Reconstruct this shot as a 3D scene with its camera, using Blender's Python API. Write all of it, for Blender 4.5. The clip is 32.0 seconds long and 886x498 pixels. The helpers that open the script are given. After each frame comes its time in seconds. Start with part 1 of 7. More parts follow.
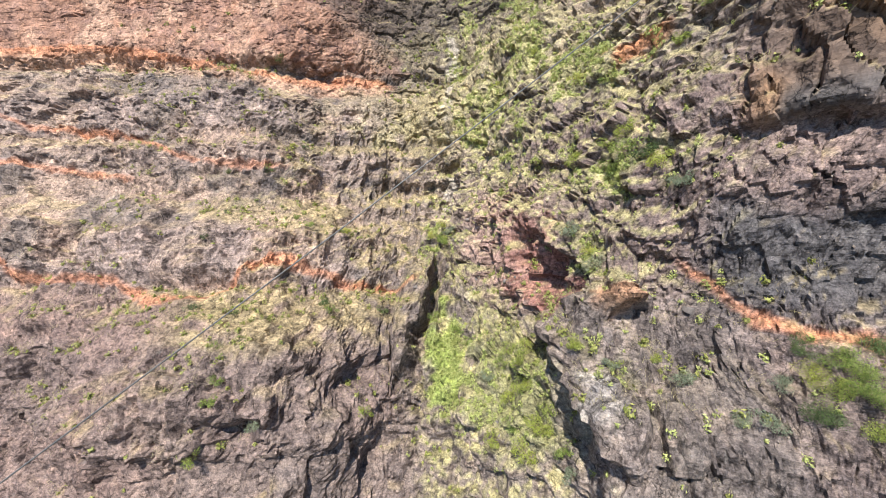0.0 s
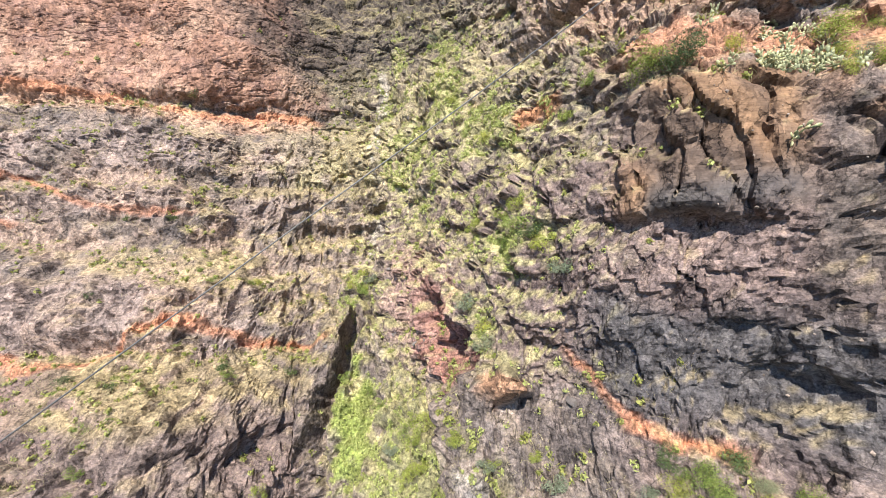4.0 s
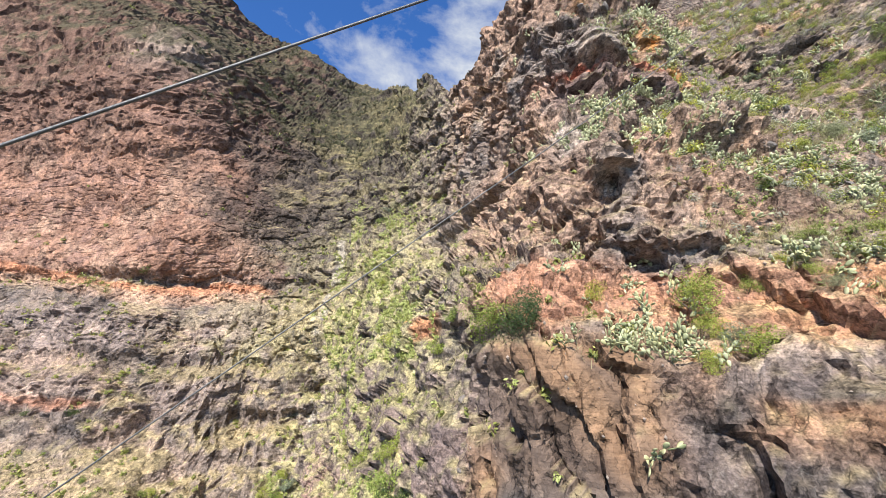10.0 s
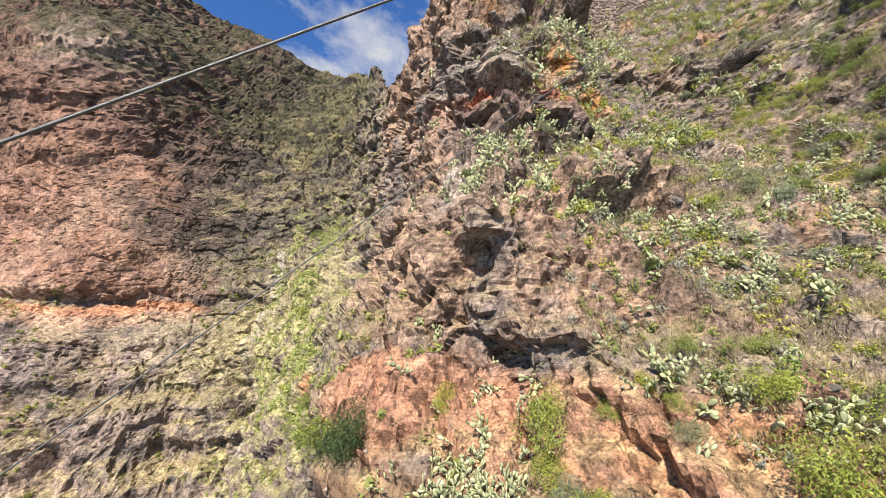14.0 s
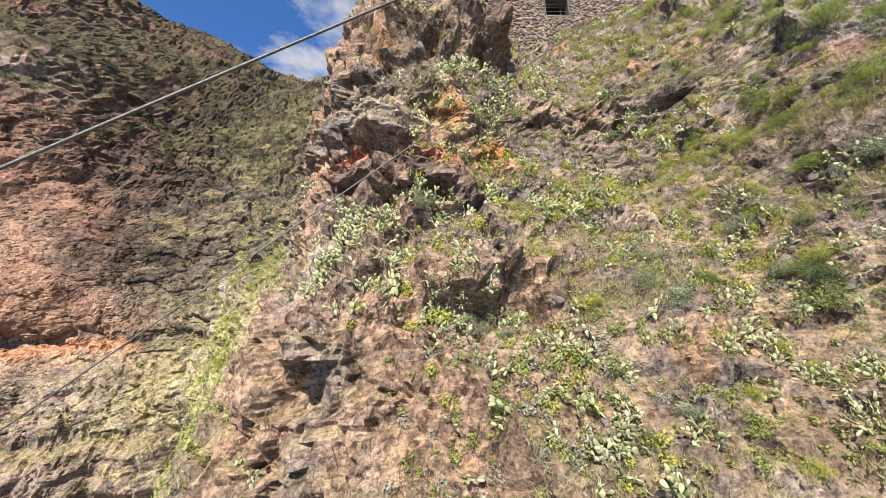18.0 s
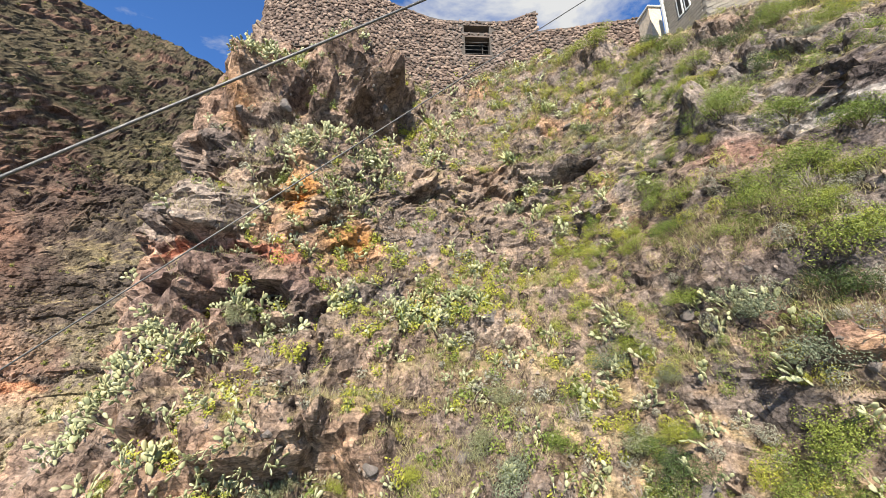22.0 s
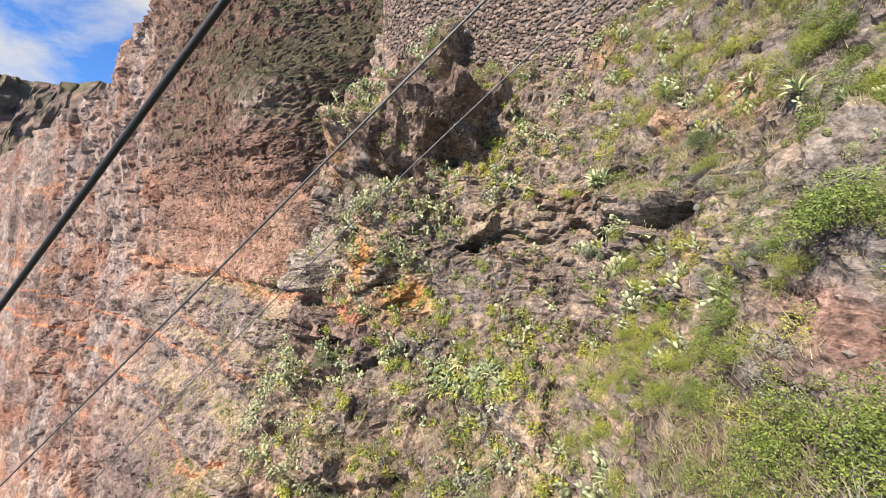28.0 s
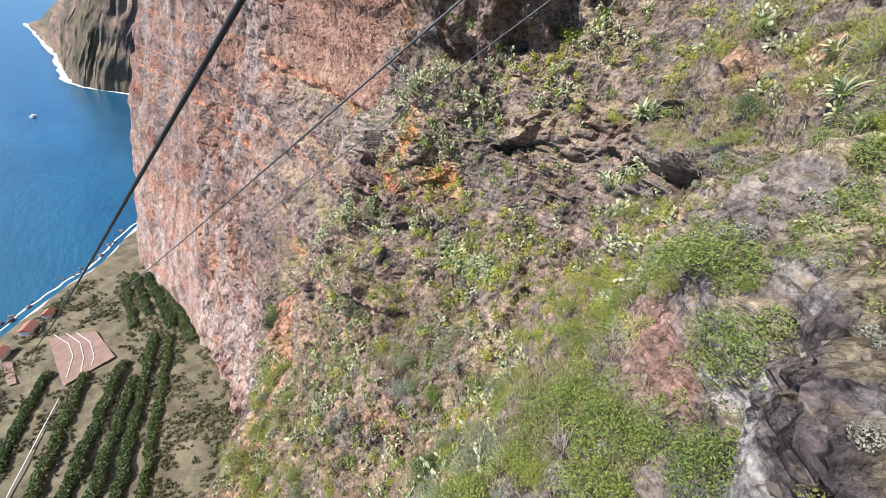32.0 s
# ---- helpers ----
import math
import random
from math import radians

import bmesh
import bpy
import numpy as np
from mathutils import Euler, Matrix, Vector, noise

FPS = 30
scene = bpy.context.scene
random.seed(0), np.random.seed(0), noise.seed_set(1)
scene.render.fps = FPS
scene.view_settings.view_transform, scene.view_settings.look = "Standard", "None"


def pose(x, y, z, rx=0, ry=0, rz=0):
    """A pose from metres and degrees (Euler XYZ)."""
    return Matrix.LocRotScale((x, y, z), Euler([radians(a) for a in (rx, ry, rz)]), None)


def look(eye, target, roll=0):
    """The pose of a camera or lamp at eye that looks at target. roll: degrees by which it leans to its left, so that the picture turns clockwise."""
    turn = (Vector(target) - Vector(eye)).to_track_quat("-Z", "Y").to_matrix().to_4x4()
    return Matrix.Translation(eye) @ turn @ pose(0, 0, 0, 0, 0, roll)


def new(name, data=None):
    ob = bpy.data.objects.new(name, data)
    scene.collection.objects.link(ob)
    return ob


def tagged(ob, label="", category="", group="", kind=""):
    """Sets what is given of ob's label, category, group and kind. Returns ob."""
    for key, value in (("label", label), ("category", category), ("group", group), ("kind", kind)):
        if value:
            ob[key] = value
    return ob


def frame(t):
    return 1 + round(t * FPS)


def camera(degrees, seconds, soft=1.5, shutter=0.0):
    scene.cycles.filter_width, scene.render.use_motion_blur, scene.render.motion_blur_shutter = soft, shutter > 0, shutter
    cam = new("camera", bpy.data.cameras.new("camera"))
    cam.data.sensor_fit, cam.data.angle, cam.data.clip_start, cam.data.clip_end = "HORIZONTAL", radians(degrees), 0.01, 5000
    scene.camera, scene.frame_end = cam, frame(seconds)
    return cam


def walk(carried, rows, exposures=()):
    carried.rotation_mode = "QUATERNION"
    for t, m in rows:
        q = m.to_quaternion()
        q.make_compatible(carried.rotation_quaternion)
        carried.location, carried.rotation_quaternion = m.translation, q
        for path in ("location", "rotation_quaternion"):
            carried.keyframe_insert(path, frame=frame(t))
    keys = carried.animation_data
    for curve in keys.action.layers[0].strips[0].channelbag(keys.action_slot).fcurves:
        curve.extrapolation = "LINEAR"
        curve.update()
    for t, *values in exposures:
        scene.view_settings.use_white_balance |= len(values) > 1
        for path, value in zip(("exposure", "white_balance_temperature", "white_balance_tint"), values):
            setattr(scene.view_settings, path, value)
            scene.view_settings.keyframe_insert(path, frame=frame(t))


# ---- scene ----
cam = camera(97.8, 32.0, soft=0.85)
METRES, EYE, TILT, LEAN, TURN = 60.0, 0.0, 0.0, 0.0, 0.0
ROWS = [
    (0.0, 0.0, 0.0, 0.0, 0.0, 0.0, -0.0),
    (0.5, 0.0123, 0.0029, 0.0095, 0.27, 0.02, 0.01),
    (1.0, 0.0254, 0.0061, 0.0202, 0.44, 0.07, -0.14),
    (1.5, 0.0381, 0.0092, 0.0298, 0.26, 0.15, -0.53),
    (2.0, 0.0514, 0.0123, 0.04, -0.55, 0.26, -1.12),
    (2.5, 0.0636, 0.0153, 0.0496, -1.74, 0.39, -1.45),
    (3.0, 0.0768, 0.0182, 0.0599, -3.01, 0.64, -1.22),
    (3.5, 0.0893, 0.0212, 0.0697, -3.79, 0.93, -0.39),
    (5.5, 0.1411, 0.0331, 0.1097, -1.39, 4.36, 2.69),
    (6.0, 0.1544, 0.0362, 0.1205, 0.43, 7.12, 2.86),
    (6.5, 0.1662, 0.0386, 0.1301, 2.04, 10.31, 2.85),
    (7.0, 0.1795, 0.0419, 0.1409, 3.15, 13.5, 2.6),
    (7.5, 0.1919, 0.0447, 0.1508, 3.38, 15.78, 2.17),
    (8.0, 0.2045, 0.0476, 0.1603, 2.99, 17.52, 1.53),
    (8.5, 0.2168, 0.0504, 0.1699, 2.22, 18.74, 0.8),
    (9.0, 0.2302, 0.0534, 0.1803, 1.27, 19.49, 0.17),
    (9.5, 0.2425, 0.056, 0.1899, 0.36, 19.42, -0.07),
    (10.0, 0.2561, 0.0593, 0.2008, -0.45, 18.39, 0.05),
    (10.5, 0.2684, 0.0622, 0.2104, -1.04, 17.25, 0.24),
    (11.0, 0.2816, 0.0655, 0.2209, -1.34, 16.3, 0.4),
    (11.5, 0.2939, 0.0685, 0.2306, -1.45, 15.74, 0.52),
    (12.0, 0.3072, 0.0718, 0.2412, -1.61, 15.33, 0.68),
    (12.5, 0.3197, 0.0747, 0.2511, -1.77, 15.03, 0.81),
    (13.0, 0.3327, 0.0777, 0.2616, -1.86, 14.94, 0.84),
    (13.5, 0.3448, 0.0806, 0.2715, -1.76, 15.06, 0.84),
    (14.0, 0.358, 0.0836, 0.2821, -1.55, 15.3, 0.95),
    (14.5, 0.3701, 0.0865, 0.2919, -1.39, 15.48, 1.09),
    (16.5, 0.4212, 0.0993, 0.3326, -1.51, 14.73, 0.98),
    (17.0, 0.4344, 0.1024, 0.3434, -1.59, 14.4, 1.2),
    (17.5, 0.4467, 0.1053, 0.3531, -1.6, 14.12, 1.6),
    (18.0, 0.4599, 0.1084, 0.3639, -1.6, 13.83, 2.14),
    (18.5, 0.4722, 0.1114, 0.3737, -1.65, 13.72, 2.55),
    (19.0, 0.4854, 0.1146, 0.3843, -1.81, 13.75, 2.8),
    (19.5, 0.4975, 0.1176, 0.3941, -2.07, 13.86, 2.79),
    (20.0, 0.5106, 0.1209, 0.4048, -2.44, 13.91, 2.63),
    (20.5, 0.5226, 0.1239, 0.4147, -2.78, 13.83, 2.37),
    (21.0, 0.5359, 0.127, 0.4254, -3.03, 13.69, 2.12),
    (21.5, 0.548, 0.1299, 0.4354, -3.24, 13.52, 1.9),
    (22.0, 0.5611, 0.133, 0.446, -3.4, 13.39, 1.73),
    (22.5, 0.5732, 0.136, 0.4559, -3.46, 13.35, 1.62),
    (23.0, 0.586, 0.1393, 0.4667, -3.57, 13.35, 1.45),
    (23.5, 0.5982, 0.1423, 0.4765, -3.59, 13.35, 1.16),
    (24.0, 0.611, 0.1455, 0.4872, -3.32, 13.11, 0.8),
    (24.5, 0.6229, 0.1484, 0.4972, -2.44, 12.54, 0.64),
    (26.5, 0.6734, 0.1611, 0.5381, 11.52, 7.35, 1.35),
    (27.0, 0.6853, 0.164, 0.5477, 17.98, 5.65, 0.01),
    (27.5, 0.6965, 0.1666, 0.5563, 24.71, 2.97, -2.54),
    (28.0, 0.7074, 0.17, 0.565, 34.33, -2.0, -0.76),
    (28.5, 0.7165, 0.1721, 0.5726, 42.97, -5.14, -1.36),
    (29.0, 0.7259, 0.1746, 0.5803, 43.29, -7.91, -4.08),
    (29.5, 0.7341, 0.1767, 0.587, 39.91, -9.37, -3.59),
    (30.0, 0.7423, 0.1786, 0.5936, 52.96, -15.11, -1.9),
    (30.5, 0.7488, 0.1808, 0.5996, 46.23, -25.24, 0.14),
    (31.0, 0.7551, 0.1825, 0.6056, 42.02, -30.99, -8.72),
    (31.5, 0.7604, 0.1837, 0.6107, 42.32, -31.87, -10.81),
    (32.0, 0.7651, 0.1849, 0.6163, 51.68, -27.05, -9.9),
]
walk(cam, [(t, pose(0, 0, EYE, TILT, LEAN, TURN) @ pose(METRES * x, METRES * y, METRES * z, 90 + pitch, roll, yaw)) for t, x, y, z, yaw, pitch, roll in ROWS],
     exposures=[(0.0, 1.02, 6300, 9), (5.5, 1.2, 6400, 10), (9.0, 1.06, 6250, 9), (15.0, 0.98, 6800, 9), (21.0, 1.08, 6900, 8), (24.0, 1.1, 6900, 10), (27.0, 1.0, 6900, 12), (29.0, 0.98, 6300, 9), (32.0, 0.84, 6050, 11)])

# ---- world and sun ----
SUN_FROM = Vector((-0.22, -1.0, 0.86)).normalized()   # the way to the sun
SEA = -133.0
world = bpy.data.worlds.new("sky")
scene.world = world
world.use_nodes = True
wt = world.node_tree
wt.nodes.clear()


def node(tree, kind, **inputs):
    n = tree.nodes.new(kind)
    for key, value in inputs.items():
        n.inputs[key.replace("_", " ")].default_value = value
    return n


sky = wt.nodes.new("ShaderNodeTexSky")
sky.sky_type = "NISHITA"
sky.sun_disc = False
sky.sun_elevation = math.asin(SUN_FROM.z)
sky.sun_rotation = math.atan2(SUN_FROM.x, SUN_FROM.y)
sky.air_density, sky.dust_density, sky.ozone_density = 1.0, 0.6, 1.5
coord = wt.nodes.new("ShaderNodeTexCoord")
stretch = wt.nodes.new("ShaderNodeMapping")
stretch.inputs["Scale"].default_value = (1.0, 1.0, 1.9)
stretch.inputs["Location"].default_value = (0.35, 0.1, 0.0)
cloud = node(wt, "ShaderNodeTexNoise", Scale=3.4, Detail=9.0, Roughness=0.6, Distortion=0.25)
shape = wt.nodes.new("ShaderNodeMapRange")
shape.inputs["From Min"].default_value, shape.inputs["From Max"].default_value = 0.45, 0.62
mix = wt.nodes.new("ShaderNodeMixRGB")
mix.inputs[2].default_value = (6.0, 6.2, 6.6, 1)
bg = node(wt, "ShaderNodeBackground", Strength=0.06)
wo = wt.nodes.new("ShaderNodeOutputWorld")
wt.links.new(coord.outputs["Generated"], stretch.inputs[0])
wt.links.new(stretch.outputs[0], cloud.inputs["Vector"])
wt.links.new(cloud.outputs[0], shape.inputs[0])
high = wt.nodes.new("ShaderNodeSeparateXYZ")
clear = wt.nodes.new("ShaderNodeMapRange")
clear.inputs["From Min"].default_value, clear.inputs["From Max"].default_value = 0.0, 0.32
fade = wt.nodes.new("ShaderNodeMath")
fade.operation = "MULTIPLY"
wt.links.new(coord.outputs["Generated"], high.inputs[0])
wt.links.new(high.outputs[2], clear.inputs[0])
wt.links.new(shape.outputs[0], fade.inputs[0])
wt.links.new(clear.outputs[0], fade.inputs[1])
wt.links.new(fade.outputs[0], mix.inputs[0])
gain = wt.nodes.new("ShaderNodeMixRGB")
gain.blend_type = "MULTIPLY"
gain.inputs[0].default_value, gain.inputs[2].default_value = 1.0, (0.62, 1.12, 1.85, 1)
wt.links.new(sky.outputs[0], gain.inputs[1])
haze = wt.nodes.new("ShaderNodeMapRange")
haze.inputs["From Min"].default_value, haze.inputs["From Max"].default_value = 0.16, -0.02
haze.inputs["To Max"].default_value = 0.85
hazy = wt.nodes.new("ShaderNodeMixRGB")
hazy.inputs[2].default_value = (4.2, 5.2, 6.8, 1)
wt.links.new(high.outputs[2], haze.inputs[0])
wt.links.new(haze.outputs[0], hazy.inputs[0])
wt.links.new(gain.outputs[0], hazy.inputs[1])
wt.links.new(hazy.outputs[0], mix.inputs[1])
wt.links.new(mix.outputs[0], bg.inputs[0])
wt.links.new(bg.outputs[0], wo.inputs[0])

sun = new("sun", bpy.data.lights.new("sun", "SUN"))
sun.data.energy, sun.data.angle, sun.data.color = 5.0, radians(0.6), (1.0, 0.95, 0.87)
sun.matrix_world = look(SUN_FROM * 200, (0, 0, 0))


# ---- materials ----
def ramp(tree, fac, *stops):
    r = tree.nodes.new("ShaderNodeValToRGB")
    while len(r.color_ramp.elements) < len(stops):
        r.color_ramp.elements.new(0.5)
    for e, (at, c) in zip(r.color_ramp.elements, stops):
        e.position, e.color = at, (*c, 1)
    tree.links.new(fac, r.inputs[0])
    return r.outputs[0]


def blank(name, rough=0.9, metal=0.0, spec=0.25):
    m = bpy.data.materials.new(name)
    m.use_nodes = True
    t = m.node_tree
    b = t.nodes["Principled BSDF"]
    b.inputs["Roughness"].default_value = rough
    b.inputs["Metallic"].default_value = metal
    b.inputs["Specular IOR Level"].default_value = spec
    return m, t, b


def noise_fac(t, scale, detail=5.0, rough=0.6, where="Object", squash=(1, 1, 1), distort=0.0):
    c = t.nodes.new("ShaderNodeTexCoord")
    mp = t.nodes.new("ShaderNodeMapping")
    mp.inputs["Scale"].default_value = squash
    n = node(t, "ShaderNodeTexNoise", Scale=scale, Detail=detail, Roughness=rough, Distortion=distort)
    t.links.new(c.outputs[where], mp.inputs[0])
    t.links.new(mp.outputs[0], n.inputs["Vector"])
    return n.outputs[0]


def times(t, a, b, amount=1.0, how="MULTIPLY"):
    m = t.nodes.new("ShaderNodeMixRGB")
    m.blend_type = how
    m.inputs[0].default_value = amount
    t.links.new(a, m.inputs[1])
    t.links.new(b, m.inputs[2])
    return m.outputs[0]


def bump(t, b, height, strength, distance, before=None):
    n = node(t, "ShaderNodeBump", Strength=strength, Distance=distance)
    t.links.new(height, n.inputs["Height"])
    if before:
        t.links.new(before, n.inputs["Normal"])
    t.links.new(n.outputs[0], b.inputs["Normal"])
    return n.outputs[0]


def plain(name, colour, rough=0.8, metal=0.0, vary=0.25, scale=6.0, relief=0.3, size=0.02, random_tone=0.0, spec=0.25):
    """A material of one colour with blotches, grain and fine relief; random_tone varies it object by object."""
    m, t, b = blank(name, rough, metal, spec)
    dark = tuple(c * (1 - vary) for c in colour)
    light = tuple(min(1, c * (1 + vary)) for c in colour)
    n1 = noise_fac(t, scale, 6)
    col = ramp(t, n1, (0.3, dark), (0.7, light))
    n2 = noise_fac(t, scale * 7, 4)
    col = times(t, col, ramp(t, n2, (0.3, (0.72,) * 3), (0.7, (1.1,) * 3)), 0.8)
    if random_tone:
        info = t.nodes.new("ShaderNodeObjectInfo")
        col = times(t, col, ramp(t, info.outputs["Random"], (0, (1 - random_tone,) * 3), (1, (1 + random_tone,) * 3)))
    t.links.new(col, b.inputs["Base Color"])
    if relief:
        bump(t, b, n2, relief, size)
    return m


def leafy(name, dark, light, rough=0.6, spec=0.35, through_light=0.25, island=True):
    """Leaves: tone varies leaf by leaf and plant by plant, with a little light let through."""
    m, t, b = blank(name, rough, 0.0, spec)
    g = t.nodes.new("ShaderNodeNewGeometry")
    info = t.nodes.new("ShaderNodeObjectInfo")
    col = ramp(t, g.outputs["Random Per Island"] if island else info.outputs["Random"], (0, dark), (0.55, tuple((a + c) / 2 for a, c in zip(dark, light))), (1, light))
    col = times(t, col, ramp(t, info.outputs["Random"], (0, (0.72, 0.78, 0.75)), (0.5, (1, 1, 1)), (1, (1.3, 1.15, 0.95))), 0.8)
    big = noise_fac(t, 0.35, 3, where="Generated" if not island else "Object")
    col = times(t, col, ramp(t, big, (0.3, (0.75,) * 3), (0.7, (1.15,) * 3)), 0.6)
    t.links.new(col, b.inputs["Base Color"])
    tr = t.nodes.new("ShaderNodeBsdfTranslucent")
    t.links.new(col, tr.inputs[0])
    mx = t.nodes.new("ShaderNodeMixShader")
    mx.inputs[0].default_value = through_light
    t.links.new(b.outputs[0], mx.inputs[1])
    t.links.new(tr.outputs[0], mx.inputs[2])
    t.links.new(mx.outputs[0], t.nodes["Material Output"].inputs[0])
    return m


def facets(t, vec, scale, stretch=(1, 1, 1), shift=0.0):
    """Broken planes: each cell of rock tilts its own way. Gives height, tone of the cell and distance to its rim."""
    mp = t.nodes.new("ShaderNodeMapping")
    mp.inputs["Scale"].default_value, mp.inputs["Location"].default_value = stretch, (shift, shift, shift)
    t.links.new(vec, mp.inputs[0])
    cell = node(t, "ShaderNodeTexVoronoi", Scale=scale)
    rim = node(t, "ShaderNodeTexVoronoi", Scale=scale)
    rim.feature = "DISTANCE_TO_EDGE"
    for n in (cell, rim):
        t.links.new(mp.outputs[0], n.inputs["Vector"])
    local = t.nodes.new("ShaderNodeVectorMath")
    local.operation = "SUBTRACT"
    t.links.new(mp.outputs[0], local.inputs[0])
    t.links.new(cell.outputs["Position"], local.inputs[1])
    lean = t.nodes.new("ShaderNodeVectorMath")
    lean.operation = "SUBTRACT"
    lean.inputs[1].default_value = (0.5, 0.5, 0.5)
    t.links.new(cell.outputs["Color"], lean.inputs[0])
    dot = t.nodes.new("ShaderNodeVectorMath")
    dot.operation = "DOT_PRODUCT"
    t.links.new(local.outputs[0], dot.inputs[0])
    t.links.new(lean.outputs[0], dot.inputs[1])
    one = t.nodes.new("ShaderNodeSeparateColor")
    t.links.new(cell.outputs["Color"], one.inputs[0])
    return dot.outputs["Value"], one.outputs[1], rim.outputs["Distance"]


def shared(t, *values):
    """The product of sockets and numbers."""
    out = values[0]
    for v in values[1:]:
        n = t.nodes.new("ShaderNodeMath")
        n.operation = "MULTIPLY"
        t.links.new(out, n.inputs[0])
        if isinstance(v, (int, float)):
            n.inputs[1].default_value = v
        else:
            t.links.new(v, n.inputs[1])
        out = n.outputs[0]
    return out


def rock_material():
    """Cliff: the beds' colours, painted shade among them, on broken planes with joints, stains, grit and pale lichen.
    """
    m, t, b = blank("cliff_rock", 0.92, 0.0, 0.15)
    at = t.nodes.new("ShaderNodeAttribute")
    at.attribute_name = "face_colour"
    grain = at.outputs["Alpha"]
    c = t.nodes.new("ShaderNodeTexCoord")
    bend = node(t, "ShaderNodeTexNoise", Scale=1.1, Detail=4.0, Roughness=0.6)
    t.links.new(c.outputs["Object"], bend.inputs["Vector"])
    size = t.nodes.new("ShaderNodeVectorMath")
    size.operation = "SCALE"
    size.inputs["Scale"].default_value = 0.75
    t.links.new(bend.outputs["Color"], size.inputs[0])
    warped = t.nodes.new("ShaderNodeVectorMath")
    t.links.new(c.outputs["Object"], warped.inputs[0])
    t.links.new(size.outputs[0], warped.inputs[1])
    vec = warped.outputs[0]
    h1, tone1, rim1 = facets(t, vec, 0.85, (1, 1, 0.7))
    h2, tone2, rim2 = facets(t, vec, 2.3, (1, 1, 0.75), 3.1)
    h3, tone3, rim3 = facets(t, vec, 6.0, (1, 1, 0.85), 7.7)
    col = at.outputs["Color"]
    broad = noise_fac(t, 0.55, 7, 0.65, squash=(1, 1, 1.6))
    col = times(t, col, ramp(t, broad, (0.28, (0.64, 0.62, 0.62)), (0.5, (1, 1, 1)), (0.72, (1.3, 1.26, 1.2))))
    col = times(t, col, ramp(t, tone1, (0, (0.80, 0.79, 0.80)), (1, (1.22, 1.2, 1.16))), 0.8)
    col = times(t, col, ramp(t, tone2, (0, (0.70, 0.69, 0.69)), (0.6, (1, 1, 1)), (1, (1.22, 1.19, 1.15))), 0.8)
    mid = noise_fac(t, 3.1, 7, 0.68, squash=(1, 1, 1.3))
    stain = times(t, col, ramp(t, mid, (0.33, (0.40, 0.38, 0.38)), (0.48, (1, 1, 1)), (0.68, (1.3, 1.26, 1.2))))
    grit = noise_fac(t, 11.0, 6, 0.7)
    stain = times(t, stain, ramp(t, grit, (0.36, (0.62,) * 3), (0.64, (1.28,) * 3)))
    stain = times(t, stain, ramp(t, tone3, (0, (0.62,) * 3), (0.5, (1, 1, 1)), (1, (1.2,) * 3)), 0.7)
    coarse = t.nodes.new("ShaderNodeMixRGB")
    t.links.new(grain, coarse.inputs[0])
    t.links.new(col, coarse.inputs[1])
    t.links.new(stain, coarse.inputs[2])
    col = coarse.outputs[0]
    # open joints, here and there
    broken = noise_fac(t, 0.9, 4, 0.6)
    for rim, wide_, deep, on in ((rim1, 0.03, 0.32, 0.46), (rim2, 0.04, 0.45, 0.5), (rim3, 0.05, 0.55, 0.52)):
        line = ramp(t, rim, (0.0, (deep,) * 3), (wide_, (1, 1, 1)))
        place = ramp(t, broken, (on, (0, 0, 0)), (on + 0.1, (1, 1, 1)))
        mx = t.nodes.new("ShaderNodeMixRGB")
        mx.blend_type = "MULTIPLY"
        t.links.new(place, mx.inputs[0])
        t.links.new(col, mx.inputs[1])
        t.links.new(line, mx.inputs[2])
        col = mx.outputs[0]
    lamina = noise_fac(t, 1.3, 5, 0.7, squash=(1, 1, 9))
    col = times(t, col, ramp(t, lamina, (0.36, (0.76, 0.74, 0.74)), (0.5, (1, 1, 1)), (0.64, (1.2, 1.18, 1.15))), 0.8)
    pale = noise_fac(t, 1.4, 8, 0.75, distort=0.6)
    lich = t.nodes.new("ShaderNodeMixRGB")
    lich.inputs[2].default_value = (0.46, 0.42, 0.37, 1)
    t.links.new(shared(t, ramp(t, pale, (0.60, (0, 0, 0)), (0.70, (1, 1, 1))), grain, 0.26), lich.inputs[0])
    t.links.new(col, lich.inputs[1])
    t.links.new(lich.outputs[0], b.inputs["Base Color"])
    k = bump(t, b, h1, 0.8, 0.75)
    k = bump(t, b, h2, 0.8, 0.85, k)
    k = bump(t, b, h3, 0.7, 0.7, k)
    k = bump(t, b, shared(t, mid, grain), 0.7, 0.2, k)
    bump(t, b, shared(t, grit, grain), 0.7, 0.05, k)
    return m


ROCK = rock_material()
SOIL_M = plain("terrace_soil", (0.15, 0.125, 0.075), vary=0.5, scale=0.12, relief=0.4, size=0.5)
PINK_SOIL = plain("tilled_red_soil", (0.27, 0.175, 0.135), vary=0.2, scale=0.3, relief=0.4, size=0.2)
PAD_M = leafy("prickly_pear_skin", (0.215, 0.23, 0.11), (0.48, 0.48, 0.285), 0.55, 0.3, 0.08, island=False)
ALOE_M = leafy("agave_leaf", (0.20, 0.26, 0.12), (0.46, 0.47, 0.26), 0.5, 0.35, 0.05, island=False)
BUSH_M = leafy("shrub_leaf", (0.10, 0.14, 0.026), (0.285, 0.335, 0.075))
BUSH_DARK = leafy("dark_shrub_leaf", (0.035, 0.06, 0.018), (0.11, 0.15, 0.045))
BUSH_LIME = leafy("spurge_leaf", (0.19, 0.22, 0.035), (0.36, 0.38, 0.07))
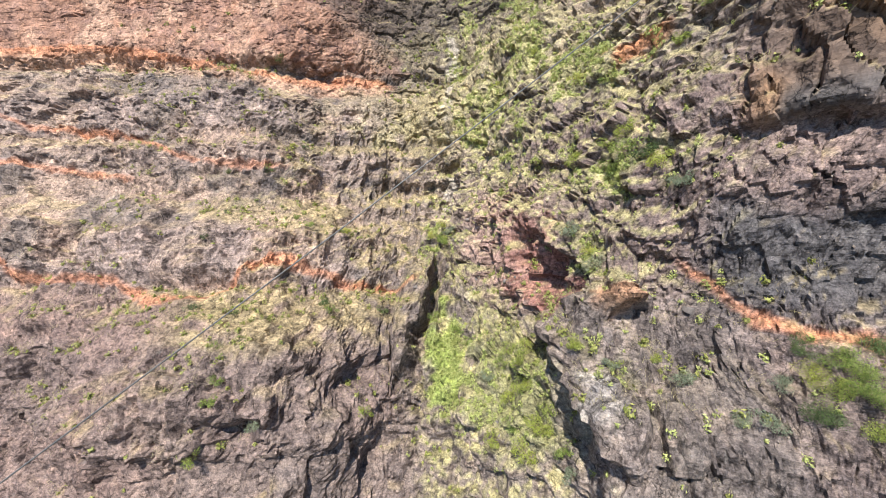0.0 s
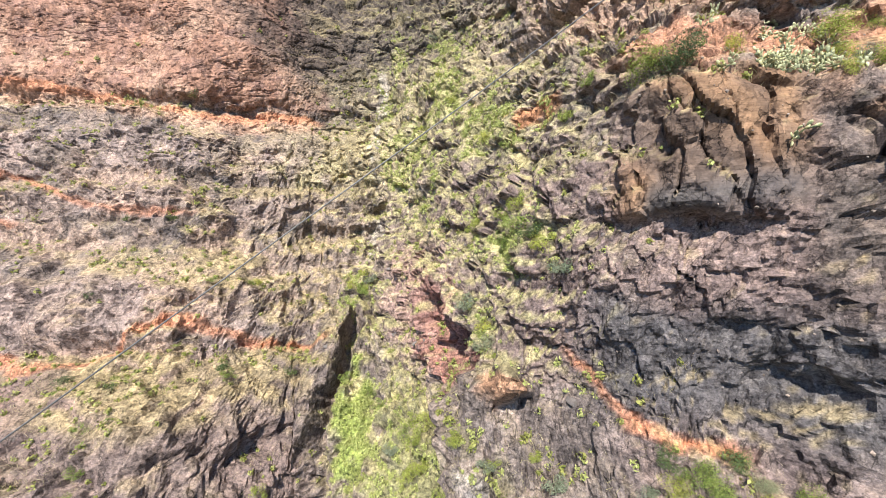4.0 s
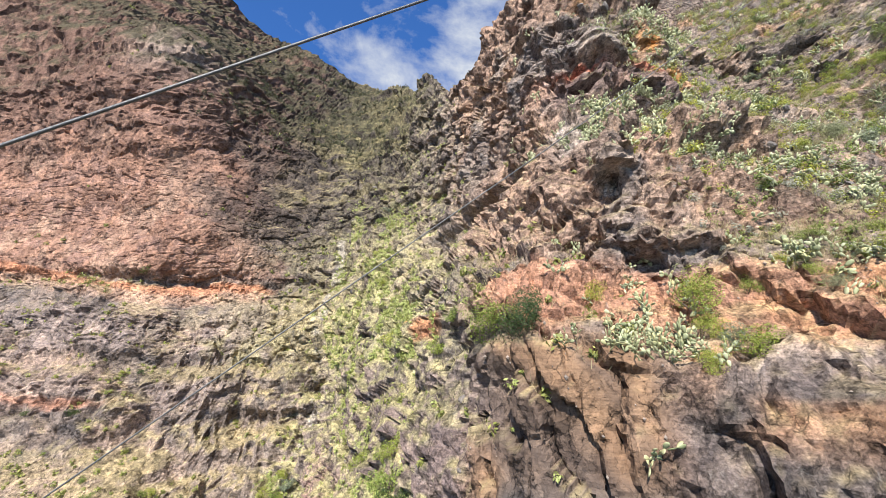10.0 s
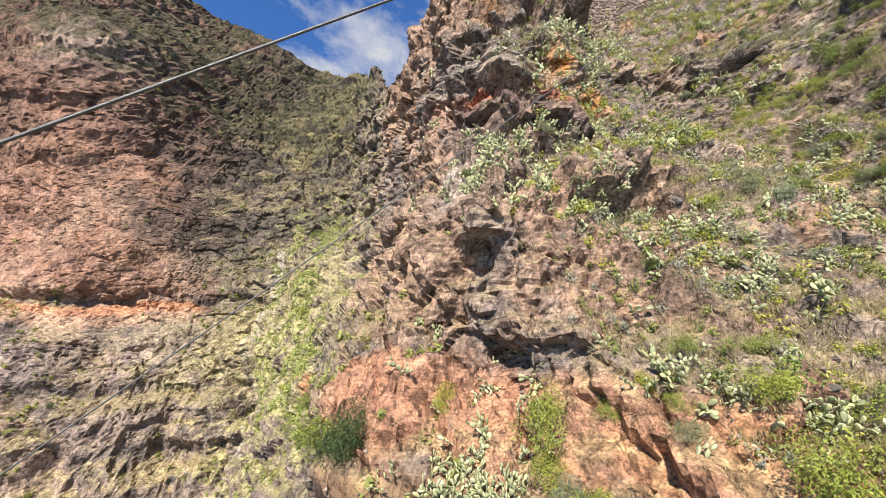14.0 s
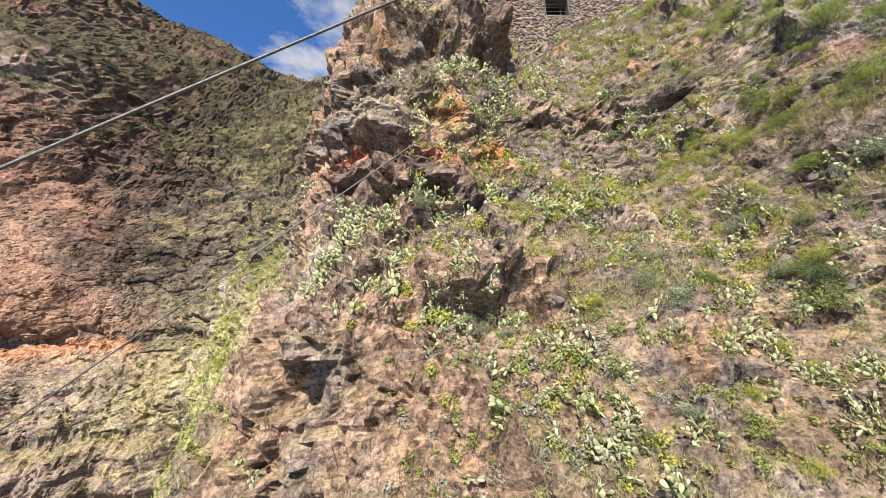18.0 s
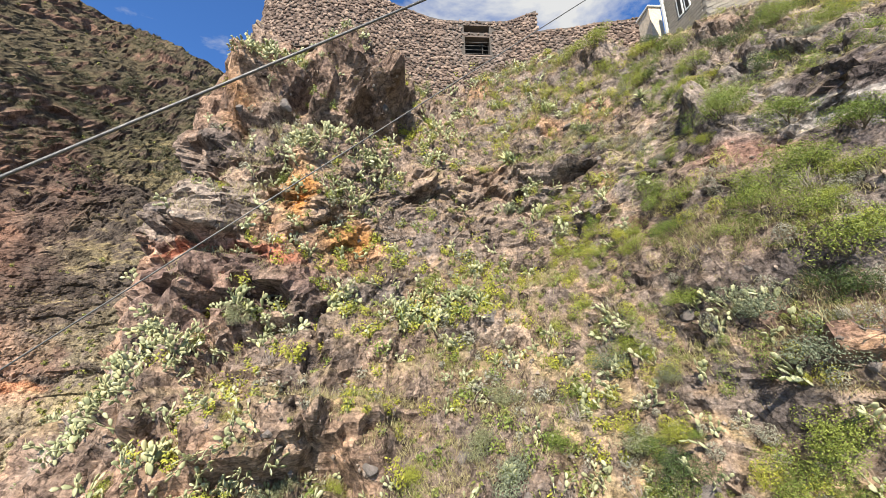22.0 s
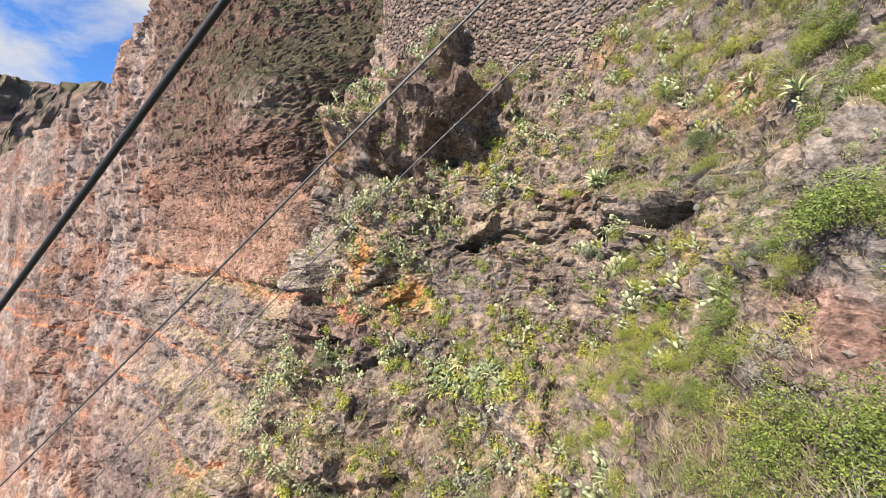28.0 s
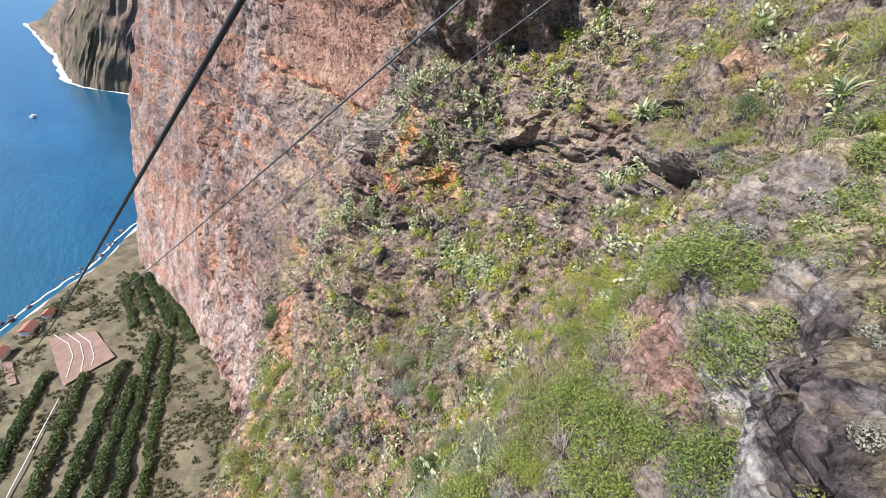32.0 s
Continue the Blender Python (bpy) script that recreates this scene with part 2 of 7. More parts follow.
BUSH_GREY = leafy("grey_green_leaf", (0.12, 0.14, 0.085), (0.27, 0.295, 0.19))
SCRUB_M = leafy("low_scrub_leaf", (0.12, 0.14, 0.03), (0.34, 0.34, 0.10))
STRAW_M = leafy("dry_grass_blade", (0.26, 0.215, 0.11), (0.50, 0.43, 0.24), 0.8, 0.15)
TWIG_M = plain("bare_twig", (0.30, 0.25, 0.21), vary=0.2, relief=0.2)
STEM_M = plain("shrub_stem", (0.16, 0.12, 0.085), vary=0.2, relief=0.3)
FAR_LEAF = leafy("orchard_leaf", (0.042, 0.062, 0.018), (0.13, 0.165, 0.05))
STEEL_M = plain("steel_cable", (0.12, 0.115, 0.11), 0.45, 0.5, 0.2, 30, 0.6, 0.004, spec=0.5)
GREASED_M = plain("greased_cable", (0.022, 0.022, 0.023), 0.5, 0.2, 0.2, 30, 0.6, 0.004, spec=0.4)
STONE_M = plain("wall_stone", (0.19, 0.142, 0.117), 0.92, 0, 0.22, 3.0, 0.6, 0.03, random_tone=0.5)
MORTAR_M = plain("wall_mortar", (0.10, 0.085, 0.075), 0.95, 0, 0.25, 5.0, 0.5, 0.02)
BLOCK_M = plain("concrete_block", (0.255, 0.225, 0.185), 0.95, 0, 0.12, 3.0, 0.4, 0.01, random_tone=0.12)
JOINT_M = plain("block_joint", (0.21, 0.19, 0.165), 0.95)
PLASTER_M = plain("white_plaster", (0.74, 0.73, 0.70), 0.85, 0, 0.05, 2.0, 0.1)
OCHRE_M = plain("ochre_render", (0.34, 0.27, 0.15), 0.9, 0, 0.2, 1.5, 0.2)
# near-black: dark panes, and the shade painted inside the stone wall's window
DARK_M = plain("pane_and_room_shade", (0.03, 0.028, 0.026), 0.95, 0, 0.2, 2.0, 0)
IRON_M = plain("window_bar", (0.07, 0.065, 0.06), 0.6, 0.4, 0.1, 8.0, 0)
CONCRETE_M = plain("concrete", (0.30, 0.27, 0.24), 0.9, 0, 0.15, 4.0, 0.3, 0.01)
ROOF_M = plain("clay_roof", (0.34, 0.15, 0.10), 0.9, 0, 0.2, 2.0, 0.3)
PEBBLE_M = plain("beach_pebbles", (0.44, 0.41, 0.37), 0.9, 0, 0.3, 0.5, 0.5, 0.3)
FOAM_M = plain("surf_foam", (0.82, 0.84, 0.85), 0.7, 0, 0.08, 0.6, 0.2)
BOAT_M = plain("white_hull", (0.8, 0.8, 0.8), 0.4, 0, 0.04, 1.0, 0)
PIPE_M = plain("white_edging", (0.7, 0.69, 0.66), 0.7, 0, 0.1, 1.0, 0)

sea_m, st, sb = blank("sea_water", 0.16, 0.0, 0.5)
far_tone = noise_fac(st, 0.006, 4, squash=(1, 2.5, 1))
sea_col = ramp(st, far_tone, (0.3, (0.010, 0.065, 0.125)), (0.7, (0.022, 0.115, 0.185)))
st.links.new(sea_col, sb.inputs["Base Color"])
kk = bump(st, sb, noise_fac(st, 0.09, 5, squash=(1, 2.2, 1)), 0.5, 1.2)
bump(st, sb, noise_fac(st, 0.8, 4, squash=(1, 1.8, 1)), 0.4, 0.25, kk)


# ---- mesh helpers ----
def part(name, data, material, parent=None, label=""):
    """Links a bmesh, or (points, faces), as one mesh object under a thing."""
    me = bpy.data.meshes.new(name)
    if isinstance(data, bmesh.types.BMesh):
        data.to_mesh(me)
        data.free()
    else:
        me.from_pydata([tuple(p) for p in data[0]], [], [tuple(f) for f in data[1]])
    me.materials.append(material)
    ob = new(name, me)
    if parent:
        ob.parent = parent
    if label:
        ob["label"] = label
    return ob


def sheet(name, pts, material, smooth=False):
    """A mesh from a grid of points, rows x columns x 3."""
    r, c, _ = pts.shape
    i = np.arange(r * c).reshape(r, c)
    quads = np.stack([i[:-1, :-1], i[:-1, 1:], i[1:, 1:], i[1:, :-1]], -1).reshape(-1, 4)
    return bulk(name, pts.reshape(-1, 3), quads, material, smooth)


def bulk(name, verts, faces, material, smooth=False):
    """A mesh from arrays: points, and faces of one length."""
    verts, faces = np.asarray(verts, np.float32), np.asarray(faces, np.int32)
    me = bpy.data.meshes.new(name)
    me.vertices.add(len(verts))
    me.vertices.foreach_set("co", verts.ravel())
    k = faces.shape[1]
    me.loops.add(faces.size)
    me.loops.foreach_set("vertex_index", faces.ravel())
    me.polygons.add(len(faces))
    me.polygons.foreach_set("loop_start", np.arange(len(faces), dtype=np.int32) * k)
    me.polygons.foreach_set("use_smooth", np.full(len(faces), smooth))
    me.update(calc_edges=True)
    me.materials.append(material)
    return new(name, me)


def box(bm, centre, size, turn=None, bevel=0.0):
    made = bmesh.ops.create_cube(bm, size=1.0)["verts"]
    m = Matrix.Translation(centre) @ (turn or Matrix()) @ Matrix.Diagonal((*size, 1))
    bmesh.ops.transform(bm, matrix=m, verts=made)
    if bevel:
        edges = list({e for v in made for e in v.link_edges})
        bmesh.ops.bevel(bm, geom=edges, offset=bevel, segments=1, affect="EDGES")
    return bm


def hashed(ix, iy, iz=0, seed=0):
    h = (ix.astype(np.int64) * 374761393 + iy.astype(np.int64) * 668265263 + np.asarray(iz).astype(np.int64) * 2147483647 + seed * 974634541) & 0xFFFFFFFF
    h = ((h ^ (h >> 13)) * 1274126177) & 0xFFFFFFFF
    h = ((h ^ (h >> 16)) * 2246822519) & 0xFFFFFFFF
    return ((h ^ (h >> 15)) & 0xFFFFFF) / float(0xFFFFFF)


def wave(u, v, seed=0):
    """Smooth noise in two dimensions, -1 to 1."""
    iu, iv = np.floor(u), np.floor(v)
    fu, fv = u - iu, v - iv
    su, sv = fu * fu * (3 - 2 * fu), fv * fv * (3 - 2 * fv)
    a, b = hashed(iu, iv, 0, seed), hashed(iu + 1, iv, 0, seed)
    c, d = hashed(iu, iv + 1, 0, seed), hashed(iu + 1, iv + 1, 0, seed)
    return 2 * (a + (b - a) * su + (c - a) * sv + (a - b - c + d) * su * sv) - 1


def fractal(u, v, octaves=4, seed=0, gain=0.5):
    total, amp = 0, 1
    for k in range(octaves):
        total = total + amp * wave(u * 2.03 ** k + 17.3 * k, v * 2.03 ** k - 9.1 * k, seed + k)
        amp *= gain
    return total


def ridged(u, v, octaves=4, seed=0):
    total, amp = 0, 1
    for k in range(octaves):
        total = total + amp * (1 - 2 * np.abs(wave(u * 2.1 ** k + 5.7 * k, v * 2.1 ** k + 3.3 * k, seed + k)))
        amp *= 0.5
    return total


def blocks(u, v, seed=0):
    """Jointed rock: a step and a tilt for each cell, and the distance to the joint."""
    iu, iv = np.floor(u), np.floor(v)
    best, second = np.full(u.shape, 9.0), np.full(u.shape, 9.0)
    level = np.zeros(u.shape)
    for du in (-1, 0, 1):
        for dv in (-1, 0, 1):
            cu, cv = iu + du, iv + dv
            pu, pv = cu + 0.1 + 0.8 * hashed(cu, cv, 0, seed), cv + 0.1 + 0.8 * hashed(cu, cv, 1, seed)
            d = np.maximum(np.abs(u - pu), np.abs(v - pv)) * 0.6 + np.hypot(u - pu, v - pv) * 0.4
            step = hashed(cu, cv, 2, seed) - 0.5 + (u - pu) * (hashed(cu, cv, 3, seed) - 0.5) * 1.2 + (v - pv) * (hashed(cu, cv, 4, seed) - 0.5) * 1.2
            near = d < best
            second = np.where(near, best, np.minimum(second, d))
            level = np.where(near, step, level)
            best = np.where(near, d, best)
    return level, second - best


def wave3(q, seed=0):
    """Smooth noise in space, -1 to 1; q holds three coordinates."""
    i = [np.floor(k) for k in q]
    f = [k - j for k, j in zip(q, i)]
    w = [k * k * (3 - 2 * k) for k in f]
    total = 0
    for a in (0, 1):
        for b in (0, 1):
            for c in (0, 1):
                weight = (w[0] if a else 1 - w[0]) * (w[1] if b else 1 - w[1]) * (w[2] if c else 1 - w[2])
                total = total + weight * hashed(i[0] + a, i[1] + b, i[2] + c, seed)
    return 2 * total - 1


def fractal3(q, octaves=4, seed=0, gain=0.5, sharp=False):
    total, amp = 0, 1
    for k in range(octaves):
        n = wave3([c * 2.03 ** k + 7.3 * k for c in q], seed + k)
        total = total + amp * (1 - 2 * np.abs(n) if sharp else n * 1.25)
        amp *= gain
    return total


def blocks3(q, seed=0, tilt=1.3):
    """Jointed rock in space: a step and a tilted facet for each block, and the distance to its joint."""
    low = [np.floor(k - 0.5) for k in q]
    best, second = np.full(q[0].shape, 9.0), np.full(q[0].shape, 9.0)
    level = np.zeros(q[0].shape)
    for a in (0, 1):
        for b in (0, 1):
            for c in (0, 1):
                cell = [low[0] + a, low[1] + b, low[2] + c]
                h = hashed(*cell, seed)
                bits = [(h * m) % 1.0 for m in (1.0, 61.7, 977.3, 5851.1, 30011.9, 151717.7, 700001.3)]
                d = [k - (j + 0.14 + 0.72 * r) for k, j, r in zip(q, cell, bits)]
                far_ = np.maximum(np.maximum(np.abs(d[0]), np.abs(d[1])), np.abs(d[2])) * 0.55 + np.sqrt(d[0] ** 2 + d[1] ** 2 + d[2] ** 2) * 0.45
                step = bits[3] - 0.5 + tilt * (d[0] * (bits[4] - 0.5) + d[1] * (bits[5] - 0.5) + d[2] * (bits[6] - 0.6))
                near = far_ < best
                second = np.where(near, best, np.minimum(second, far_))
                level = np.where(near, step, level)
                best = np.where(near, far_, best)
    return level, second - best


def smooth01(a, b, x):
    s = np.clip((x - a) / (b - a), 0, 1)
    return s * s * (3 - 2 * s)


def hump(x, z, cx, cz, rx, rz):
    return np.exp(-((x - cx) / rx) ** 2 - ((z - cz) / rz) ** 2)


def pit(x, z, cx, cz, rx, rz):
    """A hollow or a knob with steep sides."""
    return 1 - smooth01(0.65, 1.15, np.hypot((x - cx) / rx, (z - cz) / rz))


def glide(xs, ys, x):
    """Monotone cubic through stations xs (1D); ys may carry more columns."""
    xs, ys = np.asarray(xs, float), np.asarray(ys, float)
    h = np.diff(xs)
    d = np.diff(ys, axis=0) / h.reshape(-1, *[1] * (ys.ndim - 1))
    m = np.zeros_like(ys)
    same = d[:-1] * d[1:] > 0
    m[1:-1] = np.where(same, 2 * d[:-1] * d[1:] / np.where(same, d[:-1] + d[1:], 1), 0)
    m[0], m[-1] = d[0], d[-1]
    k = np.clip(np.searchsorted(xs, x) - 1, 0, len(xs) - 2)
    ex = (-1,) + (1,) * (ys.ndim - 1)
    s, hk = np.clip((x - xs[k]) / h[k], 0, 1).reshape(ex), h[k].reshape(ex)
    return (ys[k] * (1 + 2 * s) * (1 - s) ** 2 + m[k] * hk * s * (1 - s) ** 2 + ys[k + 1] * s * s * (3 - 2 * s) + m[k + 1] * hk * s * s * (s - 1))


# ---- the cliff: upright sections through it, joined into one face ----
SECTIONS = []


def section(x, *profile):
    """One upright cut through the cliff at x: (height, distance) from foot to brink."""
    SECTIONS.append((x, profile))


section(-330, (-136, 60), (-60, 66), (0, 70), (60, 76), (100, 80))
section(-290, (-136, 24), (-60, 32), (-17, 40), (30, 48), (75, 56), (100, 58))
section(-262, (-136, 15), (-60, 21), (-17, 25), (30, 35), (75, 45), (100, 47))
section(-180, (-136, 28), (-60, 34), (0, 40), (40, 44), (75, 47), (100, 48))
section(-105, (-136, 36), (-60, 39), (0, 44), (30, 49), (80, 51), (100, 52))
section(-60, (-136, 39), (-40, 40), (-10, 40), (8, 45.5), (20, 49), (50, 50), (100, 50))
section(-40, (-136, 36), (-40, 35.5), (-10, 37.5), (0, 42), (10, 46), (20, 49), (40, 51), (62, 50), (76, 54), (100, 62))
section(-24, (-136, 33), (-40, 30), (-15, 29.5), (-5, 36), (5, 42.5), (10, 44.5), (22, 48.5), (37, 50), (58, 48.5), (66, 56), (84, 75), (100, 84))
section(-14, (-136, 33), (-40, 30), (-13, 30), (-4, 38.5), (5, 45), (15, 50), (23, 53), (30, 51), (36, 52.5), (46, 56), (55, 63), (77, 76), (100, 87))
section(-5, (-136, 34), (-40, 34), (-12, 39), (-4, 42.5), (2, 48), (11, 52), (20, 54), (35, 57), (46, 63), (55, 69), (75, 82), (100, 94))
section(1, (-136, 34), (-40, 33), (-14, 36), (-6, 42), (0, 47), (8, 51.5), (15, 52), (25, 54), (45, 62), (55, 69), (75, 82), (100, 95))
section(7, (-136, 29), (-40, 26), (-15, 27), (-10, 30), (-6, 37), (0, 36), (6, 38), (13, 42), (25, 48), (45, 61), (75, 76), (100, 88))
section(10, (-136, 22), (-40, 20), (-11, 20.2), (-5, 24.5), (2, 29), (12, 37), (25, 44), (40, 54), (48, 59), (75, 74), (100, 84))
section(14, (-136, 17), (-40, 17), (-11, 19), (-4, 25), (2, 24), (6, 23), (12, 27), (20, 33), (25, 40), (40, 46), (50, 50), (100, 70))
section(18, (-136, 12), (-40, 12), (-11, 17), (-4, 20.6), (0, 21), (5, 19.5), (11, 18.5), (14, 18.3), (17, 21), (20, 26), (30, 34), (44, 38), (50, 43), (100, 60))
section(21.5, (-136, 8), (-40, 8), (-11, 15), (-2, 19), (4, 17.6), (8, 16.4), (12, 16.6), (14.5, 18.2), (17, 20.5), (23, 21), (27, 24), (33, 26.5), (39, 30.5), (48, 33), (100, 50))
section(24, (-136, 8), (-40, 8), (-11, 13.5), (0, 16), (8, 15.8), (13, 16.6), (16, 19.5), (22, 19.3), (28, 23), (36, 24.6), (42, 27.5), (48, 29.6), (100, 46))
section(28, (-136, 3), (-40, 3), (0, 9.4), (10, 12.6), (14, 14.6), (17, 16.9), (24, 20.2), (29, 22.8), (33, 23), (38, 25), (42, 27), (46, 29.5), (100, 44))
section(33, (-136, -3), (-40, -3), (0, 4.8), (10, 9.8), (14, 13), (17, 15.6), (24, 20.8), (29, 23.6), (35, 25.5), (42, 28.5), (46, 30.5), (100, 44))
section(38, (-136, -4), (-40, -4), (10, 10.5), (20, 17.5), (25, 21.5), (29, 24.5), (33, 26.3), (37, 27.6), (43, 30.3), (46, 31), (100, 44))
section(42, (-136, -8), (-40, -8), (15, 10.5), (24, 16.5), (28, 18.5), (31, 22.3), (36, 25), (42, 28), (46, 30), (100, 44))
section(45, (-136, -10), (-40, -10), (20, 10.2), (28, 15), (30, 16.7), (32, 18.2), (34, 19.8), (37, 22.4), (42, 26), (46, 28), (100, 42))
section(46.3, (-136, -11), (-40, -11), (20, 9.8), (28, 14.2), (32.2, 16.3), (34.0, 16.8), (34.8, 17.4), (36.2, 20.6), (42, 25), (46, 27.3), (100, 41))
section(48, (-136, -12), (-40, -12), (20, 9), (28, 12.4), (33, 13.8), (34.6, 14.3), (35.8, 17.0), (38, 20.3), (41, 23.2), (46, 26), (100, 40))
section(52, (-136, -14), (-40, -14), (20, 8), (30, 12), (36, 16), (42, 21), (46, 24), (100, 38))
section(64, (-136, -18), (-40, -18), (20, 4), (30, 8), (36, 12), (42, 17), (46, 19), (100, 34))
section(110, (-136, -40), (-40, -36), (20, -14), (36, -6), (46, 0), (100, 20))


def spaced(*runs):
    """Lines of the grid: (from, to, step), run after run."""
    return np.concatenate([np.arange(a, b, s) for a, b, s in runs])


gz = spaced((-136, -60, 2.0), (-60, -25, 0.6), (-25, -4, 0.3), (-4, 12, 0.2), (12, 31, 0.165), (31, 37, 0.09), (37, 40, 0.16), (40, 52, 0.25), (52, 98, 0.65))
cuts = np.array([glide([p[0] for p in prof], [p[1] for p in prof], gz) for _, prof in SECTIONS])
# lines across: closer where the face turns away, so that its pieces stay square
probe = np.arange(-14, 24, 0.25)
turn_ = np.abs(np.gradient(glide([s[0] for s in SECTIONS], cuts, probe)[:, (gz > -20) & (gz < 40)], 0.25, axis=0))
reach = np.concatenate([[0], np.cumsum(np.hypot(1, np.percentile(turn_, 80, axis=1)) * 0.25)])
bent = np.interp(np.arange(0, reach[-2], 0.235), reach, np.append(probe, 24))
gx = np.concatenate([spaced((-330, -150, 1.8), (-150, -70, 0.8), (-70, -45, 0.5), (-45, -14, 0.29)), bent, spaced((24, 44.4, 0.16), (44.4, 49, 0.075), (49, 52, 0.15), (52, 62, 0.4), (62, 111, 3.0))])
YB = glide([s[0] for s in SECTIONS], cuts, gx)          # columns x heights
X, Z = np.meshgrid(gx, gz, indexing="ij")
BRINK = glide([-330, -260, -150, -100, -65, -40, -26, -18, -12, -4, 5, 10, 14, 16.5, 18.5, 20.5, 23, 28, 34, 42, 44.5, 46.5, 50, 53, 60, 111],
              [52, 66, 74, 79, 88, 92.5, 92.5, 89.5, 87.5, 86, 79.5, 72, 58, 47, 43, 46, 47.5, 46.5, 45.5, 45, 43.4, 42.1, 42.1, 45, 46, 46], gx)[:, None]
# length along the face, so that joints keep their size where it turns away
mean_line = YB[:, (gz > 5) & (gz < 42)].mean(axis=1)
U = np.concatenate([[0], np.cumsum(np.hypot(np.diff(gx), np.diff(mean_line)))])[:, None] + 0 * Z
U -= U[np.argmin(abs(gx - 28)), 0] - 28
ia, ib = np.argmin(abs(gx + 14)), np.argmin(abs(gx - 28))
steps = np.hypot(np.diff(gx)[:, None], np.diff(YB, axis=0))[ia:ib]
along = np.concatenate([np.zeros((1, len(gz))), np.cumsum(steps, axis=0)])
U[ia:ib + 1] = U[ia] + along / along[-1] * (U[ib] - U[ia])
B = np.stack([X, YB, Z], -1)
BN = np.cross(np.gradient(B, axis=0), np.gradient(B, axis=1))
BN /= np.linalg.norm(BN, axis=-1, keepdims=True)


def cliff_relief(X, Z, U, Q):
    """Ledges, joints, ribs and hollows; minus is out towards the open."""
    left = 1 - smooth01(-12, 4, X)                       # the tall red wall
    right = smooth01(23, 30, X) * smooth01(12, 18, Z)    # the planted slope
    right = np.maximum(right, smooth01(27, 33, X))
    high = smooth01(44, 46, X) * smooth01(36.5, 38, Z)
    near = smooth01(44.8, 45.8, X) * (1 - smooth01(50, 52, X)) * smooth01(29, 31, Z) * (1 - smooth01(34.4, 35.4, Z))
    rubble = smooth01(12, 15, X) * (1 - smooth01(25, 28, X)) * (1 - smooth01(6, 8, Z))
    far = 1 - smooth01(-75, -50, X)
    crop = smooth01(0.1, 0.6, fractal3([Q[0] / 4, Q[1] / 4, Q[2] / 3.2], 3, 17))
    crag = smooth01(-0.2, 0.25, fractal3([Q[0] / 3.2, Q[1] / 3.2, Q[2] / 4.5], 3, 18)) * smooth01(22, 25, X) * (1 - smooth01(37, 41, X)) * smooth01(20, 23, Z) * (1 - smooth01(35, 39, Z))
    crop = np.maximum(crop, 1.3 * crag)
    right = right * (1 - 0.6 * crop) * (1 - 0.75 * near)
    right = np.maximum(right, 0.35 * high)
    soft = left * (1 - smooth01(20, 24, Z)) * (1 - bench_rock(U, Z))
    redw = left * smooth01(24, 26, Z) * (1 - smooth01(40, 48, Z))
    calm = (1 - 0.4 * left - 0.62 * rubble) * (1 - 0.65 * redw) * (1 - 0.75 * soft)
    wob = [0.55 * wave3([c / 2.4 for c in Q], 91 + k) + 0.25 * wave3([c / 0.9 for c in Q], 95 + k) for k in range(3)]
    wx, wy, wz = [c + w for c, w in zip(Q, wob)]

    def at(sx, sz):
        return [wx / sx, wy / sx, wz / sz]

    dip = Z + 1.3 * fractal(X / 22, Z * 0 + 3, 3, 11) + 0.35 * wob[2]
    out = -0.75 * fractal3([Q[0] / 9, Q[1] / 9, Q[2] / 8], 3, 1)
    out += -0.50 * fractal3([Q[0] / 4.6, Q[1] / 4.6, Q[2] / 6.5], 3, 5, sharp=True) * (1 - 0.55 * right) * calm
    lev, gap = blocks3(at(2.7, 2.2), 21, 0.9)
    edge = 1 - 0.45 * hump(X, Z, 21, 26, 4.5, 16)
    out += (-0.95 * edge * lev * (1 - 0.8 * right) + 0.32 * np.exp(-gap / 0.06) * (1 - 0.6 * right)) * calm * (1 - 0.6 * far)
    lev2, gap2 = blocks3(at(1.0, 0.85), 33)
    out += (-0.34 * lev2 * (1 - 0.4 * right) * (1 - 0.6 * redw) * (1 - 0.7 * soft) * (1 + 0.5 * near) + 0.12 * np.exp(-gap2 / 0.07) * (1 - 0.6 * right)) * (1 - far)
    lev3, gap3 = blocks3(at(0.4, 0.34), 47)
    out += (-0.13 * lev3 + 0.04 * np.exp(-gap3 / 0.1)) * (1 - far) * (0.8 + 0.5 * near) * (0.4 + 0.6 * smooth01(-6, 12, X)) * (1 - 0.6 * soft)
    bed = np.sin(dip / 1.35) + 0.7 * np.sin(dip / 0.61 + 1.1 * wave(X / 9, Z / 9, 8))
    out += -0.17 * bed * (0.2 + 0.8 * left) * (1 - 0.7 * right) * (1 - 0.8 * far)
    ribs = fractal3([Q[0] / 1.5, Q[1] / 1.5, Q[2] / 9], 2, 61, sharp=True)
    out += -0.45 * ribs * hump(X, Z, -3, 4, 9, 16) * (1 - right)
    out += -2.2 * far * ridged(X / 26, Z / 90, 3, 71) - 0.9 * far * ridged(X / 10, Z / 30, 2, 72) - 0.5 * far * smooth01(-150, -110, X) * ridged(X / 3.5, Z / 6, 2, 73)
    crack, split = blocks3([wx / 4.2, wy / 4.2, wz / 6.5], 75)
    out += far * smooth01(-160, -130, X) * (-0.9 * fractal3([Q[0] / 3.6, Q[1] / 3.6, Q[2] / 16], 2, 77, sharp=True) - 1.0 * crack + 0.7 * np.exp(-split / 0.09))
    face = smooth01(15.5, 17, X) * (1 - smooth01(22, 23.5, X)) * smooth01(6.2, 7.2, Z) * (1 - smooth01(13, 14.5, Z))
